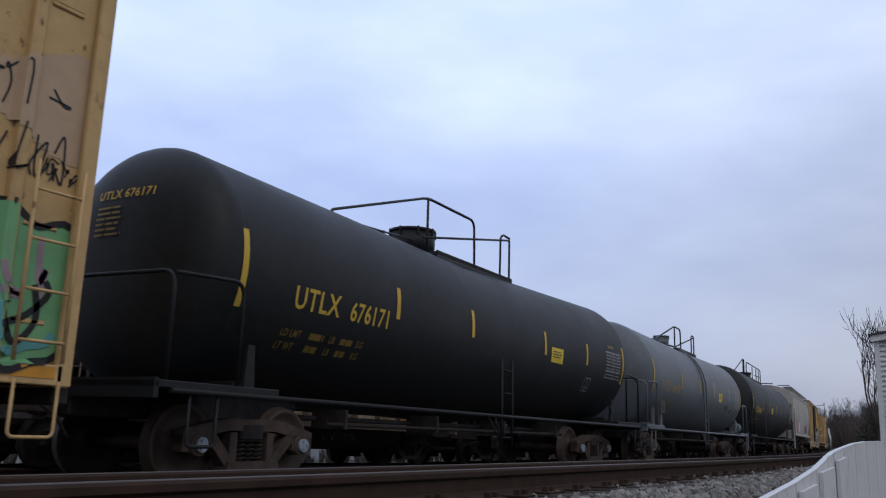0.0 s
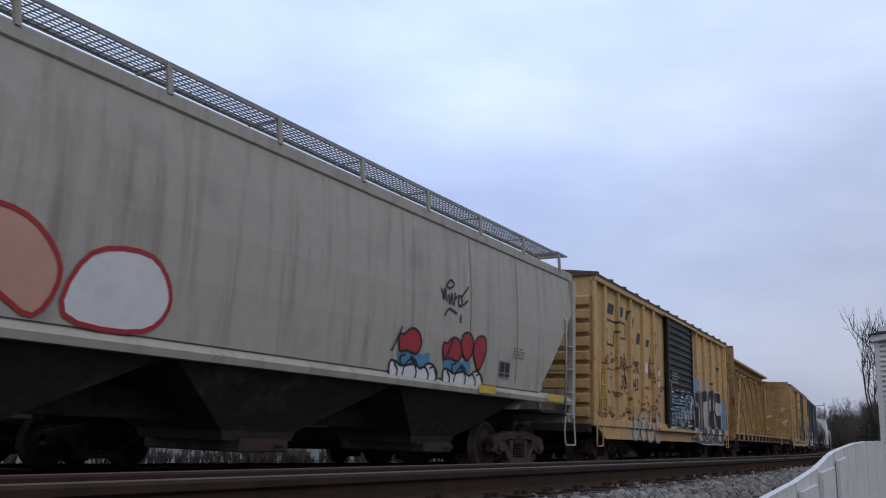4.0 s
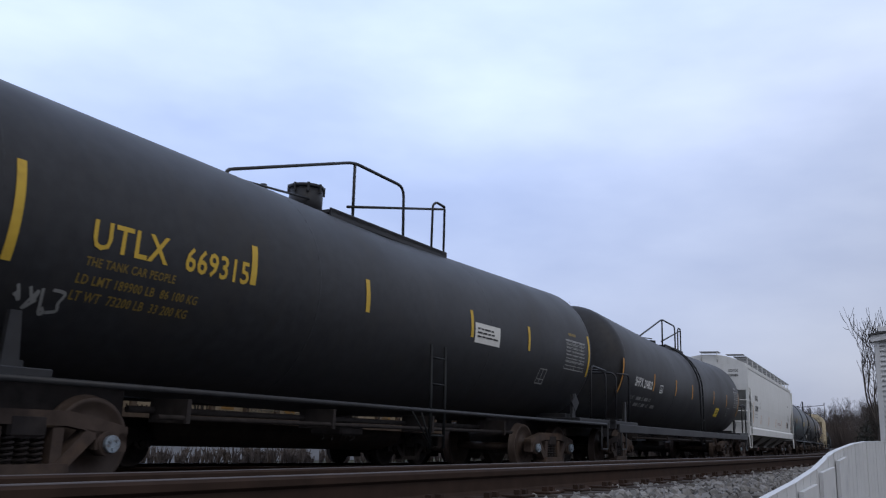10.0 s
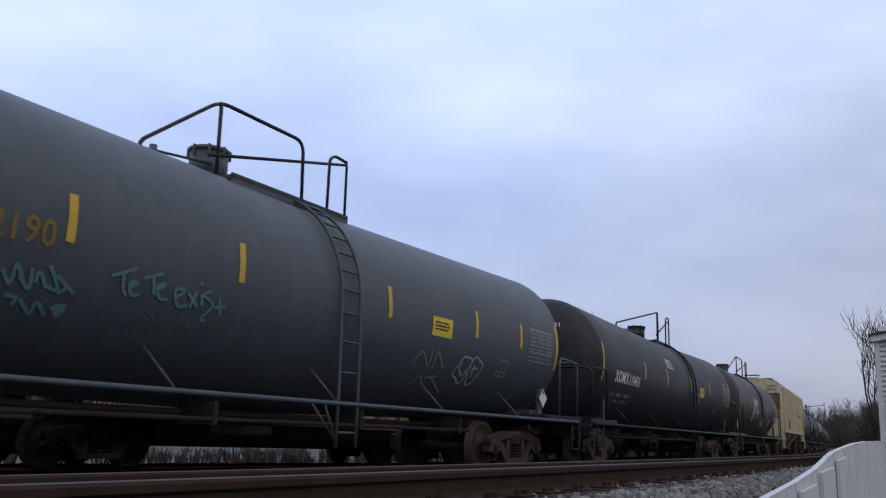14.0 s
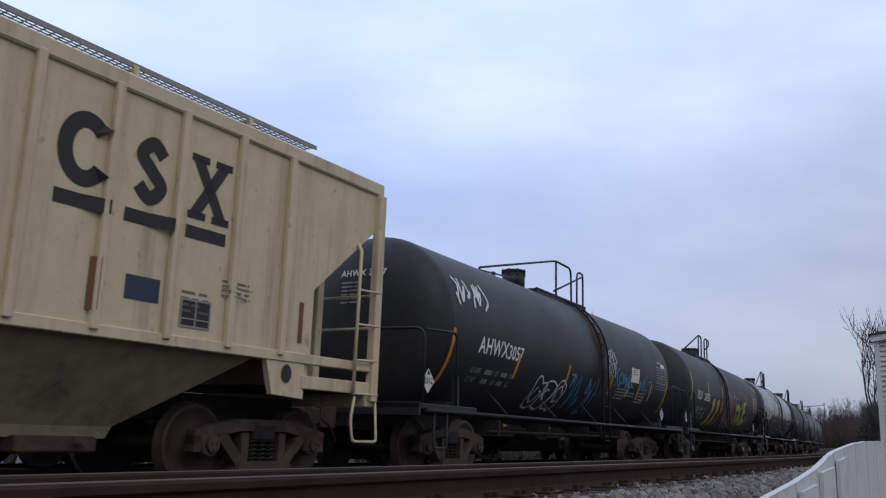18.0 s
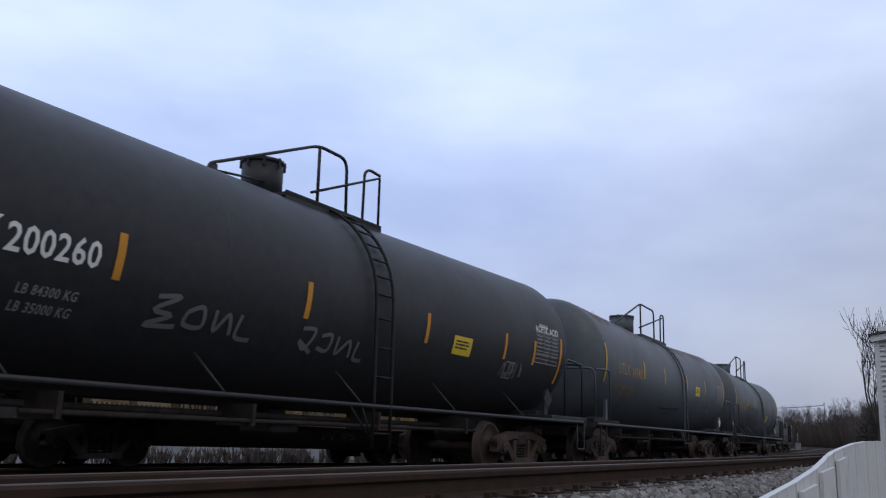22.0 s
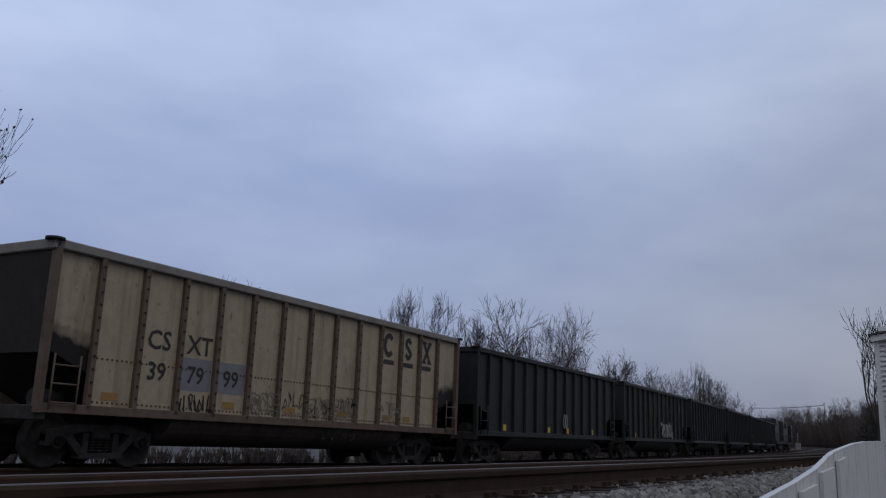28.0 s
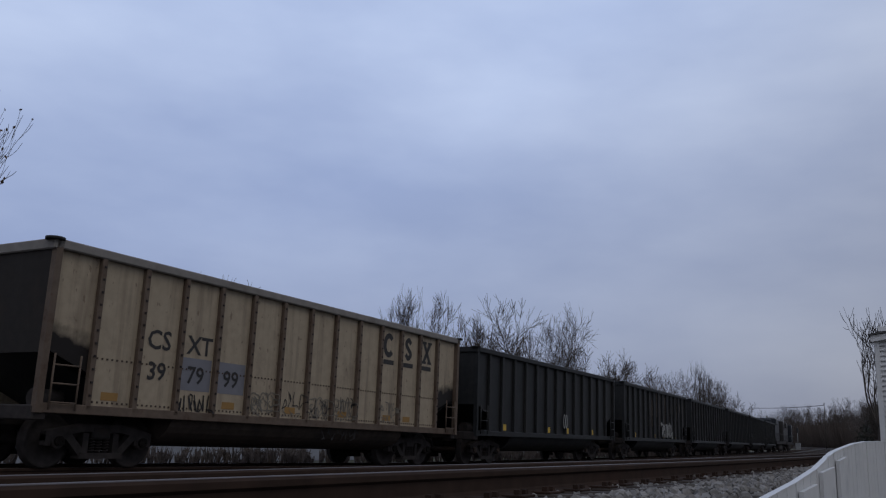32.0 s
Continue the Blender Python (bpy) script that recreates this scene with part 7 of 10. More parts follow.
    strokes(root, [[(2.06, 0.70), (2.06, 0.81), (2.11, 0.81), (2.12, 0.76), (2.12, 0.70)], [(2.17, 0.69), (2.17, 0.81), (2.22, 0.81), (2.23, 0.75), (2.23, 0.69)], [(2.28, 0.69), (2.28, 0.81), (2.34, 0.76), (2.28, 0.75), (2.34, 0.69)], [(2.54, 0.70), (2.54, 0.82), (2.59, 0.82), (2.54, 0.76), (2.60, 0.70)], [(2.81, 0.70), (2.81, 0.82), (2.87, 0.82), (2.88, 0.76), (2.88, 0.70)], [(2.93, 0.69), (2.93, 0.82), (3.00, 0.70), (2.99, 0.76), (3.00, 0.69)], [(3.05, 0.69), (3.05, 0.81), (3.11, 0.81), (3.05, 0.75), (3.12, 0.69)], [(3.17, 0.68), (3.17, 0.81), (3.24, 0.69), (3.23, 0.75), (3.24, 0.68)], [(3.29, 0.68), (3.29, 0.81), (3.35, 0.75), (3.29, 0.74), (3.36, 0.68)], [(3.57, 0.68), (3.58, 0.81), (3.65, 0.80), (3.65, 0.74), (3.66, 0.68)], [(3.71, 0.67), (3.71, 0.81), (3.78, 0.80), (3.72, 0.74), (3.79, 0.68)], [(3.85, 0.67), (3.85, 0.81), (3.93, 0.68), (3.93, 0.74), (3.93, 0.67)], [(3.99, 0.67), (3.99, 0.81), (4.07, 0.75), (4.00, 0.74), (4.07, 0.67)], [(4.27, 0.69), (4.28, 0.83), (4.35, 0.82), (4.35, 0.76), (4.36, 0.69)], [(4.41, 0.69), (4.42, 0.83), (4.49, 0.77), (4.49, 0.76), (4.50, 0.69)], [(4.56, 0.68), (4.56, 0.82), (4.63, 0.82), (4.64, 0.75), (4.64, 0.68)], [(4.70, 0.68), (4.71, 0.82), (4.79, 0.69), (4.78, 0.75), (4.79, 0.68)]], P["darkrust"], flat_at(-1.604), 0.017)
    decal(root, "small_print", bars(0.7, 0.3, 3, 75), P["dimwhite"], -0.9, 2.2, d)
    haze, mud, teal2 = paint("spray_worn_grey", (0.33, 0.345, 0.335)), paint("spray_mud", (0.19, 0.15, 0.08)), paint("spray_dull_teal", (0.10, 0.19, 0.21))
    blocky(root, [(1.83, 0.99), (1.72, 2.09), (1.79, 2.22), (1.88, 2.13), (2.15, 2.16), (2.39, 2.51), (2.58, 2.28), (2.90, 2.50), (3.08, 2.20), (3.46, 2.42), (3.55, 2.24), (3.75, 2.38), (4.10, 2.45), (4.34, 2.32), (4.59, 2.17), (4.90, 2.31), (5.20, 2.13), (5.90, 2.27), (6.32, 2.39), (6.41, 2.54), (6.84, 2.15), (7.15, 2.22), (7.62, 2.81), (7.85, 2.86), (7.92, 0.98), (5.15, 0.91), (5.14, 1.10)], haze, teal2, wrap, 0.022, "worn grey and teal spray paint", 0.004)
    for k, pts in enumerate([[(2.70, 1.58), (3.04, 1.63), (3.17, 1.06), (2.74, 1.03)], [(3.79, 1.33), (4.56, 1.46), (4.62, 1.07), (3.80, 1.04)], [(4.65, 1.79), (5.11, 1.62), (4.98, 1.08), (4.70, 1.07)]]):
        blob(root, pts, mud, None, wrap, lift=0.006 + 0.001 * k)
    for pts in [[(2.13, 1.83), (2.32, 1.84), (2.32, 1.64), (2.15, 1.58)], [(3.25, 1.59), (3.41, 1.82), (3.56, 1.73), (3.61, 1.17), (3.30, 1.10)], [(3.95, 1.65), (4.09, 1.71), (4.18, 1.65), (4.18, 1.42), (4.00, 1.38)]]:
        blob(root, pts, SOFTBLACK, mud, wrap, 0.025, lift=0.010)
    strokes(root, [[(1.84, 1.79), (1.92, 2.01), (2.30, 2.08), (2.55, 1.90), (2.51, 1.56), (2.26, 1.40)], [(1.84, 1.79), (1.91, 1.02)], [(2.17, 1.36), (2.17, 1.01)], [(2.67, 1.96), (3.04, 2.02), (3.13, 1.78), (2.69, 1.68)], [(2.69, 1.68), (3.08, 1.68), (3.21, 1.15)], [(2.65, 1.96), (2.72, 1.04)], [(3.25, 1.03), (3.20, 1.66), (3.41, 1.86), (3.59, 1.76), (3.65, 1.05)], [(3.78, 1.05), (3.75, 1.86), (4.06, 2.04), (4.37, 1.95), (4.57, 1.54), (4.62, 1.07)], [(3.73, 1.76), (4.34, 1.80)], [(5.14, 1.09), (4.79, 1.48), (4.87, 1.73)]], mud, wrap, 0.028, lift=0.014)
    strokes(root, [[(1.76, 1.96), (1.97, 2.06), (2.30, 2.10), (2.57, 2.02), (2.66, 2.04), (3.56, 2.14), (3.77, 2.05), (4.43, 2.13)]], P["white"], wrap, 0.022, lift=0.016)
    for q, m in (([[(4.88, 1.56), (5.10, 1.81), (5.27, 1.95), (5.51, 1.78), (5.24, 1.51)], [(6.45, 1.88), (6.95, 1.97), (7.17, 2.09), (7.41, 2.40), (7.49, 1.81), (6.91, 1.62), (6.48, 1.64)]], teal2), ([[(5.53, 1.95), (5.74, 2.01), (6.20, 1.97), (6.26, 1.67), (6.06, 1.05), (5.84, 0.93), (5.57, 1.03), (5.37, 1.27), (5.38, 1.56)], [(6.51, 1.60), (6.91, 1.58), (7.03, 1.36), (7.19, 1.09), (6.58, 1.11), (6.43, 1.32)]], P["silver"]), ([[(5.40, 1.50), (5.68, 1.52), (5.68, 1.30), (5.43, 1.30)]], DULLGREEN), ([[(6.15, 1.57), (6.41, 1.57), (6.41, 1.15), (6.26, 0.92), (6.12, 1.13)]], RUSTORANGE)):
        for pts in q:
            blob(root, pts, m, None, wrap, label="teal and grey letter forms outlined in black", lift=0.016)
    strokes(root, [[(5.61, 1.87), (6.02, 1.91), (6.03, 1.61), (5.62, 1.60), (5.61, 1.87)], [(5.81, 1.88), (5.82, 1.61)], [(5.63, 1.74), (6.01, 1.76)], [(5.63, 1.54), (5.78, 1.46), (5.84, 1.36), (5.66, 1.24)], [(5.27, 1.95), (5.52, 1.95), (5.38, 1.56), (5.34, 1.27), (5.57, 1.03)], [(6.20, 1.97), (6.50, 1.86), (6.56, 1.60), (6.52, 1.33), (6.58, 1.11)], [(5.84, 2.22), (6.00, 2.22), (6.04, 2.05), (5.88, 1.95), (5.82, 2.11)], [(6.25, 1.93), (6.45, 1.86), (7.05, 2.03), (7.41, 2.40), (7.49, 1.81), (6.91, 1.60)], [(6.06, 1.05), (5.96, 1.30), (6.01, 1.56)], [(4.88, 1.32), (4.81, 1.20)], [(5.22, 1.26), (5.27, 1.02)], [(6.71, 1.50), (6.79, 1.41), (6.86, 1.51)]], P["black"], wrap, 0.024, lift=0.021)
    strokes(root, [[(5.45, 1.97), (5.49, 1.78), (5.45, 1.61)], [(6.55, 1.33), (6.48, 1.19)], [(7.30, 2.31), (7.42, 2.13), (7.28, 1.98), (7.42, 1.82)], [(5.70, 1.16), (5.97, 1.13)]], P["white"], wrap, 0.022, lift=0.024)
    rnd = random.Random(61)
    rust_streaks(root, wrap, [(rnd.uniform(2.0, 5.4), rnd.uniform(1.14, 1.55), rnd.uniform(0.03, 0.09), rnd.uniform(0.06, 0.24)) for _ in range(44)], 62, mud)
    decal(root, "lettering", letters("ABOX", 0.13, 1.1), P["darkrust"], 0, 0, flat_at(0)).matrix_basis = pose(-hl - 0.03, -0.45, 4.14, 0, 0, -90)
    decal(root, "sprayed_fill", panel(0.5, 0.16, 2, 1), RUSTORANGE, 1.2, 0.88, flat_at(-1.602), "", 0.01)
    rnd = random.Random(90)
    rust_streaks(root, flat_at(-1.63), [(rnd.uniform(-3.3, -1.6), rnd.uniform(1.1, 4.0), rnd.uniform(0.04, 0.13), rnd.uniform(0.05, 0.22)) for _ in range(40)], 91)
    rust_streaks(root, flat_at(-1.66), [(rnd.choice((-3.3, -2.95, -2.5, -2.05, -1.6, rnd.uniform(-3.3, -1.6))), rnd.uniform(1.0, 4.1), rnd.uniform(0.02, 0.06), rnd.uniform(0.05, 0.22)) for _ in range(120)], 97, P["darkrust"])
    rust_streaks(root, flat_at(-1.63), [(rnd.uniform(-3.3, -1.6), rnd.uniform(1.05, 1.5), rnd.uniform(0.08, 0.22), rnd.uniform(0.05, 0.14)) for _ in range(14)], 99, P["darkrust"])
    rust_streaks(root, flat_at(-1.604), [(rnd.uniform(-hl + 0.3, 1.6), rnd.uniform(1.0, 1.12), rnd.uniform(0.08, 0.3), rnd.uniform(0.02, 0.05)) for _ in range(26)], 98, P["darkrust"])
    for tx, x in (("next", 3.70), ("load", 3.72)):
        decal(root, "lettering", letters(tx, 0.17), M["dark"], x, 3.27 if tx == "next" else 3.10, wrap)
    decal(root, "reflective_stripe", panel(0.05, 0.9, 1, 2), PAPER, -1.36, 2.1, flat_at(-1.68))
    decal(root, "small_print", bars(0.55, 0.12, 1, 92, 0.9, 0.01), P["dimwhite"], -1.05, 2.72, flat_at(-1.66))
    decal(root, "data_panel", frame_of(0.62, 0.24, 0.02), P["dimwhite"], -1.08, 2.34, flat_at(-1.66))
    decal(root, "small_print", bars(0.7, 0.14, 2, 93, 0.5, 0.01), P["dimwhite"], -0.3, 3.28, flat_at(-1.66))
    decal(root, "sprayed_fill", panel(0.42, 0.24, 1, 1), YPANEL, -0.15, 1.28, flat_at(-1.66))
    decal(root, "lettering", letters("any", 0.17), M["dark"], 5.60, 3.22, wrap)
    decal(root, "lettering", letters("road", 0.17), M["dark"], 5.56, 3.02, wrap)
    cross(root, 4.9, 3.28, wrap, P["red"], P["blue"])
    rnd = random.Random(78)
    rust_streaks(root, wrap, [(rnd.uniform(-hl + 0.4, hl - 0.4), rnd.uniform(1.0, 3.6), rnd.uniform(0.04, 0.16), rnd.uniform(0.03, 0.12)) for _ in range(30)], 79)


boxcar(119.4, 135.0, "yellow_car", [-7.16, -6.26, -5.36, -4.36, 2.51, 3.51, 4.46, 5.41, 6.36, 7.31], (-1.45, 1.7), "black_car", "yellow boxcar with a black sliding door and barred plug door", top=4.40, plug=(-3.35, -1.55), extra=second_yellow, belt=False, fish=False, roof_paint="rusty_roof")


def dark_blue(root, wrap, hl):
    [decal(root, "lettering", letters(q, 0.30), M["yellow"], xx, zz, wrap) for q, xx, zz in (("CS", -7.03, 2.27), ("XT", -5.98, 2.27), ("50", -7.03, 1.74), ("24", -5.98, 1.74), ("20", -4.84, 1.86))]
    side_emblem(root, 4.32, 2.99, M["yellow"], wrap, 1.0)
    decal(root, "sprayed_fill", grid_fill(lambda x, z: z < 1.05 + 0.06 * math.sin(5.3 * x), -6.4, 0.74, -1.62, 1.3), P["white"], 0, 0, wrap, "", 0.003)
    for k, pts in enumerate(([(-6.3, 1.85), (-5.75, 1.9), (-5.2, 1.0), (-5.0, 0.75), (-5.5, 0.75), (-5.8, 1.1), (-6.3, 0.78)],
                             [(-4.85, 1.92), (-4.46, 1.93), (-4.20, 1.70), (-4.16, 1.37), (-4.28, 1.0), (-4.6, 0.82), (-4.95, 1.0), (-5.06, 1.5)],
                             [(-4.07, 1.79), (-3.97, 1.87), (-3.56, 1.94), (-3.27, 1.89), (-3.16, 1.74), (-3.19, 1.50), (-3.63, 1.49), (-3.45, 1.20), (-3.44, 0.89), (-3.56, 0.77), (-3.96, 0.80), (-4.02, 0.86), (-3.88, 1.21), (-3.88, 1.44), (-4.03, 1.49)],
                             [(-3.35, 1.44), (-3.14, 1.39), (-3.15, 1.12), (-3.31, 1.16)],
                             [(-3.05, 1.80), (-2.84, 1.83), (-2.69, 1.75), (-2.65, 1.46), (-2.79, 1.25), (-2.53, 1.23), (-2.46, 0.94), (-2.54, 0.74), (-3.43, 0.78), (-3.39, 1.10), (-3.05, 1.16), (-3.15, 1.41), (-3.06, 1.66)],
                             [(-2.47, 1.78), (-2.13, 1.83), (-2.09, 1.57), (-1.82, 1.71), (-1.76, 1.40), (-1.76, 1.23), (-2.16, 1.26), (-2.15, 1.16), (-1.69, 0.98), (-1.66, 0.72), (-1.81, 0.72), (-2.24, 1.07), (-2.10, 0.76), (-2.41, 0.75), (-2.46, 1.18), (-2.40, 1.49)])):
        blocky(root, pts, P["white"], P["black"], wrap, 0.045, "white spray-painted letter forms", 0.006 + 0.001 * k)
    blocky(root, [(-4.72, 1.62), (-4.46, 1.62), (-4.40, 1.38), (-4.66, 1.30)], P["black"], None, wrap, lift=0.02)
    blocky(root, [(-3.00, 1.53), (-2.90, 1.61), (-2.88, 1.48), (-3.02, 1.42)], P["black"], None, wrap, lift=0.02)
    strokes(root, [[(-3.14, 1.36), (-2.88, 1.25), (-2.68, 1.36), (-2.58, 1.62), (-2.60, 1.76)], [(-3.63, 1.50), (-3.16, 1.49)], [(-3.51, 1.35), (-3.41, 1.43)], [(-2.50, 1.23), (-2.43, 0.94), (-2.50, 0.74)], [(-4.11, 1.78), (-4.06, 1.44), (-3.94, 1.29)], [(-4.52, 1.01), (-4.46, 1.07), (-4.43, 0.90)], [(-4.42, 1.06), (-4.39, 0.90)], [(-4.41, 0.98), (-4.34, 0.99)], [(-4.35, 1.06), (-4.33, 0.90)], [(-4.32, 1.06), (-4.26, 1.04), (-4.31, 0.98), (-4.24, 0.93), (-4.30, 0.90)]], P["black"], wrap, 0.045, lift=0.022)
    strokes(root, [[(-4.68, 1.94), (-4.41, 1.94), (-4.16, 1.82)], [(-4.15, 1.84), (-3.93, 1.93), (-3.57, 1.99), (-3.24, 1.89)], [(-3.05, 1.83), (-2.84, 1.88), (-2.63, 1.71)]], P["rustmark"], wrap, 0.05, lift=0.005)
    decal(root, "sprayed_fill", panel(0.6, 0.5, 2, 2), M["orange"], -6.1, 1.2, wrap, "orange sprayed patch")
    d = flat_at(-1.66)
    rnd = random.Random(82)
    g = Geo()
    for k in range(150):
        x, z = rnd.uniform(-1.3, 1.35), 1.06 + 0.155 * rnd.randrange(7) + rnd.uniform(-0.02, 0.02)
        w, h = rnd.uniform(0.03, 0.16), rnd.uniform(0.01, 0.035)
        g.add([(x, -1.6665, z), (x + w, -1.6665, z + 0.01), (x + w * 0.9, -1.6665, z + h), (x + 0.01, -1.6665, z + h)], [(0, 1, 2, 3)])
    tagged(part("worn_spray", g, P["greyblue"], root, "worn pale spray paint left on the door ribs"), kind="stuff")
    strokes(root, [[(-1.0, 1.7), (-0.8, 1.85), (-0.75, 1.6)], [(-0.5, 1.75), (-0.25, 1.8), (-0.3, 1.55)], [(0.0, 1.7), (0.2, 1.78), (0.25, 1.5)], [(0.45, 1.7), (0.65, 1.6)], [(-0.2, 1.45), (-0.1, 1.2)], [(0.1, 1.45), (0.2, 1.2)]], DULLGREEN, d, 0.05)
    strokes(root, [[(2.5, 1.1), (2.4, 1.6), (2.9, 2.0), (3.3, 1.7), (2.8, 1.4), (2.6, 1.1)], [(3.4, 1.1), (3.5, 1.9), (4.1, 2.0), (4.3, 1.5), (3.8, 1.1), (3.4, 1.1)], [(3.7, 1.35), (3.8, 1.7), (4.0, 1.5)], [(4.5, 1.0), (4.6, 1.7), (5.2, 1.8)]], P["ghost"], wrap, 0.05, "faint grey tag")
    for x, z in ((2.35, 1.0), (4.2, 1.0), (-0.5, 0.74), (-1.6, 0.74)):
        decal(root, "reflective_stripe", panel(0.62, 0.13, 2, 1), M["yellow"], x, z, wrap, "", 0.012)
    decal(root, "data_panel", panel(0.5, 0.62, 2, 2), RUSTORANGE, -6.05, 1.15, wrap, "", 0.01)
    decal(root, "sprayed_fill", panel(0.3, 0.46, 1, 1), RUSTORANGE, -7.5, 1.55, wrap, "", 0.008)
    for x, z in ((-3.94, 1.09), (-2.55, 0.92), (-5.95, 0.90)):
        decal(root, "reflective_stripe", panel(0.44, 0.14, 1, 1), M["yellow"], x, z, wrap, "", 0.03)
    decal(root, "data_panel", frame_of(0.24, 0.3, 0.03), P["gold"], -3.76, 2.18, wrap)
    rust_streaks(root, wrap, [(-4.9 + 0.42 * k, 1.95 + 0.05 * (k % 3), 0.22, 0.07) for k in range(9)] + [(-4.6 + 0.7 * k, 0.95, 0.2, 0.1) for k in range(5)], 86)
    ob = decal(root, "lettering", letters("CSXT 502420", 0.14), P["gold"], 0, 0, flat_at(0))
    ob.matrix_basis = pose(-hl - 0.025, 0.1, 4.20, 0, 0, -90)
    decal(root, "corner_stripe", panel(0.10, 0.9, 1, 1), M["yellow"], -hl + 0.03, 1.0, flat_at(-1.602))
    decal(root, "corner_stripe", panel(0.10, 0.9, 1, 1), M["yellow"], hl - 0.14, 1.0, flat_at(-1.602))
    decal(root, "paper_notice", panel(0.06, 0.4, 1, 1), PAPER, -1.62, 2.65, flat_at(-1.69))


boxcar(136.74, 152.06, "blue_car", [-7.26, -6.20, -5.12, -4.06, -3.20, -2.33, 2.07, 3.10, 4.21, 5.21, 6.21], (-1.5, 1.62), "blue_door", "dark blue boxcar with ribbed door, white graffiti and yellow emblem", door_ribs=21, extra=dark_blue, corner_stripe="yellow", end_ribs=8)

tank_car(154.64, 168.74, "black_tank", "UTLX", "669315", words=((("LD LMT 189900 LB  86 100 KG", 0.0),), (("LT WT  73200 LB  33 200 KG", 0.0),)), dip=0.14, brackets=False, text_z=2.27, stripes=(-6.82, -3.83, -1.52, 1.55, 3.86, 7.05), low_ladder=True, note=False, lad=0.15, label="black tank car with yellow stripes and white notice", dome=-1.15, rail_x=(-3.4, 2.1), pk=-0.75, rr=0.7,
         extra=lambda root, wrap, hb: (scribble(root, -6.6, 1.62, 0.5, 0.22, 4, 94, P["dimwhite"], wrap, 0.03), decal(root, "paper_notice", panel(0.95, 0.34, 2, 3), PAPER, 1.7, 2.2, wrap), decal(root, "small_print", bars(0.8, 0.2, 3, 91, gap=0.03), M["dark"], 1.78, 2.26, wrap, "", 0.012)))
tank_car(171.64, 188.07, "black_tank", "SHPX", "204822", "white", "orange", dome_h=0.06, zr=4.62, front=0.10, deep=True, words=((("LD LMT", 0.0), (0.42, 0.62), ("LBS", 1.08), (0.34, 1.36), ("KGS", 1.74)), (("LT WT", 0.05), (0.38, 0.66), ("LBS", 1.08), (0.32, 1.37), ("KGS", 1.74), (0.45, 2.2))), extra=lambda root, wrap, hb: decal(root, "data_panel", frame_of(0.32, 0.22, 0.026), M["white"], -4.7, 2.0, wrap), rear=-0.39, dip=0.10, zc=2.38, text_h=0.23, num_dx=1.90, brackets=False, note_x=3.45, label_z=1.62, lad=0.15, label="black tank car with orange stripes and white lettering", text_z=2.06, stripe_z=2.2, dome=-0.5, rail_x=(-3.4, 1.86), pk=-0.79, rr=1.0, stripes=(-8.36, -5.4, -2.9, -0.68, 2.78, 5.2, 7.72))


def white_hopper(root, wrap, hl):
    decal(root, "lettering", letters("SOXX", 0.25), M["dark"], -hl + 2.2, 2.60, wrap)
    decal(root, "lettering", letters("620089", 0.25), M["dark"], -hl + 2.15, 2.14, wrap)
    decal(root, "small_print", bars(0.9, 0.26, 2, 101, 0.35, 0.03), P["silver"], -hl + 2.15, 1.76, wrap)
    decal(root, "small_print", bars(1.75, 0.16, 2, 102, 0.5, 0.02), paint("faded_rose_stencil", (0.34, 0.24, 0.22)), 1.22, 1.70, wrap)
    for x, z, w, h, n in ((6.68, 2.10, 0.55, 0.30, 5), (6.80, 2.84, 0.6, 0.16, 2)):
        decal(root, "small_print", bars(w, h, n, 140 + n, 0.4, 0.02), P["ghost"], x, z, wrap)
    decal(root, "data_panel", frame_of(0.24, 0.28, 0.02), P["ghost"], -hl + 3.75, 2.3, wrap)
    decal(root, "placard", panel(0.34, 0.34, 1, 1), M["dark"], hl - 3.85, 1.68, wrap)
    ob = decal(root, "lettering", letters("SOXX", 0.11), M["dark"], 0, 0, flat_at(0))
    ob.matrix_basis = pose(-hl - 0.012, -0.80, 3.72, 0, 0, -90)
    ob = decal(root, "lettering", letters("620089", 0.11), M["dark"], 0, 0, flat_at(0))
    ob.matrix_basis = pose(-hl - 0.012, -0.76, 3.52, 0, 0, -90)
    for x in (-5.43, -1.38, 2.67, 6.72):
        decal(root, "red_lever", panel(0.20, 0.07, 1, 1), P["red"], x - 0.1, 0.47, flat_at(-0.86))


covered_hopper(189.85, 209.85, "white_car", "clean white covered hopper with bowed smooth sides", bays=4, bay_shift=0.62, extra=white_hopper, cut=(1.28, 2.97, 2.32))


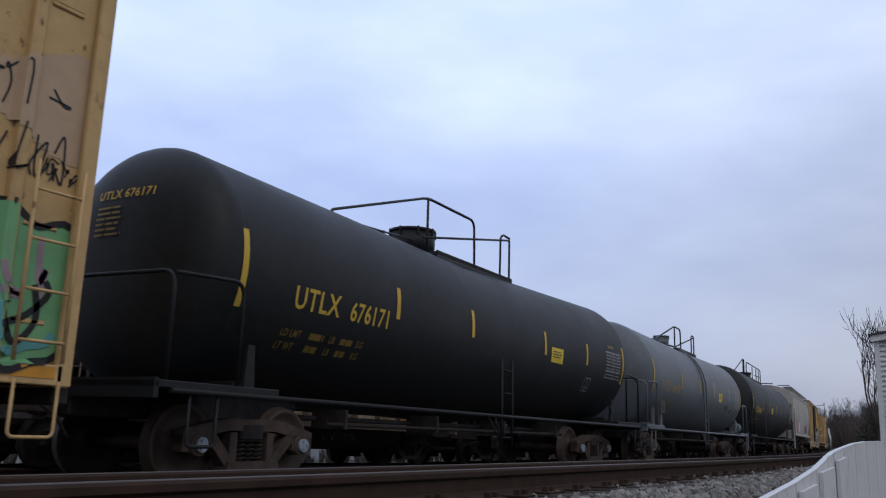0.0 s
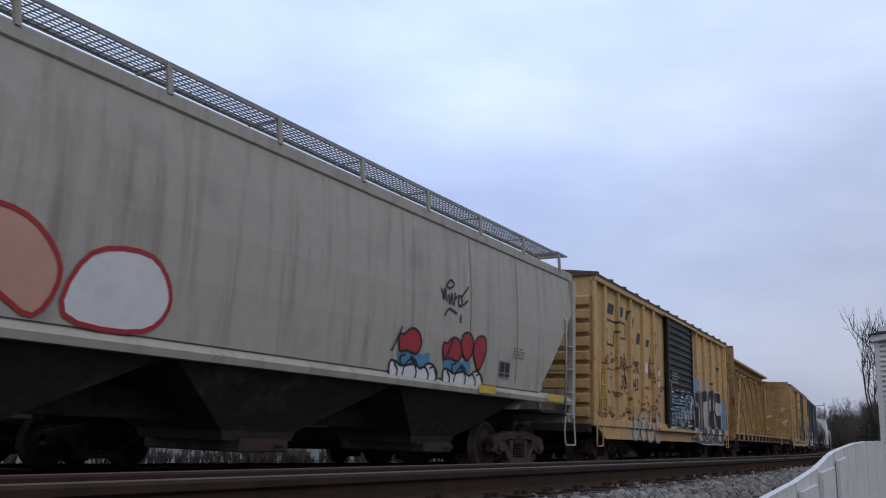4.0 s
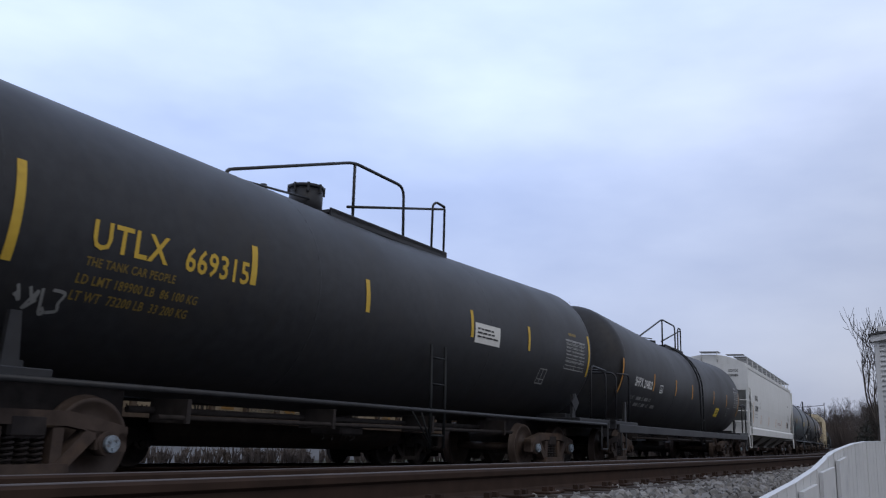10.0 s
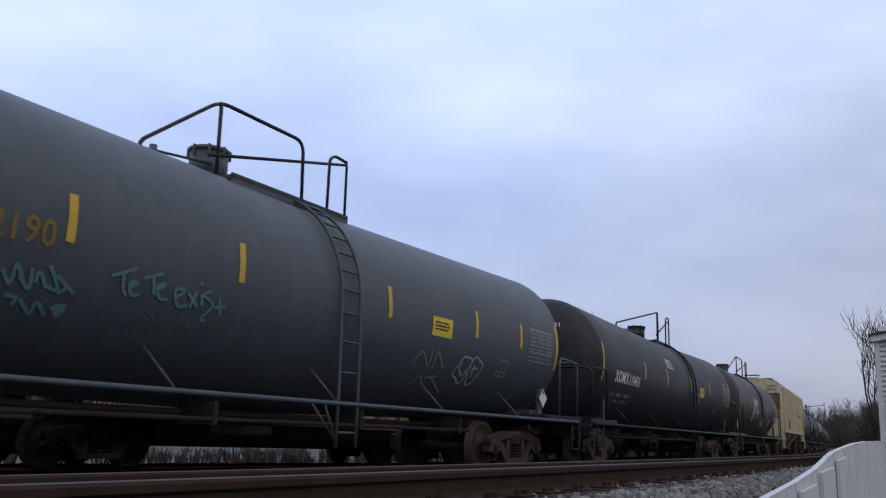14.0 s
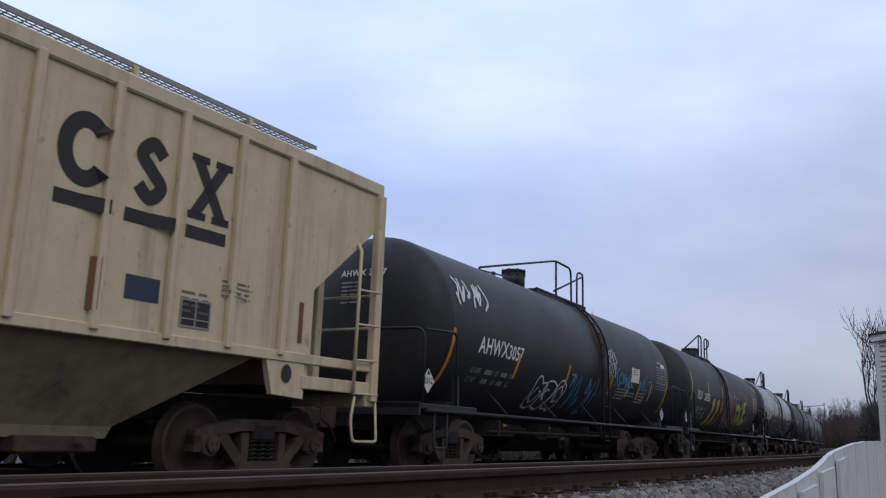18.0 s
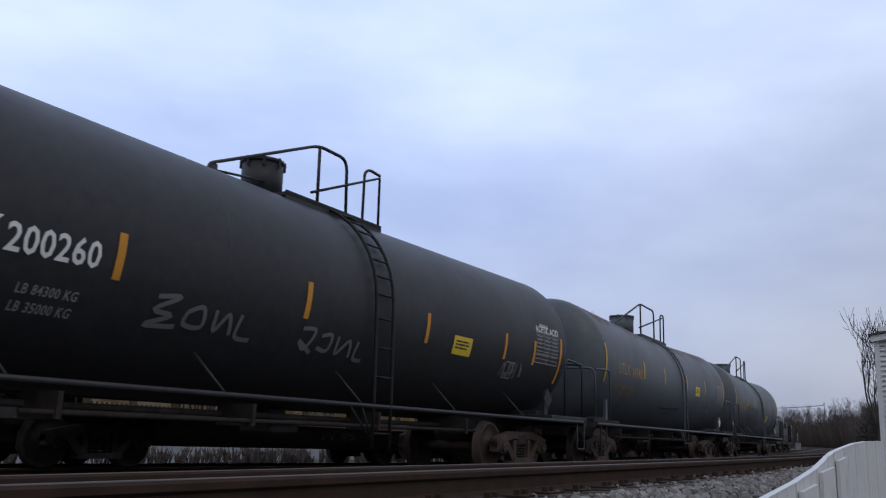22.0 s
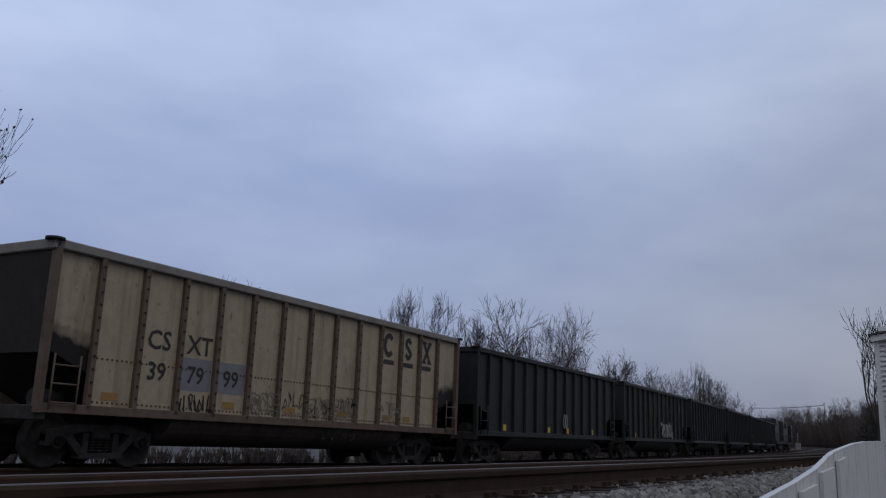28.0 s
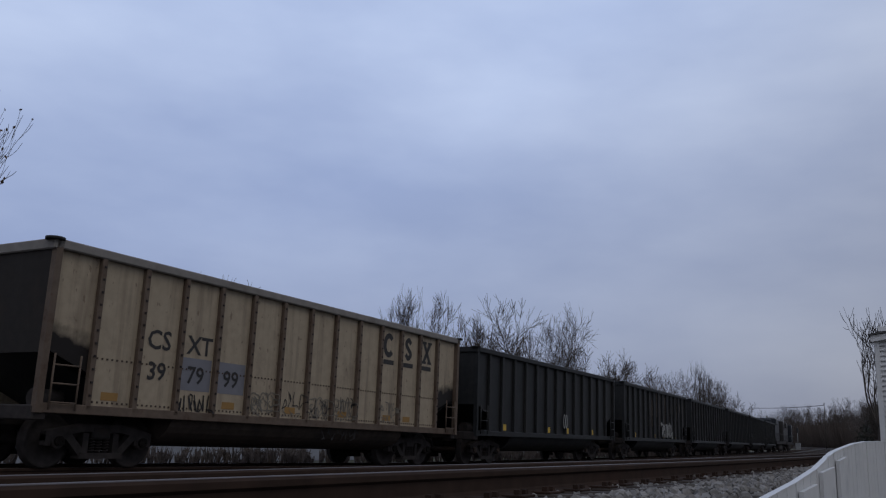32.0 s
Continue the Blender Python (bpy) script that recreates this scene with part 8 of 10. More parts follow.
def teal_tags(root, wrap, hb):
    faded = paint("spray_faded_teal", (0.10, 0.215, 0.205))
    strokes(root, [[(-3.53, 2.05), (-3.26, 2.17)], [(-3.40, 2.11), (-3.36, 1.95), (-3.30, 1.90)], [(-3.30, 1.96), (-3.22, 2.03), (-3.30, 2.02), (-3.25, 1.91), (-3.15, 1.93)], [(-3.15, 2.09), (-2.92, 2.18)], [(-3.04, 2.13), (-2.98, 1.95)], [(-2.96, 2.00), (-2.87, 2.07), (-2.96, 2.04), (-2.90, 1.93), (-2.78, 1.93)], [(-2.70, 1.96), (-2.59, 2.05), (-2.72, 2.04), (-2.64, 1.89), (-2.51, 1.91)], [(-2.55, 2.04), (-2.37, 1.91)], [(-2.43, 2.07), (-2.48, 1.89)], [(-2.36, 2.05), (-2.31, 1.93)], [(-2.41, 2.17), (-2.37, 2.15)], [(-2.22, 2.10), (-2.33, 2.05), (-2.16, 1.96), (-2.27, 1.80), (-2.19, 1.79)], [(-2.09, 2.05), (-2.02, 1.87)], [(-2.13, 1.94), (-1.97, 1.97)]], faded, wrap, 0.036, "faded teal tags")
    strokes(root, [[(-3.14, 1.72), (-3.06, 1.68), (-3.06, 1.75)], [(-3.02, 1.74), (-2.93, 1.70)], [(-2.92, 1.76), (-2.79, 1.66), (-2.80, 1.77)], [(-2.62, 1.73), (-2.55, 1.66)], [(-2.51, 1.73), (-2.44, 1.65), (-2.38, 1.73)], [(-2.44, 1.73), (-2.33, 1.65)], [(0.67, 1.89), (0.97, 2.00), (0.91, 1.73)], [(0.99, 1.82), (1.13, 1.96), (1.19, 1.73), (1.32, 1.82)], [(1.19, 1.94), (1.51, 1.76), (1.52, 1.98)], [(1.64, 1.85), (1.69, 1.94)]], paint("spray_thin_green", (0.07, 0.13, 0.125)), wrap, 0.022)
    strokes(root, [[(-4.62, 1.93), (-4.51, 1.82), (-4.50, 1.99), (-4.39, 1.84)], [(-4.45, 1.90), (-4.32, 1.80), (-4.35, 1.98)], [(-4.28, 1.86), (-4.27, 1.96), (-4.16, 1.83)], [(-4.19, 2.03), (-4.04, 1.83), (-4.21, 1.87)], [(-4.09, 1.96), (-3.97, 1.87), (-4.03, 1.80)], [(-3.95, 1.88), (-3.87, 1.82)], [(-4.51, 1.72), (-4.40, 1.71), (-4.42, 1.64)], [(-4.36, 1.71), (-4.21, 1.60), (-4.19, 1.70), (-4.06, 1.60)]], faded, wrap, 0.036)
    blob(root, [(-4.03, 1.67), (-4.00, 1.71), (-3.95, 1.71), (-3.92, 1.75), (-3.86, 1.72), (-3.89, 1.65), (-3.93, 1.60)], faded, None, wrap)
    strokes(root, [[(2.13, 1.70), (2.31, 1.89), (2.60, 1.68), (2.56, 1.94)], [(2.76, 1.64), (2.74, 1.93), (3.06, 1.69)], [(2.38, 1.40), (2.54, 1.53), (2.78, 1.40)], [(2.68, 1.51), (3.02, 1.57)], [(2.85, 1.54), (3.43, 1.33)]], P["dimwhite"], wrap, 0.025)
    bubble_letters(root, 3.5, 1.55, 0.8, 0.4, 2, 113, None, P["silver"], wrap, None, 0.03)


tank_car(212.3, 227.1, "grey_tank", "UTLX", "642190", "dimyellow", rear=-0.15, dip=0.12, zc=2.41, zr=4.72, text_z=2.2, lad=0, label="blue-grey tank car with teal tags and worn yellow lettering", extra=teal_tags, dome=-1.05, rail_x=(-2.63, 1.22), pk=-1.5, rr=0.17, stripes=(-7.37, -4.1, -1.85, 1.2, 3.85, 5.6, 7.28))
tank_car(230.15, 245.75, "black_tank", "XOMX", "110431", "white", "yellow", dip=0.10, zc=2.41, label="black tank car with white lettering and pale yellow stripes", text_z=2.05, dome=0.3,
         extra=lambda root, wrap, hb: (decal(root, "small_print", bars(0.9, 0.3, 4, 121), M["white"], -1.6, 2.75, wrap), decal(root, "small_print", bars(0.8, 0.4, 5, 122), P["dimwhite"], 2.0, 1.8, wrap)))


def sooty(root, wrap, hb):
    scribble(root, -2.6, 1.8, 1.9, 1.0, 6, 131, P["white"], wrap, 0.07, "smeared white tag")
    bubble_letters(root, 2.1, 1.95, 0.7, 0.6, 2, 132, None, P["dimwhite"], wrap, None, 0.04)
    decal(root, "small_print", bars(1.0, 0.36, 4, 133), M["white"], 1.2, 1.55, wrap)
    decal(root, "small_print", bars(0.8, 0.3, 3, 134), M["white"], 3.4, 1.6, wrap)
    decal(root, "small_print", bars(0.55, 0.24, 3, 135, 0.7, 0.02), M["white"], 5.37, 1.89, wrap)
    part("reflector", Geo().box(6.68, -1.64, 1.07, 6.76, -1.60, 1.15, 0.006), P["green"], root, "small bright green reflector")
    decal(root, "stain", grid_fill(lambda x, z: abs(x - 0.9) < 0.5 + 0.15 * math.sin(z * 7), -0.2, 1.3, 2.0, 3.7, 0.06), P["rustmark"], 0, 0, wrap, "", 0.003)


tank_car(248.6, 261.75, "brown_tank", "", "", "white", "orange", rear=-0.49, lad=-0.28, label="sooty brown-black tank car with smeared white tag", extra=sooty, un="2312", note=False)


DEEPBLUE = paint("dark_blue_stencil", (0.035, 0.045, 0.085))


def tan_hopper(root, wrap, hl):
    [decal(root, "lettering", letters(q, 0.27, 1.0, 0.85), M["dark"], xx, zz, wrap) for q, xx, zz in (("CS", -5.96, 2.72), ("XT", -5.16, 2.72), ("25", -5.96, 2.28), ("97", -5.20, 2.28), ("73", -4.36, 2.28))]
    side_emblem(root, 3.36, 2.82, M["dark"], wrap, 0.78, 0.71)
    decal(root, "data_panel", panel(0.42, 0.24, 2, 1), DEEPBLUE, 4.24, 1.85, wrap)
    decal(root, "data_panel", frame_of(0.3, 0.34, 0.02), P["ghost"], -3.62, 2.42, wrap)
    for x in (-6.70, -3.9, -1.2, 1.4, 3.82, 6.80):
        decal(root, "reflective_stripe", panel(0.08, 0.50, 1, 2), P["rustmark"], x, 1.68, wrap)
    decal(root, "small_print", bars(0.7, 0.2, 3, 141, 0.35), P["ghost"], -6.3, 1.75, wrap)
    decal(root, "small_print", bars(0.4, 0.26, 4, 142, 0.4), P["ghost"], 4.95, 1.78, wrap)
    for s in (-1, 1):
        decal(root, "jacking_hole", ([(0.09 * math.cos(a), 0, 0.11 * math.sin(a)) for a in np.linspace(0, 6.28, 17)[:-1]], [tuple(range(16))]), M["dark"], s * (hl - 1.78), 1.3, flat_at(-1.545))
    ob = decal(root, "lettering", letters("CSXT", 0.118), M["dark"], 0, 0, flat_at(0))
    ob.matrix_basis = pose(-hl - 0.016, -0.84, 3.90, 0, 0, -90)
    ob = decal(root, "lettering", letters("259773", 0.118), M["dark"], 0, 0, flat_at(0))
    ob.matrix_basis = pose(-hl - 0.016, -0.80, 3.71, 0, 0, -90)


covered_hopper(263.7, 280.5, "tan_car", "tan ribbed covered hopper with dark emblem", top=4.06, ribs=[-6.91, -6.19, -5.48] + [-4.64 + 0.855 * k for k in range(14)], bays=3, smooth=False, extra=tan_hopper, cut=(1.30, 3.45, 2.37), walk_h=0.36)


DULLRUST = paint("dull_rust_film", (0.034, 0.020, 0.016), 0.7)


def tags_a(root, wrap, hb):
    scribble(root, -hb + 0.2, 2.75, 1.2, 0.5, 6, 151, P["white"], wrap, 0.05, "many white, blue and brown tags")
    bubble_letters(root, -2.8, 1.2, 1.6, 0.6, 3, 152, None, P["white"], wrap, None, 0.035)
    scribble(root, -1.2, 1.25, 2.0, 0.8, 7, 153, P["blue"], wrap, 0.045)
    strokes(root, [[(1.07, 2.59), (1.20, 2.75), (1.19, 2.55), (1.13, 2.48)], [(1.25, 2.55), (1.30, 2.73), (1.42, 2.78), (1.33, 2.55)], [(1.38, 2.69), (1.44, 2.53), (1.52, 2.63), (1.50, 2.72)], [(1.56, 2.75), (1.62, 2.58), (1.74, 2.51), (1.60, 2.46)], [(1.21, 2.52), (1.19, 2.33), (1.29, 2.08)], [(1.15, 2.38), (1.21, 2.25)], [(1.29, 2.52), (1.34, 2.34), (1.35, 2.16)], [(1.37, 2.42), (1.53, 2.48), (1.46, 2.22)], [(1.58, 2.45), (1.65, 2.13), (1.66, 2.43)]], P["white"], wrap, 0.026)
    sky = paint("spray_sky_blue", (0.07, 0.24, 0.36))
    strokes(root, [[(1.94, 2.35), (1.83, 2.33), (1.80, 2.19), (1.91, 2.02), (2.08, 1.97), (2.16, 2.06)], [(2.19, 2.30), (2.00, 2.19), (2.07, 2.05), (2.25, 2.04), (2.27, 2.20), (2.12, 2.29)], [(2.28, 2.24), (2.41, 2.07), (2.47, 2.20), (2.39, 2.24), (2.38, 2.02)], [(2.55, 2.19), (2.56, 2.01), (2.72, 2.09), (2.57, 2.13), (2.76, 2.22)], [(2.82, 2.30), (2.77, 2.04), (2.54, 1.95)], [(2.83, 2.17), (3.11, 2.03), (2.86, 1.95), (2.98, 1.87)], [(2.98, 2.07), (3.24, 1.98)], [(1.71, 1.95), (1.81, 1.99)]], sky, wrap, 0.045)
    strokes(root, [[(3.65, 2.22), (3.82, 1.95), (3.83, 2.16), (3.97, 1.97), (3.96, 2.24)], [(4.00, 2.25), (4.12, 1.99)], [(4.04, 2.14), (4.16, 2.18), (4.15, 2.29), (4.23, 2.01)], [(4.26, 2.36), (4.29, 2.30)], [(4.33, 2.21), (4.49, 1.92)], [(4.48, 2.21), (4.77, 2.24)], [(4.61, 2.21), (4.68, 1.92)], [(4.98, 2.18), (4.98, 1.98), (4.80, 1.95)]], sky, wrap, 0.042)
    for x, z, w, h, n in ((2.0, 1.62, 0.85, 0.30, 4), (2.75, 1.72, 0.9, 0.14, 2), (3.75, 1.60, 0.8, 0.30, 4)):
        decal(root, "small_print", bars(w, h, n, 157 + n, 0.45, 0.015), P["dimwhite"], x, z, wrap)
    decal(root, "paper_notice", panel(0.68, 0.37, 1, 3), PAPER, 2.95, 2.12, wrap)
    decal(root, "small_print", bars(0.5, 0.2, 4, 159, 0.4, 0.02), P["ghost"], 3.06, 2.29, wrap, "", 0.010)
    decal(root, "paper_notice", panel(0.36, 0.12, 1, 2), PAPER, 5.75, 2.68, wrap)
    decal(root, "stain", grid_fill(lambda x, z: abs(x - 0.6) < 0.3 + 0.12 * math.sin(z * 7), 0.1, 1.3, 1.2, 3.7, 0.05), DULLRUST, 0, 0, wrap, "", 0.003)


tank_car(283.03, 296.38, "black_tank", "AHWX", "3057", "white", "orange", rear=-0.36, lad=0.45, label="black tank car covered in white and blue tags", extra=tags_a, stripe_z=1.9, text_z=2.05, un="2312", note=False, dome=-1.1, rail_x=(-3.88, 1.85), pk=0.0, rr=1.0, panels=True, stripes=(-6.62, -4.0, -1.4, 1.45, 2.8, 3.7, 4.78, 6.28))


def tags_b(root, wrap, hb):
    crimson, tan, sun = paint("spray_crimson", (0.115, 0.028, 0.032)), paint("spray_tan", (0.22, 0.145, 0.065)), paint("spray_yellow", (0.36, 0.33, 0.10))
    pale = P["stencil"]
    blocky(root, [(-0.55, 2.42), (-0.29, 2.72), (-0.23, 2.56), (0.09, 2.43), (0.34, 2.30), (0.37, 2.02), (-0.13, 1.84), (0.26, 1.76), (0.38, 1.91), (0.59, 1.51), (0.35, 1.38), (-0.01, 1.54), (-0.36, 1.66), (-0.59, 1.73), (-0.62, 1.86), (-0.45, 1.96)], crimson, pale, wrap, 0.035, "crimson, tan and yellow sprayed block forms")
    blocky(root, [(-0.35, 2.03), (-0.26, 2.20), (-0.06, 2.13)], P["black"], pale, wrap, 0.02, lift=0.014)
    blob(root, [(0.52, 2.10), (0.69, 2.09), (0.88, 1.76), (0.96, 1.42), (0.70, 1.44), (0.46, 1.86)], P["black"], pale, wrap, 0.025, lift=0.009)
    strokes(root, [[(-0.91, 1.68), (-0.82, 1.56), (-0.67, 1.59), (-0.23, 1.59), (0.15, 1.38), (0.36, 1.31), (0.62, 1.47)], [(-0.60, 2.37), (-0.60, 2.49), (-0.47, 2.62), (-0.25, 2.73), (0.08, 2.56), (0.48, 2.39)], [(-0.51, 2.32), (-0.38, 2.06), (-0.64, 1.91)], [(0.49, 1.94), (0.59, 1.75)], [(0.55, 1.97), (0.64, 1.77), (0.67, 1.89), (0.73, 1.76)], [(0.75, 1.90), (0.84, 1.72)], [(0.60, 1.69), (0.72, 1.51)], [(0.67, 1.70), (0.76, 1.69), (0.84, 1.56), (0.76, 1.55)], [(0.83, 1.68), (0.92, 1.51)]], pale, wrap, 0.022)
    blob(root, [(0.82, 2.46), (1.28, 2.50), (1.50, 2.30), (1.52, 2.05), (1.38, 1.85), (1.46, 1.61), (1.52, 1.45), (1.30, 1.40), (1.18, 1.45), (1.14, 1.70), (1.0, 1.42), (0.86, 1.44), (0.84, 1.95), (0.76, 2.23)], crimson, pale, wrap, 0.035)
    blob(root, [(1.10, 2.12), (1.29, 2.14), (1.38, 2.03), (1.28, 1.93), (1.10, 1.95)], P["black"], None, wrap, lift=0.014)
    blocky(root, [(1.60, 2.27), (2.14, 2.29), (2.43, 2.22), (2.44, 2.0), (2.05, 1.97), (1.98, 1.86), (2.39, 1.88), (2.60, 1.66), (2.55, 1.45), (2.10, 1.42), (1.62, 1.52), (1.70, 1.90)], tan, P["black"], wrap, 0.04)
    blocky(root, [(1.62, 2.29), (1.7, 2.46), (2.2, 2.42), (2.50, 2.30)], P["black"], pale, wrap, 0.022, lift=0.004)
    blocky(root, [(1.62, 2.19), (2.42, 2.24), (2.46, 2.02), (1.67, 1.98)], sun, None, wrap, lift=0.008)
    blocky(root, [(2.15, 2.48), (2.87, 2.49), (2.89, 2.14), (2.45, 2.14), (2.41, 2.24), (2.18, 2.24)], P["black"], None, wrap, lift=0.016)
    blob(root, [(2.46, 2.25), (2.84, 2.38), (3.18, 2.20), (3.02, 2.02), (2.82, 2.10), (2.78, 1.92), (3.12, 1.72), (3.32, 1.40), (2.93, 1.34), (2.58, 1.54), (2.52, 1.79), (2.40, 1.97)], sun, P["black"], wrap, 0.045, lift=0.009)
    blocky(root, [(2.48, 1.58), (2.95, 1.36), (3.30, 1.38), (3.16, 1.62), (2.85, 1.52)], tan, None, wrap, lift=0.0115)
    blocky(root, [(3.22, 2.37), (3.89, 2.48), (3.98, 2.34), (3.64, 2.20), (3.66, 2.10), (3.97, 2.09), (3.94, 1.94), (3.70, 1.90), (3.72, 1.76), (4.35, 1.74), (4.52, 1.50), (3.89, 1.38), (3.42, 1.45)], sun, P["black"], wrap, 0.045, lift=0.012)
    edge = [(-0.7, 1.75), (-0.3, 1.52), (0.3, 1.33), (0.85, 1.32), (1.5, 1.34), (2.1, 1.36), (2.9, 1.27), (3.4, 1.32), (4.0, 1.30), (4.66, 1.44), (4.6, 1.7), (4.15, 1.86)]
    strokes(root, [edge], pale, wrap, 0.025)
    strokes(root, [[(0.30, 2.62), (0.55, 2.3), (0.5, 2.0), (0.62, 1.6)], [(1.45, 2.48), (1.62, 2.36), (1.6, 2.1)], [(3.9, 2.56), (4.1, 2.45), (4.06, 2.2)]], pale, wrap, 0.022)
    strokes(root, [[(-0.24, 3.46), (-0.14, 3.2), (-0.06, 3.1)], [(-0.1, 3.36), (0.08, 3.2)], [(0.16, 3.34), (0.26, 3.22), (0.2, 3.08), (0.34, 2.95)], [(-0.55, 3.3), (-0.4, 3.1), (-0.48, 2.9), (-0.3, 2.8)], [(-1.0, 3.0), (-0.8, 2.9), (-0.9, 2.6)]], P["dimwhite"], wrap, 0.03)
    for k, m in ((0, sun), (1, sun), (2, tan)):
        blob(root, [(-3.4 + 0.8 * k, 2.15), (-2.95 + 0.8 * k, 2.25), (-2.78 + 0.8 * k, 1.85), (-2.95 + 0.8 * k, 1.7), (-2.72 + 0.8 * k, 1.4), (-3.3 + 0.8 * k, 1.3), (-3.2 + 0.8 * k, 1.75)], m, P["black"], wrap, 0.05)
    scribble(root, 4.25, 1.34, 1.4, 0.5, 8, 166, P["dimwhite"], wrap, 0.025)
    scribble(root, -hb + 0.9, 1.2, 2.2, 0.7, 8, 164, P["dimwhite"], wrap, 0.05)


tank_car(299.33, 313.5, "black_tank", "TILX", "262353", "white", "yellow", rear=-0.22, man=0.32, dome=0.1, rail_x=(-4.2, 0.7), plat=-2.2, style="rear", stripes=(-6.95, -4.3, -1.6, 1.02, 3.78, 6.0, 7.0), lad=-1.2, label="black tank car with yellow and red spray-painted forms", extra=tags_b, text_z=2.1, un="2312")
tank_car(316.56, 330.6, "gloss_tank", "GATX", "68715", "white", "yellow", lad=0.4, label="clean glossy black tank car with bright yellow stripes", stripe_z=2.0, text_z=1.95, text_h=0.30, un="", note=False, dome=-0.15, rail_x=(-2.0, 1.6), pk=0.0, rr=0.7, stripes=(-6.99, -4.6, -2.27, -0.42, 2.0, 4.4, 6.95),
         extra=lambda root, wrap, hb: (decal(root, "lettering", letters("FRA AIP", 0.11), M["white"], hb - 1.85, 1.90, wrap), decal(root, "lettering", letters("ACETIC ACID", 0.10), M["white"], hb - 1.7, 1.66, wrap), decal(root, "small_print", bars(0.55, 0.38, 7, 171, 0.42, 0.015), P["dimwhite"], -1.95, 1.58, wrap), decal(root, "small_print", bars(0.8, 0.10, 2, 172, 0.5, 0.015), P["dimwhite"], 2.1, 1.80, wrap)))
GREYTAG = paint("faded_grey_tag", (0.15, 0.15, 0.15))
tank_car(333.56, 347.76, "black_tank", "TILX", "200260", "white", "orange", words=((("LD LMT", 0.0), (0.40, 0.60), ("LB 84300 KG", 1.12)), (("LT WT", 0.0), (0.36, 0.62), ("LB 35000 KG", 1.12))), dip=0.08, lad=0.25, label="dull black tank car with white lettering and grey tags", stripe_z=2.2, text_z=2.1, num_dx=1.88, note_x=2.62, label_z=1.94, man=0.30, dome_h=0.46, dome=-0.55, rail_x=(-2.1, 1.57), pk=-0.03, rr=0.67, stripes=(-7.07, -4.07, -1.17, 1.73, 4.45, 5.7, 6.98),
         extra=lambda root, wrap, hb: (strokes(root, [[(-3.45, 1.95), (-3.15, 1.98), (-3.45, 1.82), (-3.2, 1.78), (-3.5, 1.66), (-3.1, 1.68)], [(-3.0, 1.85), (-2.8, 1.92), (-2.75, 1.72), (-3.0, 1.72), (-3.0, 1.85)], [(-2.6, 1.92), (-2.55, 1.7), (-2.4, 1.9), (-2.3, 1.68)], [(-2.2, 1.92), (-2.2, 1.68), (-1.95, 1.66)]], GREYTAG, wrap, 0.05), strokes(root, [[(-1.1, 1.9), (-0.85, 1.9), (-0.95, 1.66), (-1.1, 1.75), (-0.8, 1.62)], [(-0.7, 1.85), (-0.5, 1.88), (-0.5, 1.68), (-0.72, 1.7)], [(-0.35, 1.88), (-0.3, 1.66), (-0.1, 1.85), (0.0, 1.64)], [(0.1, 1.86), (0.12, 1.64), (0.32, 1.62)]], GREYTAG, wrap, 0.05), scribble(root, 4.5, 1.72, 0.9, 0.3, 5, 183, GREYTAG, wrap, 0.04),
                                       decal(root, "lettering", letters("ACETIC ACID", 0.13), M["white"], hb - 1.3, 2.68, wrap)))
TOPRUST = paint("dull_rust_on_grey", (0.10, 0.072, 0.064), 0.7)
tank_car(350.77, 365.0, "grey_tank", "UTLX", "647403", "worn_yellow", dip=0.16, zc=2.42, brackets=False, lad=0.25, label="grey tank car with rust along the top and yellow lettering", text_z=2.26, man=0.36, dome_h=0.48, dome=-0.85, rail_x=(-3.2, 1.95), pk=-0.85, rr=0.7,
         extra=lambda root, wrap, hb: ([decal(root, "stain", grid_fill(lambda x, z: z > 3.60 + 0.09 * math.sin(2.3 * x) + 0.07 * math.sin(7.1 * x) + 0.06 * math.sin(19 * x) + 0.05 * math.sin(43 * x), -6.8, 3.4, 6.6, 3.82, 0.05), TOPRUST, 0, 0, wrap, "dull rust along the top", 0.003)], scribble(root, -3.2, 1.62, 1.5, 0.28, 4, 191, paint("spray_dull_tan", (0.13, 0.115, 0.09)), wrap, 0.03), part("heater_pipe", Geo().tube([(-1.86, -1.36, 1.60), (0.43, -1.36, 1.66)], 0.02, 5), M["under"], root)))


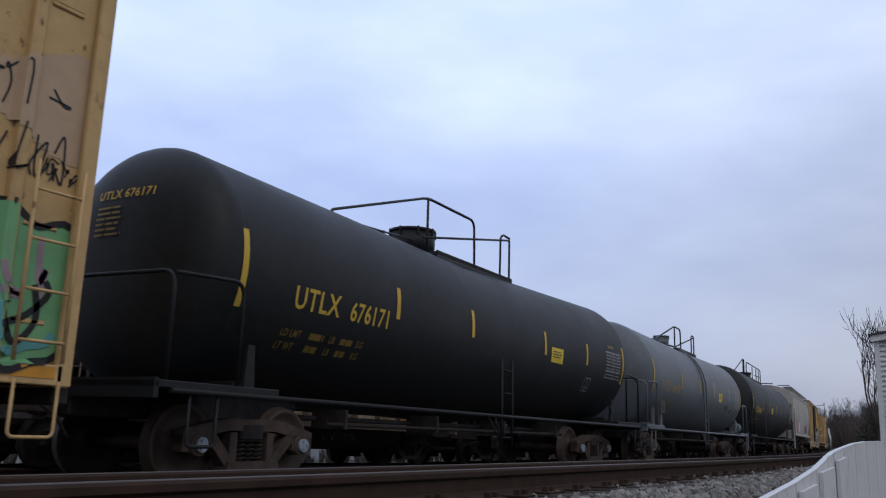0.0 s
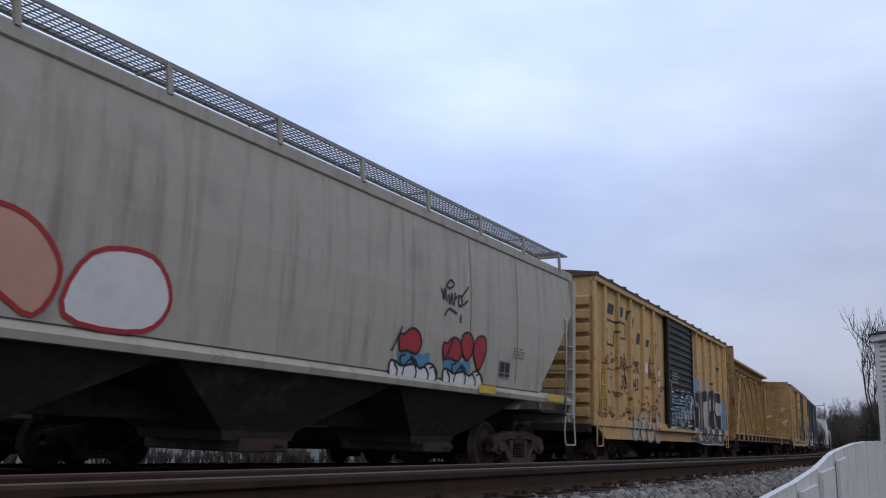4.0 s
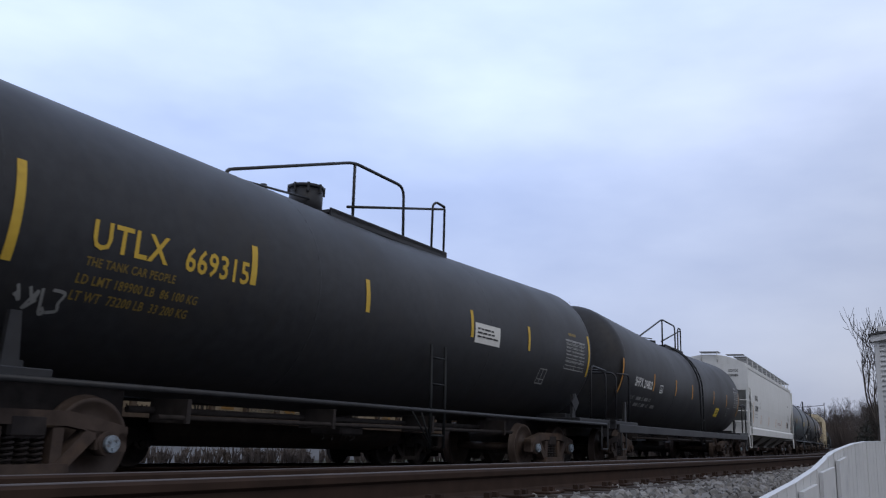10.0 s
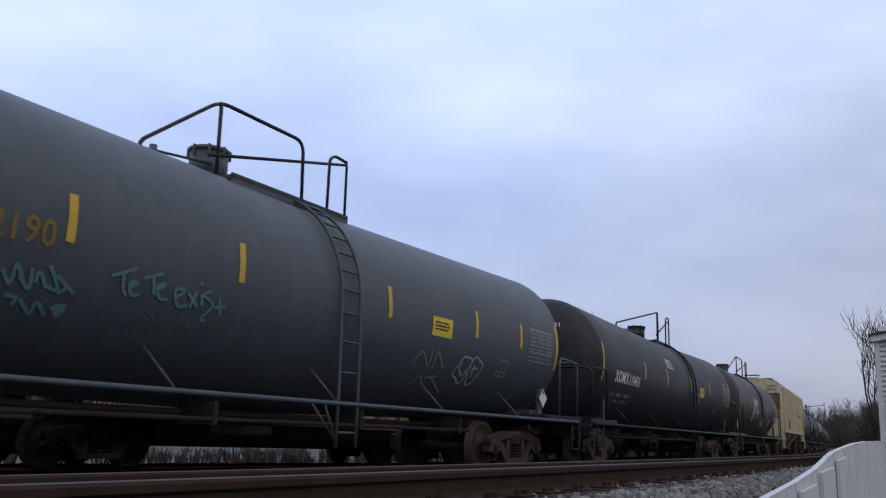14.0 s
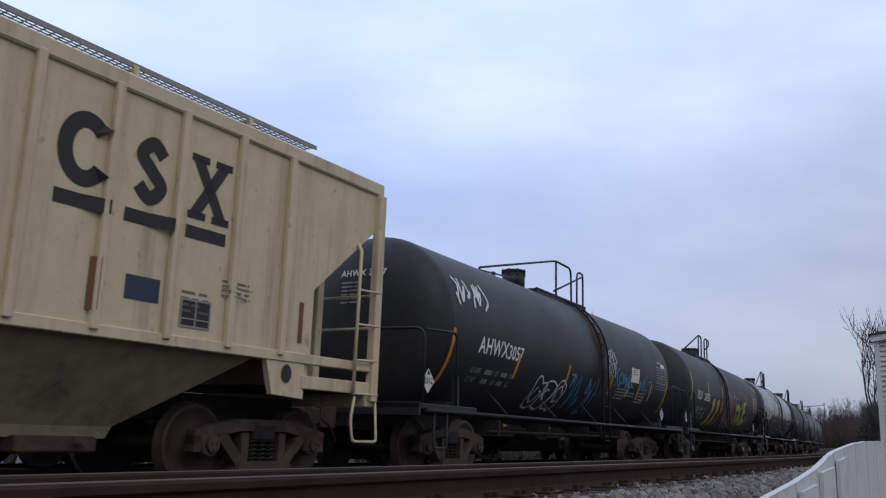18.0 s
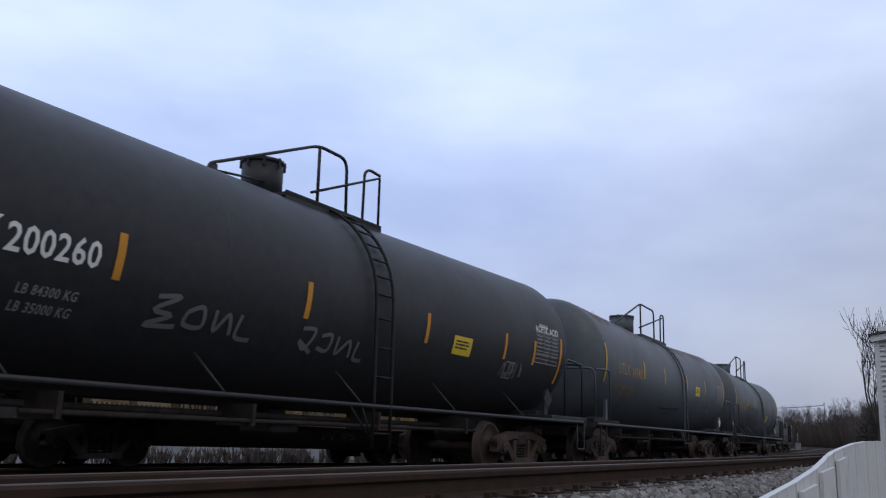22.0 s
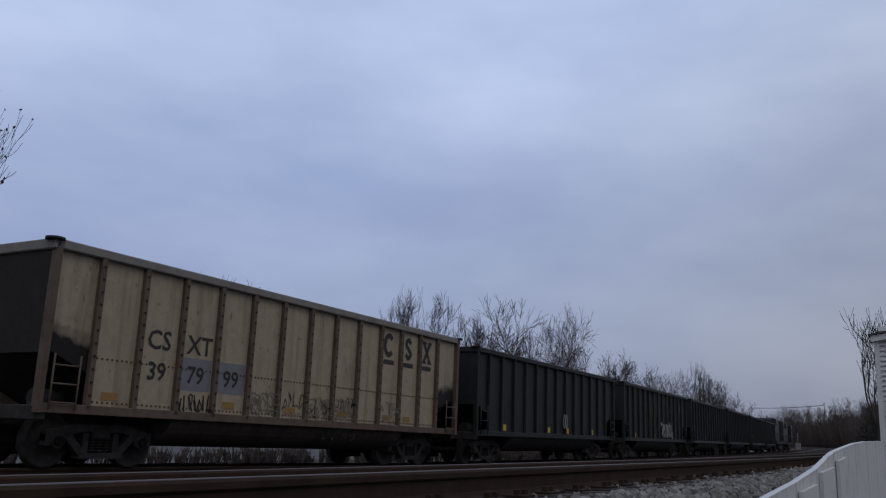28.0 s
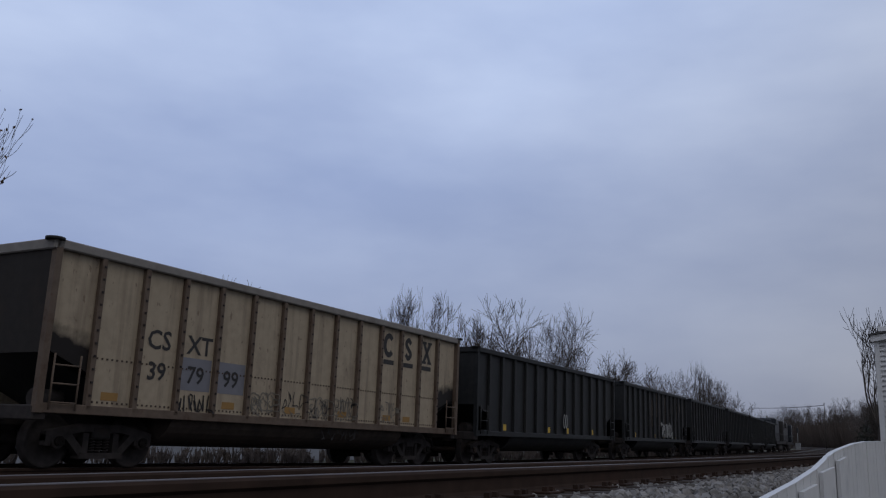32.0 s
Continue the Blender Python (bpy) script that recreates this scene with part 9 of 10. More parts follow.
def black_tag(root, wrap, hb):
    tag = [[(-3.05, 2.2), (-3.5, 2.35), (-3.85, 2.1), (-3.6, 1.85), (-3.1, 1.75), (-2.75, 1.5), (-3.0, 1.28), (-3.7, 1.3), (-4.15, 1.55), (-4.0, 1.9)], [(-3.6, 2.2), (-3.3, 2.15), (-3.5, 1.98), (-2.95, 1.85), (-2.6, 1.6), (-2.9, 1.4), (-3.6, 1.45), (-3.9, 1.65)],
           [(-2.75, 1.3), (-2.85, 2.15), (-2.4, 2.25), (-2.2, 2.0), (-2.5, 1.8), (-2.55, 1.3), (-2.75, 1.3)], [(-2.1, 1.6), (-2.15, 2.1), (-1.75, 2.25), (-1.5, 1.95), (-1.65, 1.55), (-2.1, 1.6)], [(-1.4, 1.5), (-1.35, 2.2), (-1.0, 2.2), (-1.05, 1.8), (-0.75, 2.3), (-0.5, 2.1), (-0.55, 1.5), (-0.8, 1.7), (-1.1, 1.45), (-1.4, 1.5)]]
    strokes(root, tag, P["black"], wrap, 0.05, "black outlined tag")
    strokes(root, [[(-5.2, 1.5), (-5.05, 1.95), (-4.9, 1.6), (-4.75, 1.9)], [(-4.7, 2.1), (-4.55, 1.7), (-4.35, 1.95), (-4.4, 1.65)], [(-4.8, 2.3), (-4.3, 2.2), (-3.9, 2.3)]], P["black"], wrap, 0.03)
    scribble(root, hb - 3.2, 1.55, 0.6, 0.5, 3, 203, P["dimwhite"], wrap, 0.05)
    decal(root, "lettering", letters("ACETIC ACID GLACIAL", 0.09, 1.1, 0.78), P["worn_yellow"], hb - 1.48, 2.80, wrap)


tank_car(367.94, 382.24, "grey_tank", "UTLX", "647443", "worn_yellow", rear=-0.15, dip=0.19, zc=2.40, lad=0.3, label="grey tank car with a black tag, the last of the train", extra=black_tag, text_z=2.14, un="2789", note_x=2.42, label_z=1.77, man=0.36, dome_h=0.46, dome=-1.0)


# ---- standing coal train on the third track ----
PATCH = paint("patch_dull_grey", (0.175, 0.175, 0.195))
RUSTSTAIN = paint("tan_rust_stain", (0.065, 0.050, 0.040))
STRIPE = paint("faded_orange_sticker", (0.28, 0.16, 0.05))
GONPOST = surface("grimy_cream_post", (0.112, 0.082, 0.061), 0.75, grain=0.2, stain=(0.065, 0.038, 0.026), stain_amount=0.5, stain_size=0.3, bump=0.003)


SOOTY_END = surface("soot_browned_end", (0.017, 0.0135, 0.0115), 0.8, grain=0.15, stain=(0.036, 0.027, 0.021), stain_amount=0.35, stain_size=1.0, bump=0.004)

GONCHORD = surface("dusty_grey_chord", (0.20, 0.185, 0.17), 0.75, grain=0.12, stain=(0.10, 0.08, 0.07), stain_amount=0.35, stain_size=0.6, bump=0.003)
TUB = surface("sooty_tub", (0.054, 0.040, 0.032), 0.75, grain=0.2, stain=(0.028, 0.023, 0.021), stain_amount=0.5, stain_size=1.6, bump=0.004)


def sooted(hl):
    """Dirty cream paint with coal dust settled softly round the two end openings."""
    m = surface("sooted_cream_paint", (0.34, 0.28, 0.20), 0.7, grain=0.08, stain=(0.2, 0.16, 0.12), stain_amount=0.3, stain_size=0.8, bump=0.004, streak=(0.12, 0.085, 0.06, 0.7), flecks=(0.09, 0.05, 0.035, 0.5))
    n, l = m.node_tree.nodes, m.node_tree.links
    b = n["Principled BSDF"]
    old = b.inputs["Base Color"].links[0].from_socket
    tc, sep, nz = n.new("ShaderNodeTexCoord"), n.new("ShaderNodeSeparateXYZ"), n.new("ShaderNodeTexNoise")
    l.new(tc.outputs["Object"], sep.inputs[0])
    l.new(tc.outputs["Object"], nz.inputs["Vector"])
    nz.inputs["Scale"].default_value, nz.inputs["Detail"].default_value = 4.0, 6
    def op(kind, a, b_):
        k = n.new("ShaderNodeMath")
        k.operation = kind
        for i, v in enumerate((a, b_)):
            if isinstance(v, (int, float)):
                k.inputs[i].default_value = v
            else:
                l.new(v, k.inputs[i])
        return k.outputs[0]
    far = op("ABSOLUTE", sep.outputs["X"], 0.0)
    inner = op("MULTIPLY", op("SUBTRACT", hl, far), 0.28)
    level = op("SUBTRACT", op("ADD", 2.14, op("MULTIPLY", nz.outputs["Fac"], 0.45)), inner)
    fade = n.new("ShaderNodeMapRange")
    fade.inputs["From Min"].default_value, fade.inputs["From Max"].default_value = -0.14, 0.12
    l.new(op("SUBTRACT", level, sep.outputs["Z"]), fade.inputs["Value"])
    mask = op("MULTIPLY", fade.outputs["Result"], op("GREATER_THAN", far, hl - 1.1))
    mx = n.new("ShaderNodeMix")
    mx.data_type = "RGBA"
    l.new(mask, mx.inputs["Factor"])
    l.new(old, mx.inputs["A"])
    mx.inputs["B"].default_value = (0.011, 0.008, 0.007, 1)
    l.new(mx.outputs["Result"], b.inputs["Base Color"])
    return m


def gondola(s, paint_key, label, lettered=False, length=14.4):
    """A high-sided coal gondola with a tub bottom; s is its nearer end."""
    hl = length / 2
    root = thing("coal_gondola", label, "gondola", "cars of the standing coal train", m=on_line(s + hl, OFF3, RAIL3 + (0.075 if lettered else 0.0)) @ pose(0, 0, 0, 0, 0.53 if lettered else 0.0, 0))
    mat = M[paint_key]
    top, bot = (3.66 if lettered else 3.58), 1.02
    posts = [-hl + 1.0 + (2 * hl - 2.2) / 12 * k for k in range(13)]
    for sd in (-1, 1):
        y = sd * 1.46
        cut = [(-hl + 0.05, top), (-hl + 0.05, 1.95), (-hl + 1.05, bot + 0.55), (-hl + 1.05, bot), (hl - 1.05, bot), (hl - 1.05, bot + 0.55), (hl - 0.05, 1.95), (hl - 0.05, top)]
        part("side_sheet", Geo().prism(cut[::-1], "y", y, y - sd * 0.05), sooted(hl) if lettered and sd < 0 else mat, root)
        part("top_chord", Geo().box(-hl, sd * 1.58, top - 0.10, hl, sd * 1.40, top + 0.06, 0.02), GONCHORD if lettered else mat, root)
        part("side_sill", Geo().box(-hl + 0.1, sd * 1.56, bot - 0.12, hl - 0.1, sd * 1.42, bot + 0.04, 0.012), GONPOST if lettered else mat, root)
        for p in posts:
            part("side_post", Geo().box(p - 0.055, sd * 1.56, bot - 0.05, p + 0.055, sd * 1.46, top - 0.08, 0.012), GONPOST if paint_key == "cream_car" and sd < 0 else mat, root)
    for e in (-1, 1):
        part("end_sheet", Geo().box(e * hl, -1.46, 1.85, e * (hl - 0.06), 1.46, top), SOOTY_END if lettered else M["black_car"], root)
        part("end_chord", Geo().box(e * (hl + 0.05), -1.58, top - 0.12, e * (hl - 0.08), 1.58, top + 0.06, 0.02), GONCHORD if lettered else mat, root)
        part("corner_cap", Geo().cyl((e * hl, -1.5, top + 0.03), (e * hl, -1.5, top + 0.075), 0.16, 12), M["black_car"], root)
        for y in (-1.52, 1.52):
            part("corner_post", Geo().box(e * hl, y - 0.06, 0.9, e * (hl - 0.12), y + 0.06, top), GONPOST if lettered else mat, root)
        g = Geo().add([(e * (hl - 0.05), -1.42, 1.9), (e * (hl - 0.05), 1.42, 1.9), (e * (hl - 2.2), 1.42, 0.9), (e * (hl - 2.2), -1.42, 0.9)], [(0, 1, 2, 3)])
        g.add([(e * (hl - 0.15), -1.42, 1.9), (e * (hl - 0.15), 1.42, 1.9), (e * (hl - 2.3), 1.42, 0.9), (e * (hl - 2.3), -1.42, 0.9)], [(3, 2, 1, 0)])
        part("slope_sheet", g, M["black_car"], root)
        part("end_sill", Geo().box(e * hl, -1.52, 0.78, e * (hl - 0.25), 1.52, 1.02, 0.02), M["under"], root)
        part("ladder", ladder(Geo(), e * hl - (0.75 if e > 0 else -0.2), -1.62, 0.95, 1.85, 0.5, 3), GONPOST if lettered else mat, root)
        g = Geo().cyl((e * (hl - 0.4), -0.9, 1.15), (e * (hl - 0.9), -0.9, 1.15), 0.16, 10)
        part("brake_cylinder", g, M["under"], root)
    tub = [(-1.42 * math.cos(a) ** 0.6 if a < 1.57 else 1.42 * abs(math.cos(a)) ** 0.6, 1.0 - 0.62 * math.sin(a)) for a in np.linspace(0.0, math.pi, 17)]
    part("tub_bottom", Geo().prism(tub, "x", -hl + 3.0, hl - 2.75), M["black_car"] if paint_key == "black_car" else TUB, root)
    part("coal_load", Geo().prism([(-1.4, top - 0.5), (-0.5, top - 0.3), (0.5, top - 0.3), (1.4, top - 0.5), (1.4, top - 0.8), (-1.4, top - 0.8)], "x", -hl + 0.2, hl - 0.2), M["black_car"], root)
    part("centre_sill", Geo().box(-hl + 0.2, -0.3, 0.7, hl - 0.2, 0.3, 0.98), M["under"], root)
    wrap = ribbed_at(-1.46, -1.562, posts, 0.055)
    if lettered:
        sx = -hl
        for tx, x, z, m in (("CS", posts[1] + 0.2, 2.16, M["dark"]), ("XT", posts[2] + 0.22, 2.16, M["dark"])):
            decal(root, "lettering", letters(tx, 0.36), m, x, z, wrap)
        for k, tx in ((1, "39"), (2, "79"), (3, "99")):
            if k > 1:
                decal(root, "repaint_patch", panel(0.80, 0.62, 1, 1), PATCH, posts[k] + 0.10, 1.46, wrap, "", 0.004)
            decal(root, "lettering", letters(tx, 0.33), M["dark"], posts[k] + 0.26, 1.60, wrap, "", 0.01)
        side_emblem(root, posts[9] + 0.2, 2.80, M["dark"], wrap, posts[1] - posts[0], 0.62)
        rnd = random.Random(5)
        for k in range(4, 11):
            if k in (4, 5, 6, 7, 9):
                scribble(root, posts[k] + 0.15, 1.12 + 0.12 * (k % 2), 0.8, 0.42, 4, 210 + k, P["ghost"] if k in (4, 9) else M["dark"], wrap, 0.022)
                if k in (4, 6, 7):
                    bubble_letters(root, posts[k] + 0.14, 1.18, 0.82, 0.38, 3, 270 + k, None, P["ghost"], wrap, None, 0.02)
                scribble(root, posts[k] + 0.18, 1.05, 0.7, 0.2, 3, 240 + k, P["ghost"], wrap, 0.018)
        scribble(root, 0.6, 0.62, 1.5, 0.3, 8, 260, M["dark"], flat_at(-1.44), 0.02)
        scribble(root, posts[2] + 0.12, 1.05, 0.85, 0.36, 7, 220, M["dark"], wrap, 0.028, "black tag")
        for k, x in enumerate(posts[:-1]):
            w = posts[k + 1] - x
            g = Geo()
            for q in np.arange(0.14, w - 0.1, 0.105):
                for z in (1.86, 1.12):
                    g.box(x + q - 0.016, -1.472, z - 0.016, x + q + 0.016, -1.458, z + 0.016)
            tagged(part("rivet_strip", g, M["truck"], root), kind="stuff")
            if k in (0, 3, 5, 7, 9, 10):
                decal(root, "reflective_stripe", panel(0.36, 0.14, 1, 1), STRIPE, x + 0.3, 1.16, wrap, "", 0.007)
        g = Geo()
        for p in posts + [-hl + 0.06, hl - 0.06]:
            for z in np.arange(bot + 0.2, top - 0.2, 0.22):
                g.box(p - 0.02, -1.578, z - 0.018, p + 0.02, -1.555, z + 0.018)
        tagged(part("rivet_band", g, M["under"], root), kind="stuff")
    else:
        for x in (posts[1], posts[5], posts[7], posts[10]):
            decal(root, "reflective_stripe", panel(0.3, 0.2, 1, 1), M["yellow"], x + 0.2, 1.10, wrap)
    gear(root, hl - 1.75, hl + 0.55, moved=False)
    # axles, couplers and caps near-black: soot, plus the car's shade in the colour
    if lettered:
        for ob in list(root.children_recursive):
            if ob.data is not None and len(ob.data.materials) and ob.data.materials[0] in (M["truck"], M["wheel"]) and ob.name.split(".")[0] != "rivet_strip":
                ob.material_slots[0].link = "OBJECT"
                ob.material_slots[0].material = M["soot"]
    return root


gondola(8.9, "cream_car", "dirty cream coal gondola with rusty posts and tags", True, 13.93)
for k in range(6):
    o = gondola(24.5 + 16.3 * k, "black_car", "black ribbed coal gondola standing on the third track")
    if k == 0:
        for x in (0.62, 0.86):
            strokes(o, [[(x + 0.09 * math.cos(a), 1.55 + 0.24 * math.sin(a)) for a in np.linspace(0, 6.28, 9)]], P["dimwhite"], flat_at(-1.57), 0.06)
    if k == 1:
        rnd = random.Random(40)
        for _ in range(26):
            x = rnd.uniform(-2.6, 6.6)
            h = rnd.uniform(0.3, 2.0)
            decal(o, "rust_stain", panel(rnd.uniform(0.05, 0.2), h, 1, 4), RUSTSTAIN, x, rnd.uniform(1.1, 3.3 - h * 0.6) - 0.05, flat_at(-1.475))
        scribble(o, 0.2, 1.1, 3.0, 0.8, 9, 231, P["dimwhite"], flat_at(-1.57), 0.09)


def locomotive(s, label, body, cab):
    root = thing("locomotive", label, "locomotive", "engines of the standing coal train", m=on_line(s + 11, OFF3, RAIL3))
    part("frame", Geo().box(-11, -1.55, 1.1, 11, 1.55, 1.5, 0.03), M["under"], root)
    part("fuel_tank", Geo().box(-3.5, -1.4, 0.35, 3.5, 1.4, 1.1, 0.15), M["under"], root)
    part("long_hood", Geo().box(-10.2, -0.95, 1.5, 5.2, 0.95, 4.3, 0.12), body, root)
    part("radiator_wing", Geo().box(-10.0, -1.5, 3.6, -6.6, 1.5, 4.4, 0.1), body, root)
    part("cab", Geo().box(5.3, -1.5, 1.5, 8.4, 1.5, 4.45, 0.12), cab, root)
    part("nose", Geo().box(8.4, -0.9, 1.5, 10.4, 0.9, 3.2, 0.15), cab, root)
    for x in (5.8, 7.0):
        part("cab_window", Geo().box(x, -1.53, 3.2, x + 0.8, -1.49, 3.95, 0.01), M["dark"], root)
    g = Geo()
    for x in np.linspace(-10.8, 10.8, 10):
        g.tube([(x, -1.53, 1.5), (x, -1.53, 2.5)], 0.02, 5)
    g.tube([(-10.8, -1.53, 2.5), (10.8, -1.53, 2.5)], 0.02, 5)
    part("handrail", g, cab, root)
    gear(root, 6.6, 11.2, moved=False)


LOCO_BLUE = surface("dark_blue_engine_paint", (0.014, 0.016, 0.021), 0.45, grain=0.1, bump=0.002)
LOCO_GREY = surface("dull_engine_paint", (0.028, 0.026, 0.025), 0.5, grain=0.08, bump=0.002)
locomotive(122.6, "dark blue diesel locomotive with a grey cab", LOCO_BLUE, LOCO_GREY)
locomotive(146.2, "dull grey diesel locomotive coupled behind another", LOCO_GREY, LOCO_BLUE)


# ---- white fence beside the line ----
def fence_top(x):
    return float(np.interp(x, [3.0, 4.78, 5.64, 6.61, 7.02, 7.46, 8.5, 9.36, 11.4, 14.0], [0.82, 0.93, 0.985, 1.07, 1.145, 1.18, 1.24, 1.268, 1.296, 1.30]))


fence = thing("vinyl_fence", "white board fence with a top that sweeps upward", "fence")
edges = [3.6, 4.2, 4.85, 5.7, 6.48, 7.3, 7.85, 8.6, 9.45, 10.3, 11.2, 12.2, 13.2]
for i, (a, b) in enumerate(zip(edges, edges[1:])):
    n = 3
    for k in range(n):
        x0, x1 = a + 0.020 + (b - a - 0.02) * k / n, a + 0.008 + (b - a - 0.02) * (k + 1) / n
        part("board", Geo().prism([(x0, 0.25), (x1, 0.25), (x1, fence_top(x1) - 0.01), (x0, fence_top(x0) - 0.01)], "y", 1.0, 1.03), M["fence"], fence)
    part("cap_rail", Geo().prism([(a + 0.004, fence_top(a) - 0.012), (b - 0.004, fence_top(b) - 0.012), (b - 0.004, fence_top(b) - 0.004), (a + 0.004, fence_top(a) - 0.004)], "y", 0.997, 1.036), M["fence"], fence)
    if i % 2 == 0:
        part("fence_post", Geo().box(a - 0.012, 0.99, 0.2, a + 0.010, 1.04, fence_top(a) - 0.02), M["fence"], fence)
for a, b, z in ((5.74, 6.30, 0.93), (6.52, 7.10, 1.03), (7.34, 7.80, 1.10)):
    part("front_board", Geo().prism([(a, 0.25), (b, 0.25), (b, z + 0.03), (a, z)], "y", 0.966, 0.992), M["fence"], fence)

# ---- white house ----
house = thing("house", "white vinyl-sided house with a low gable end", "house")
HX, HY = 22.0, 2.02
part("wall", Geo().prism([(HY - 9, 0), (HY - 0.02, 0), (HY - 0.02, 3.58), (HY - 4.5, 4.28), (HY - 9, 3.58)][::-1], "x", HX + 0.02, HX + 0.2), M["siding"], house)
part("side_wall", Geo().box(HX + 0.02, HY - 0.15, 0, HX + 9, HY - 0.02, 3.58), M["siding"], house)
part("back_wall", Geo().box(HX + 8.8, HY - 9, 0, HX + 9, HY - 0.15, 3.58), M["siding"], house)
part("far_wall", Geo().box(HX + 0.2, HY - 9, 0, HX + 8.8, HY - 8.8, 3.58), M["siding"], house)
for k in range(33):
    z = 0.25 + 0.112 * k
    y1 = HY - 0.10
    y0 = HY - 3.2
    part("siding_board", Geo().prism([(HX + 0.015, z + 0.112), (HX - 0.03, z), (HX + 0.02, z)], "y", y0, y1), M["siding"], house)
part("corner_trim", Geo().box(HX - 0.025, HY - 0.11, 0.1, HX + 0.05, HY, 3.60, 0.006), M["fence"], house)
for s in (0, 1):
    ys = [(HY + 0.06, 3.58), (HY - 4.5, 4.30), (HY - 4.5, 4.44), (HY + 0.06, 3.72)] if s == 0 else [(HY - 9.1, 3.58), (HY - 9.1, 3.72), (HY - 4.5, 4.44), (HY - 4.5, 4.30)]
    part("rake_board", Geo().prism(ys[::-1], "x", HX - 0.12, HX + 0.1), M["fence"], house)
    yr = [(HY + 0.10, 3.72), (HY - 4.5, 4.44), (HY - 4.5, 4.47), (HY + 0.10, 3.76)] if s == 0 else [(HY - 9.1, 3.72), (HY - 9.1, 3.76), (HY - 4.5, 4.47), (HY - 4.5, 4.44)]
    part("roof", Geo().prism(yr[::-1], "x", HX - 0.16, HX + 9.2), M["roof"], house)


# ---- bare winter trees ----
def grow(seed, height, radius, fork=30, levels=6, trunk=0.24, trunk_r=0.17, curl=0.10, side=2, thin=0.011):
    """A trunk that forks again and again; stout wood in one mesh, twigs in another."""
    rnd = random.Random(seed)
    wood, twigs, tips = Geo(), Geo(), []

    def turned(d, degrees):
        q = Vector((rnd.gauss(0, 1), rnd.gauss(0, 1), rnd.gauss(0, 1)))
        q = (q - d * q.dot(d)).normalized()
        a = radians(degrees)
        return (d * math.cos(a) + q * math.sin(a)).normalized()

    def limb(p, d, length, r, lev):
        n = 4 if lev < 3 else 3
        pts, q = [p], d
        for i in range(n):
            q = (turned(q, rnd.uniform(2, 9 + 1.5 * lev)) + Vector((0, 0, curl if lev else 0.02))).normalized()
            pts.append(pts[-1] + q * length / n)
        r1 = r * 0.84
        sides = 7 if lev == 0 else (5 if lev < 3 else 3)
        rings = []
        for i, c in enumerate(pts):
            a = (pts[min(i + 1, n)] - pts[max(i - 1, 0)]).normalized()
            u = a.cross(Vector((0.3, 1, 0.1))).normalized()
            w = a.cross(u)
            rr = max(r + (r1 - r) * i / n, thin)
            rings.append([c + u * math.cos(6.2832 * k / sides) * rr + w * math.sin(6.2832 * k / sides) * rr for k in range(sides)])
        (wood if lev < 4 else twigs).loft(rings, caps=False, smooth=True)
        if lev >= levels:
            tips.append((pts[-1], q))
            return
        k = rnd.choice((3, 4)) if lev == 0 else rnd.choice((2, 2, 2, 3))
        for _ in range(k):
            limb(pts[-1], turned(q, fork * rnd.uniform(0.45, 1.25)), length * rnd.uniform(0.68, 0.92) * (1.0 if lev else 0.95), r1 * (0.66 if k > 2 else 0.74) * rnd.uniform(0.8, 1.1), lev + 1)
        for _ in range(side if lev else 0):
            i = rnd.randrange(1, n)
            limb(pts[i], turned(q, fork * rnd.uniform(1.0, 1.7)), length * rnd.uniform(0.4, 0.65), r1 * 0.5, min(levels, lev + (2 if lev < levels - 1 else 1)))
    limb(Vector((0, 0, -0.1)), Vector((rnd.uniform(-0.05, 0.05), rnd.uniform(-0.05, 0.05), 1)).normalized(), height * trunk, trunk_r, 0)
    kz = height / max(v[2] for v in twigs.v)
    reach = sorted(math.hypot(v[0], v[1]) for v in twigs.v)
    kr = radius / reach[int(len(reach) * 0.97)]
    for g in (wood, twigs):
        g.v = [(x * kr, y * kr, z * kz) for x, y, z in g.v]
    return wood.mesh("trunk"), twigs.mesh("crown"), [(Vector((p.x * kr, p.y * kr, p.z * kz)), q) for p, q in tips]


# upright and narrow, round-headed, broad, small and spreading, upright with many stems
TREES = []
for sd, h, rad, fk, tk, tr, cu in ((1, 13.0, 2.6, 25, 0.26, 0.17, 0.10), (2, 13.0, 4.4, 32, 0.30, 0.22, 0.05), (3, 13.5, 4.4, 28, 0.25, 0.20, 0.08), (4, 10.0, 3.8, 34, 0.26, 0.16, 0.05), (11, 12.0, 3.7, 28, 0.23, 0.17, 0.08)):
    a, b, tips = grow(sd, h, rad, fk, 6, tk, tr, cu, 3, 0.015)
    a.materials.append(M["bark"])
    b.materials.append(M["twig"])
    TREES.append((a, b, h))
FARTWIG = surface("hazy_grey_twigs", (0.074, 0.062, 0.056), 0.95, grain=0.2, bump=0.0)
FAR = []
for sd, h, rad, fk in ((31, 13.0, 3.6, 30), (32, 13.0, 4.4, 36), (33, 12.5, 3.9, 32), (34, 10.0, 3.6, 36), (35, 12.0, 3.8, 28)):
    a, b, tips = grow(sd, h, rad, fk, 5, 0.22, 0.20, 0.10, 1)
    a.materials.append(FARTWIG)
    b.materials.append(FARTWIG)
    FAR.append((a, b, h))


def tree(kind, x, y, height, turn, label="leafless grey-brown tree standing beyond the tracks", z=0.0, kinds=None):
    a, b, h = (kinds or TREES)[kind]
    k = height / h
    root = thing("tree", label, "tree", "bare winter trees", m=pose(x, y, z, 0, 0, turn))
    root.scale = (k, k, k)
    part("trunk", a, None, root)
    part("crown", b, None, root)
    return root


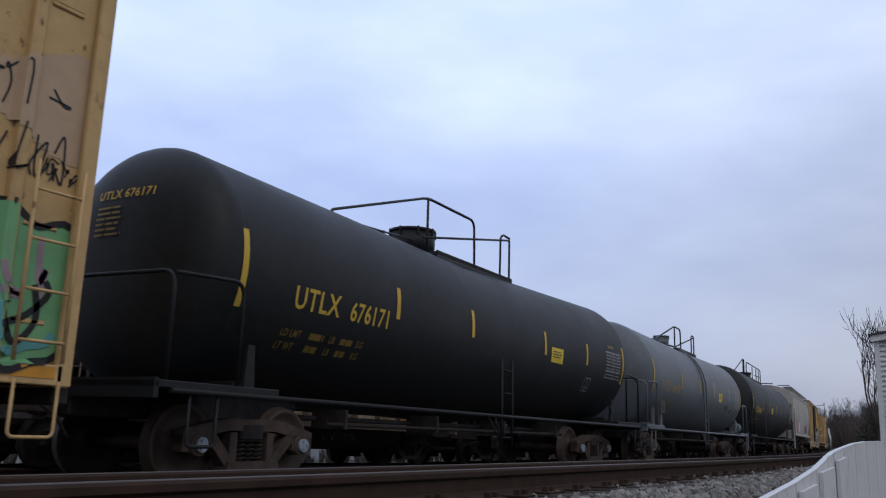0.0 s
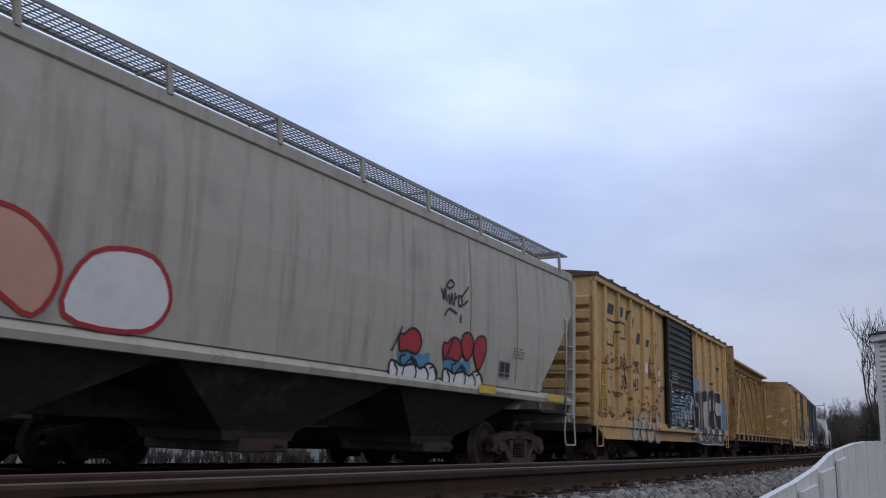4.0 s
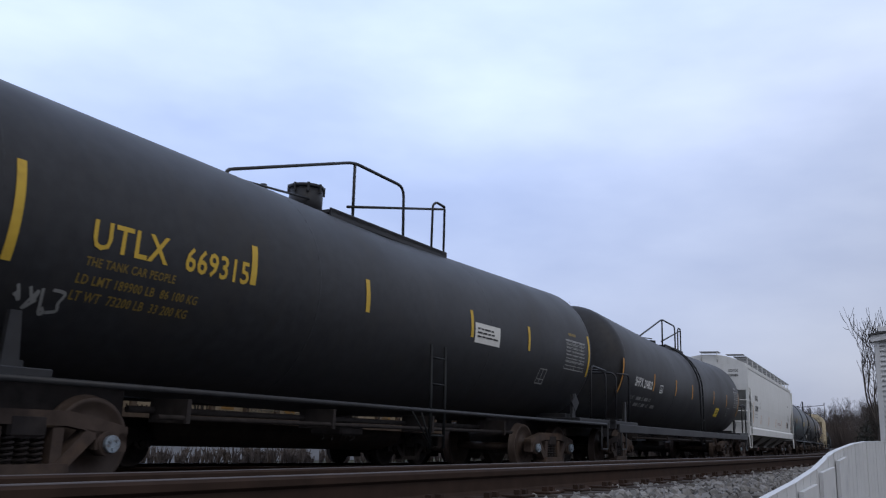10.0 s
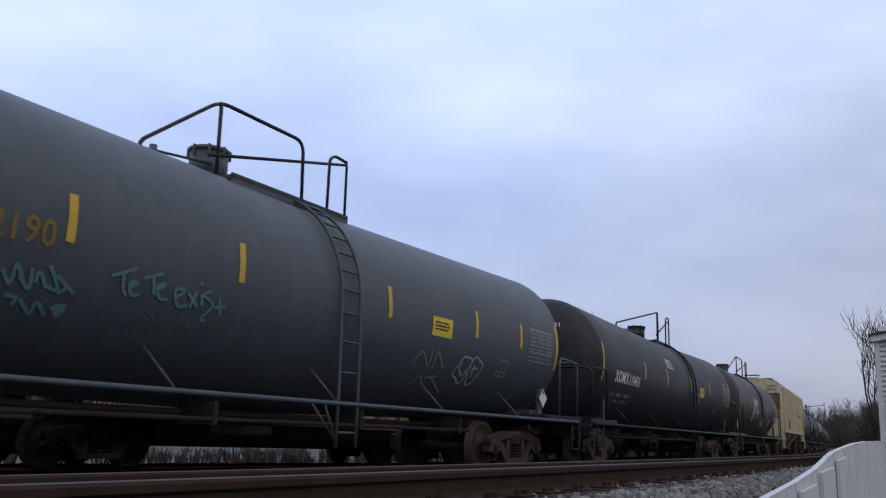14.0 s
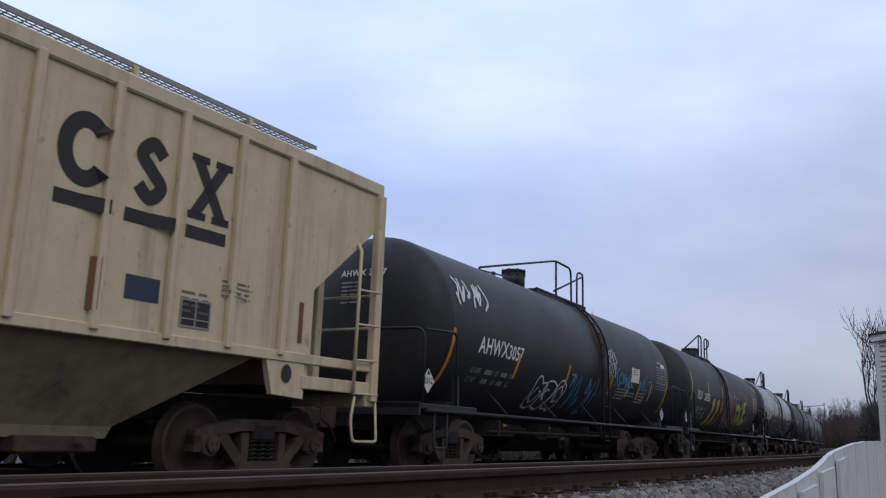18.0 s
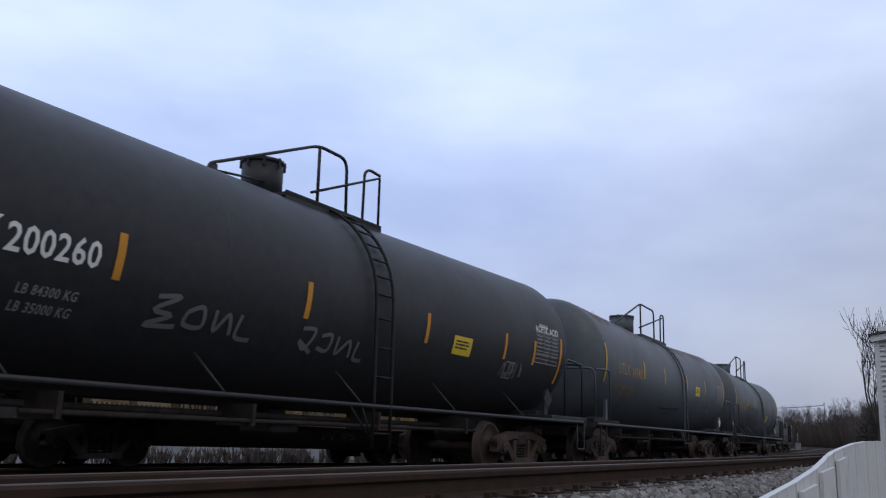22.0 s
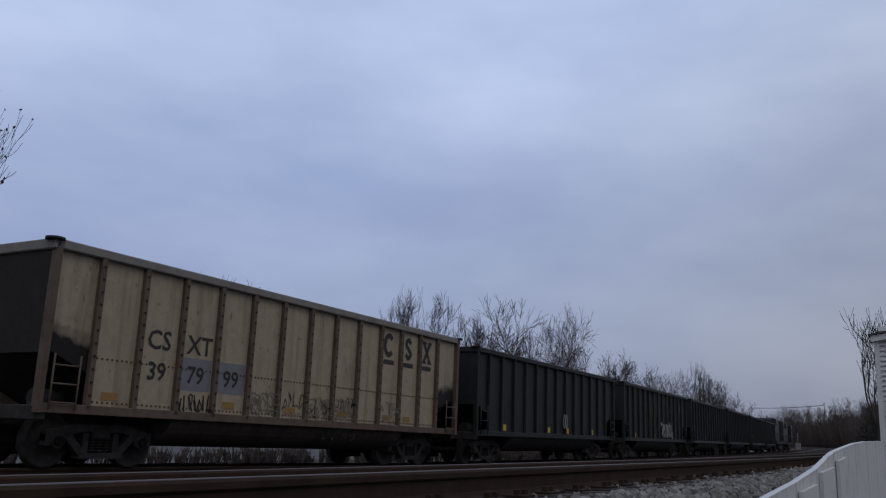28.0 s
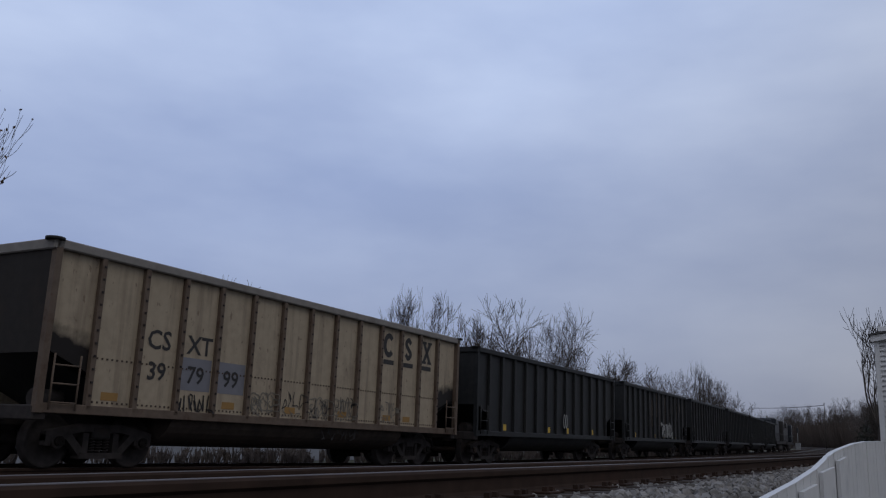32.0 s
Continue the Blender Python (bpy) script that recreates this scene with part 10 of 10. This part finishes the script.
_t = random.Random(17)
for x, y, h, kd in ((55.2, 38.0, 12.9, 0), (59.6, 37.5, 12.8, 4), (63.2, 37.0, 10.0, 3), (57.0, 41.0, 10.2, 3), (66.0, 38.2, 10.8, 3), (70.9, 36.2, 14.1, 2), (67.8, 39.0, 12.0, 4), (80.0, 35.0, 14.4, 1), (76.5, 37.0, 12.0, 4), (84.5, 36.0, 11.8, 3), (88.5, 34.0, 11.0, 3), (92.0, 33.5, 9.6, 3), (86.0, 33.0, 10.2, 3),
                    (105.9, 34.0, 10.2, 3), (115.0, 34.0, 10.6, 1), (122.4, 33.0, 12.5, 0), (126.5, 32.8, 11.0, 3), (118.5, 35.5, 10.6, 3), (131, 33.0, 9.8, 1), (137, 33.0, 9.2, 3), (110, 36, 9.6, 3), (143, 34, 8.6, 3),
                    (43.0, 44.5, 11.2, 3), (40.5, 42.5, 11.0, 4), (38.0, 43.6, 11.2, 3), (33.0, 46.0, 10.2, 1), (27, 47, 9.0, 3)):
    tree(kd, x, y, h, _t.uniform(0, 360))
for s0, s1, o0, o1, h0, h1, n in ((230, 400, 22, 62, 10, 14, 30), (235, 395, -6, -1.8, 13, 17, 18), (400, 530, -30, -3.5, 18, 25, 56), (400, 430, 25, 60, 14, 17, 12)):
    for _ in range(n):
        p = spot(_t.uniform(s0, s1), _t.uniform(o0, o1))
        tree(_t.randrange(5), p.x, p.y, _t.uniform(h0, h1), _t.uniform(0, 360), "leafless tree of the wood where the line curves away", 0.0, FAR)
_up = grow(21, 8.0, 1.3, 50, 5, 0.46, 0.20, 0.34, 1, 0.024)
_up[0].materials.append(M["bark"])
_up[1].materials.append(M["bark"])
TREES.append((_up[0], _up[1], 8.0))
tree(5, 55.0, 5.22, 9.4, 40, "leafless tree with upswept limbs behind the house")
tree(5, 59.5, 5.0, 9.6, 160, "leafless tree with upswept limbs behind the house")
tree(3, 75.0, 7.3, 6.2, 190, "small leafless tree behind the house")

# the tree with a few withered leaves
LEAFY = grow(3, 12.6, 3.0, 30, 6, 0.22, 0.15, 0.10, 1, 0.008)
LEAFY[0].materials.append(M["bark"])
LEAFY[1].materials.append(M["bark"])
TREES.append((LEAFY[0], LEAFY[1], 12.6))
root = tree(6, 11.2, 24.0, 11.6, 130, "leafless tree with a few withered brown leaves")
g = Geo()
_lr = random.Random(8)
for p, q in LEAFY[2]:
    if _lr.random() < 0.4:
        s = _lr.uniform(0.05, 0.10)
        e = Euler((_lr.uniform(0, 6), _lr.uniform(0, 6), _lr.uniform(0, 6))).to_matrix()
        g.add([p + e @ Vector(v) * s for v in ((-1, 0, 0), (0, 0.6, 0.1), (1, 0, 0), (0, -0.6, 0.1))], [(0, 1, 2, 3)])
part("withered_leaves", g, M["leaf"], root)
root["kind"] = ""


def brush(name, n, x0, x1, y0, y1, h, seed, material, label, beside=False):
    """Scrub: many thin stems in tufts."""
    rnd = random.Random(seed)
    g = Geo()
    for _ in range(n):
        bx, by = rnd.uniform(x0, x1), rnd.uniform(y0, y1)
        if beside:
            bx, by, _ = spot(bx, by)
        hh = h * rnd.uniform(0.45, 1.1)
        for _ in range(7):
            a = rnd.uniform(0, 6.28)
            lean = rnd.uniform(0.1, 0.5)
            p, q = Vector((bx, by, 0)), Vector((bx + math.cos(a) * lean * hh * 0.5, by + math.sin(a) * lean * hh * 0.5, hh * 0.55))
            w = 0.03 if h < 4 else 0.09
            e = q + Vector((math.cos(a + 0.5) * lean * hh * 0.3, math.sin(a + 0.5) * lean * hh * 0.3, hh * rnd.uniform(0.25, 0.45)))
            g.add([p + Vector((w, 0, 0)), p + Vector((-w, 0, 0)), q + Vector((0, -w, 0)), q + Vector((0, w, 0)), e], [(0, 1, 2, 3), (3, 2, 4)])
            g.add([q, q + Vector((rnd.uniform(-0.5, 0.5), rnd.uniform(-0.5, 0.5), rnd.uniform(0.2, 0.6))) * hh * 0.4, q + Vector((0, 0, 0.05))], [(0, 1, 2)])
    tagged(part(name, g, material), label, "scrub", kind="stuff")


EVER = surface("dark_evergreen", (0.036, 0.036, 0.028), 0.9, grain=0.4, bump=0.0)
SCRUB = surface("brown_scrub", (0.098, 0.078, 0.067), 0.95, grain=0.3, bump=0.0)
brush("scrub_at_the_curve", 1100, 230, 400, 21, 70, 6.0, 22, SCRUB, "brown undergrowth of the wood at the curve", True)
brush("scrub_near_side", 500, 225, 400, -9, -1.6, 7.0, 24, SCRUB, "brown undergrowth on the near side of the line", True)
brush("scrub_closing_wood", 2200, 400, 540, -30, -3.2, 15.0, 25, SCRUB, "brown undergrowth of the wood outside the curve", True)
brush("scrub_beyond_tracks", 900, 18, 200, 46, 58, 2.4, 23, SCRUB, "brown undergrowth beyond the gravel lot")
brush("scrub_behind_third_track", 1500, -6, 130, 17.4, 20.5, 0.75, 26, SCRUB, "low dry weeds behind the third track", True)


def evergreen(x, y, h, seed):
    rnd = random.Random(seed)
    root = thing("evergreen_tree", "dark evergreen tree beside the line", "tree", "evergreen trees", m=pose(x, y, 0))
    part("trunk", Geo().cyl((0, 0, 0), (0, 0, h * 0.6), 0.08, 6, 0.03), M["bark"], root)
    g = Geo()
    for _ in range(1500):
        z = rnd.uniform(0.05, 1) * h
        r = (1 - (z / h) ** 1.6) * h * 0.55 * math.sqrt(rnd.random()) * rnd.uniform(0.7, 1.15)
        a = rnd.uniform(0, 6.28)
        p = Vector((math.cos(a) * r, math.sin(a) * r, z))
        e = Euler((rnd.uniform(0, 6), rnd.uniform(0, 6), rnd.uniform(0, 6))).to_matrix()
        s = rnd.uniform(0.03, 0.06) * h
        g.add([p + e @ Vector(v) * s for v in ((-1, 0, 0), (0, 0.35, 0), (1, 0, 0), (0, -0.35, 0))], [(0, 1, 2, 3)])
    part("foliage", g, EVER, root)


for s, o, h, sd in ((232, -1.8, 8.0, 1), (240, -2.6, 9.0, 2), (252, -2.2, 6.5, 3), (268, -2.0, 5.5, 4), (226, -3.4, 11.0, 5)):
    p = spot(s, o)
    evergreen(p.x, p.y, h, sd)


# ---- poles, wire, signal ----
def utility_pole(x, y, h, turn):
    root = thing("utility_pole", "weathered wooden utility pole with a crossarm", "utility pole", "utility poles", m=pose(x, y, 0, 0, 0, turn))
    part("pole", Geo().cyl((0, 0, 0), (0, 0, h), 0.15, 8, 0.10), M["bark"], root)
    part("crossarm", Geo().box(-0.06, -1.2, h - 0.7, 0.06, 1.2, h - 0.56), M["bark"], root)
    for q in (-1.1, -0.5, 0.5, 1.1):
        part("insulator", Geo().cyl((0, q, h - 0.56), (0, q, h - 0.38), 0.05, 6), M["under"], root)


_pa, _pb = spot(445, 33), spot(384, 9.0)
utility_pole(_pa.x, _pa.y, 18.4, 110)
utility_pole(_pb.x, _pb.y, 18.6, 110)
w = thing("overhead_wire", "dark wire sagging between two poles", "wire")
part("wire", Geo().tube([Vector((_pa.x, _pa.y, 17.9)).lerp(Vector((_pb.x, _pb.y, 17.6)), t) - Vector((0, 0, 0.5 * 4 * t * (1 - t))) for t in np.linspace(0, 1, 14)], 0.11, 5), M["under"], w)
_p = spot(330, 17.6)
sig = thing("signal_mast", "trackside signal mast with a dark head", "signal", m=pose(_p.x, _p.y, 0))
part("mast", Geo().cyl((0, 0, 0), (0, 0, 7.4), 0.10, 8), GRATE, sig)
part("signal_head", Geo().box(-0.2, -0.35, 5.6, 0.2, 0.35, 7.3, 0.03), M["dark"], sig)
part("case", Geo().box(-0.6, -0.8, 0, 0.6, 0.8, 2.2, 0.03), GRATE, sig)

# a white shed and low sheds beyond the gravel lot
shed = thing("white_shed", "long white metal shed beyond the tracks", "shed", m=pose(24.5, 38.0, 0, 0, 0, 12))
part("wall", Geo().box(0, 0, 0, 7, 5, 2.6, 0.02), M["siding"], shed)
part("roof", Geo().prism([(-0.2, 2.6), (2.5, 3.5), (5.2, 2.6)], "x", -0.2, 7.2), M["roof"], shed)
part("door", Geo().box(2.5, -0.03, 0, 3.5, 0.0, 2.05, 0.01), M["under"], shed)


def motions():
    """The train rolls past at an even pace; each car follows the line, and its wheels turn while it is near."""
    for root, s0 in CARS:
        rows = []
        for k in range(33):
            rows.append((k, on_line(s0 - SPEED * k, OFF2, RAIL2)))
        walk(root, rows)
    start = dict(CARS)
    per_frame = SPEED / FPS / WR
    for ws, root, dx in WHEELSETS:
        here = start[root] + dx
        f0 = max(0, int((here - 32.0) / SPEED * FPS))
        f1 = min(32 * FPS, int((here - 0.5) / SPEED * FPS))
        base = Matrix.Translation(ws.matrix_basis.translation)
        if f1 <= f0:
            continue
        rows = [] if f0 == 0 else [(0, base)]
        for k, fr in enumerate(range(f0, f1 + 1)):
            rows.append((fr / FPS, base @ Matrix.Rotation(-k * per_frame, 4, "Y")))
        if f1 < 32 * FPS:
            rows.append((32, rows[-1][1]))
        walk(ws, rows)


motions()
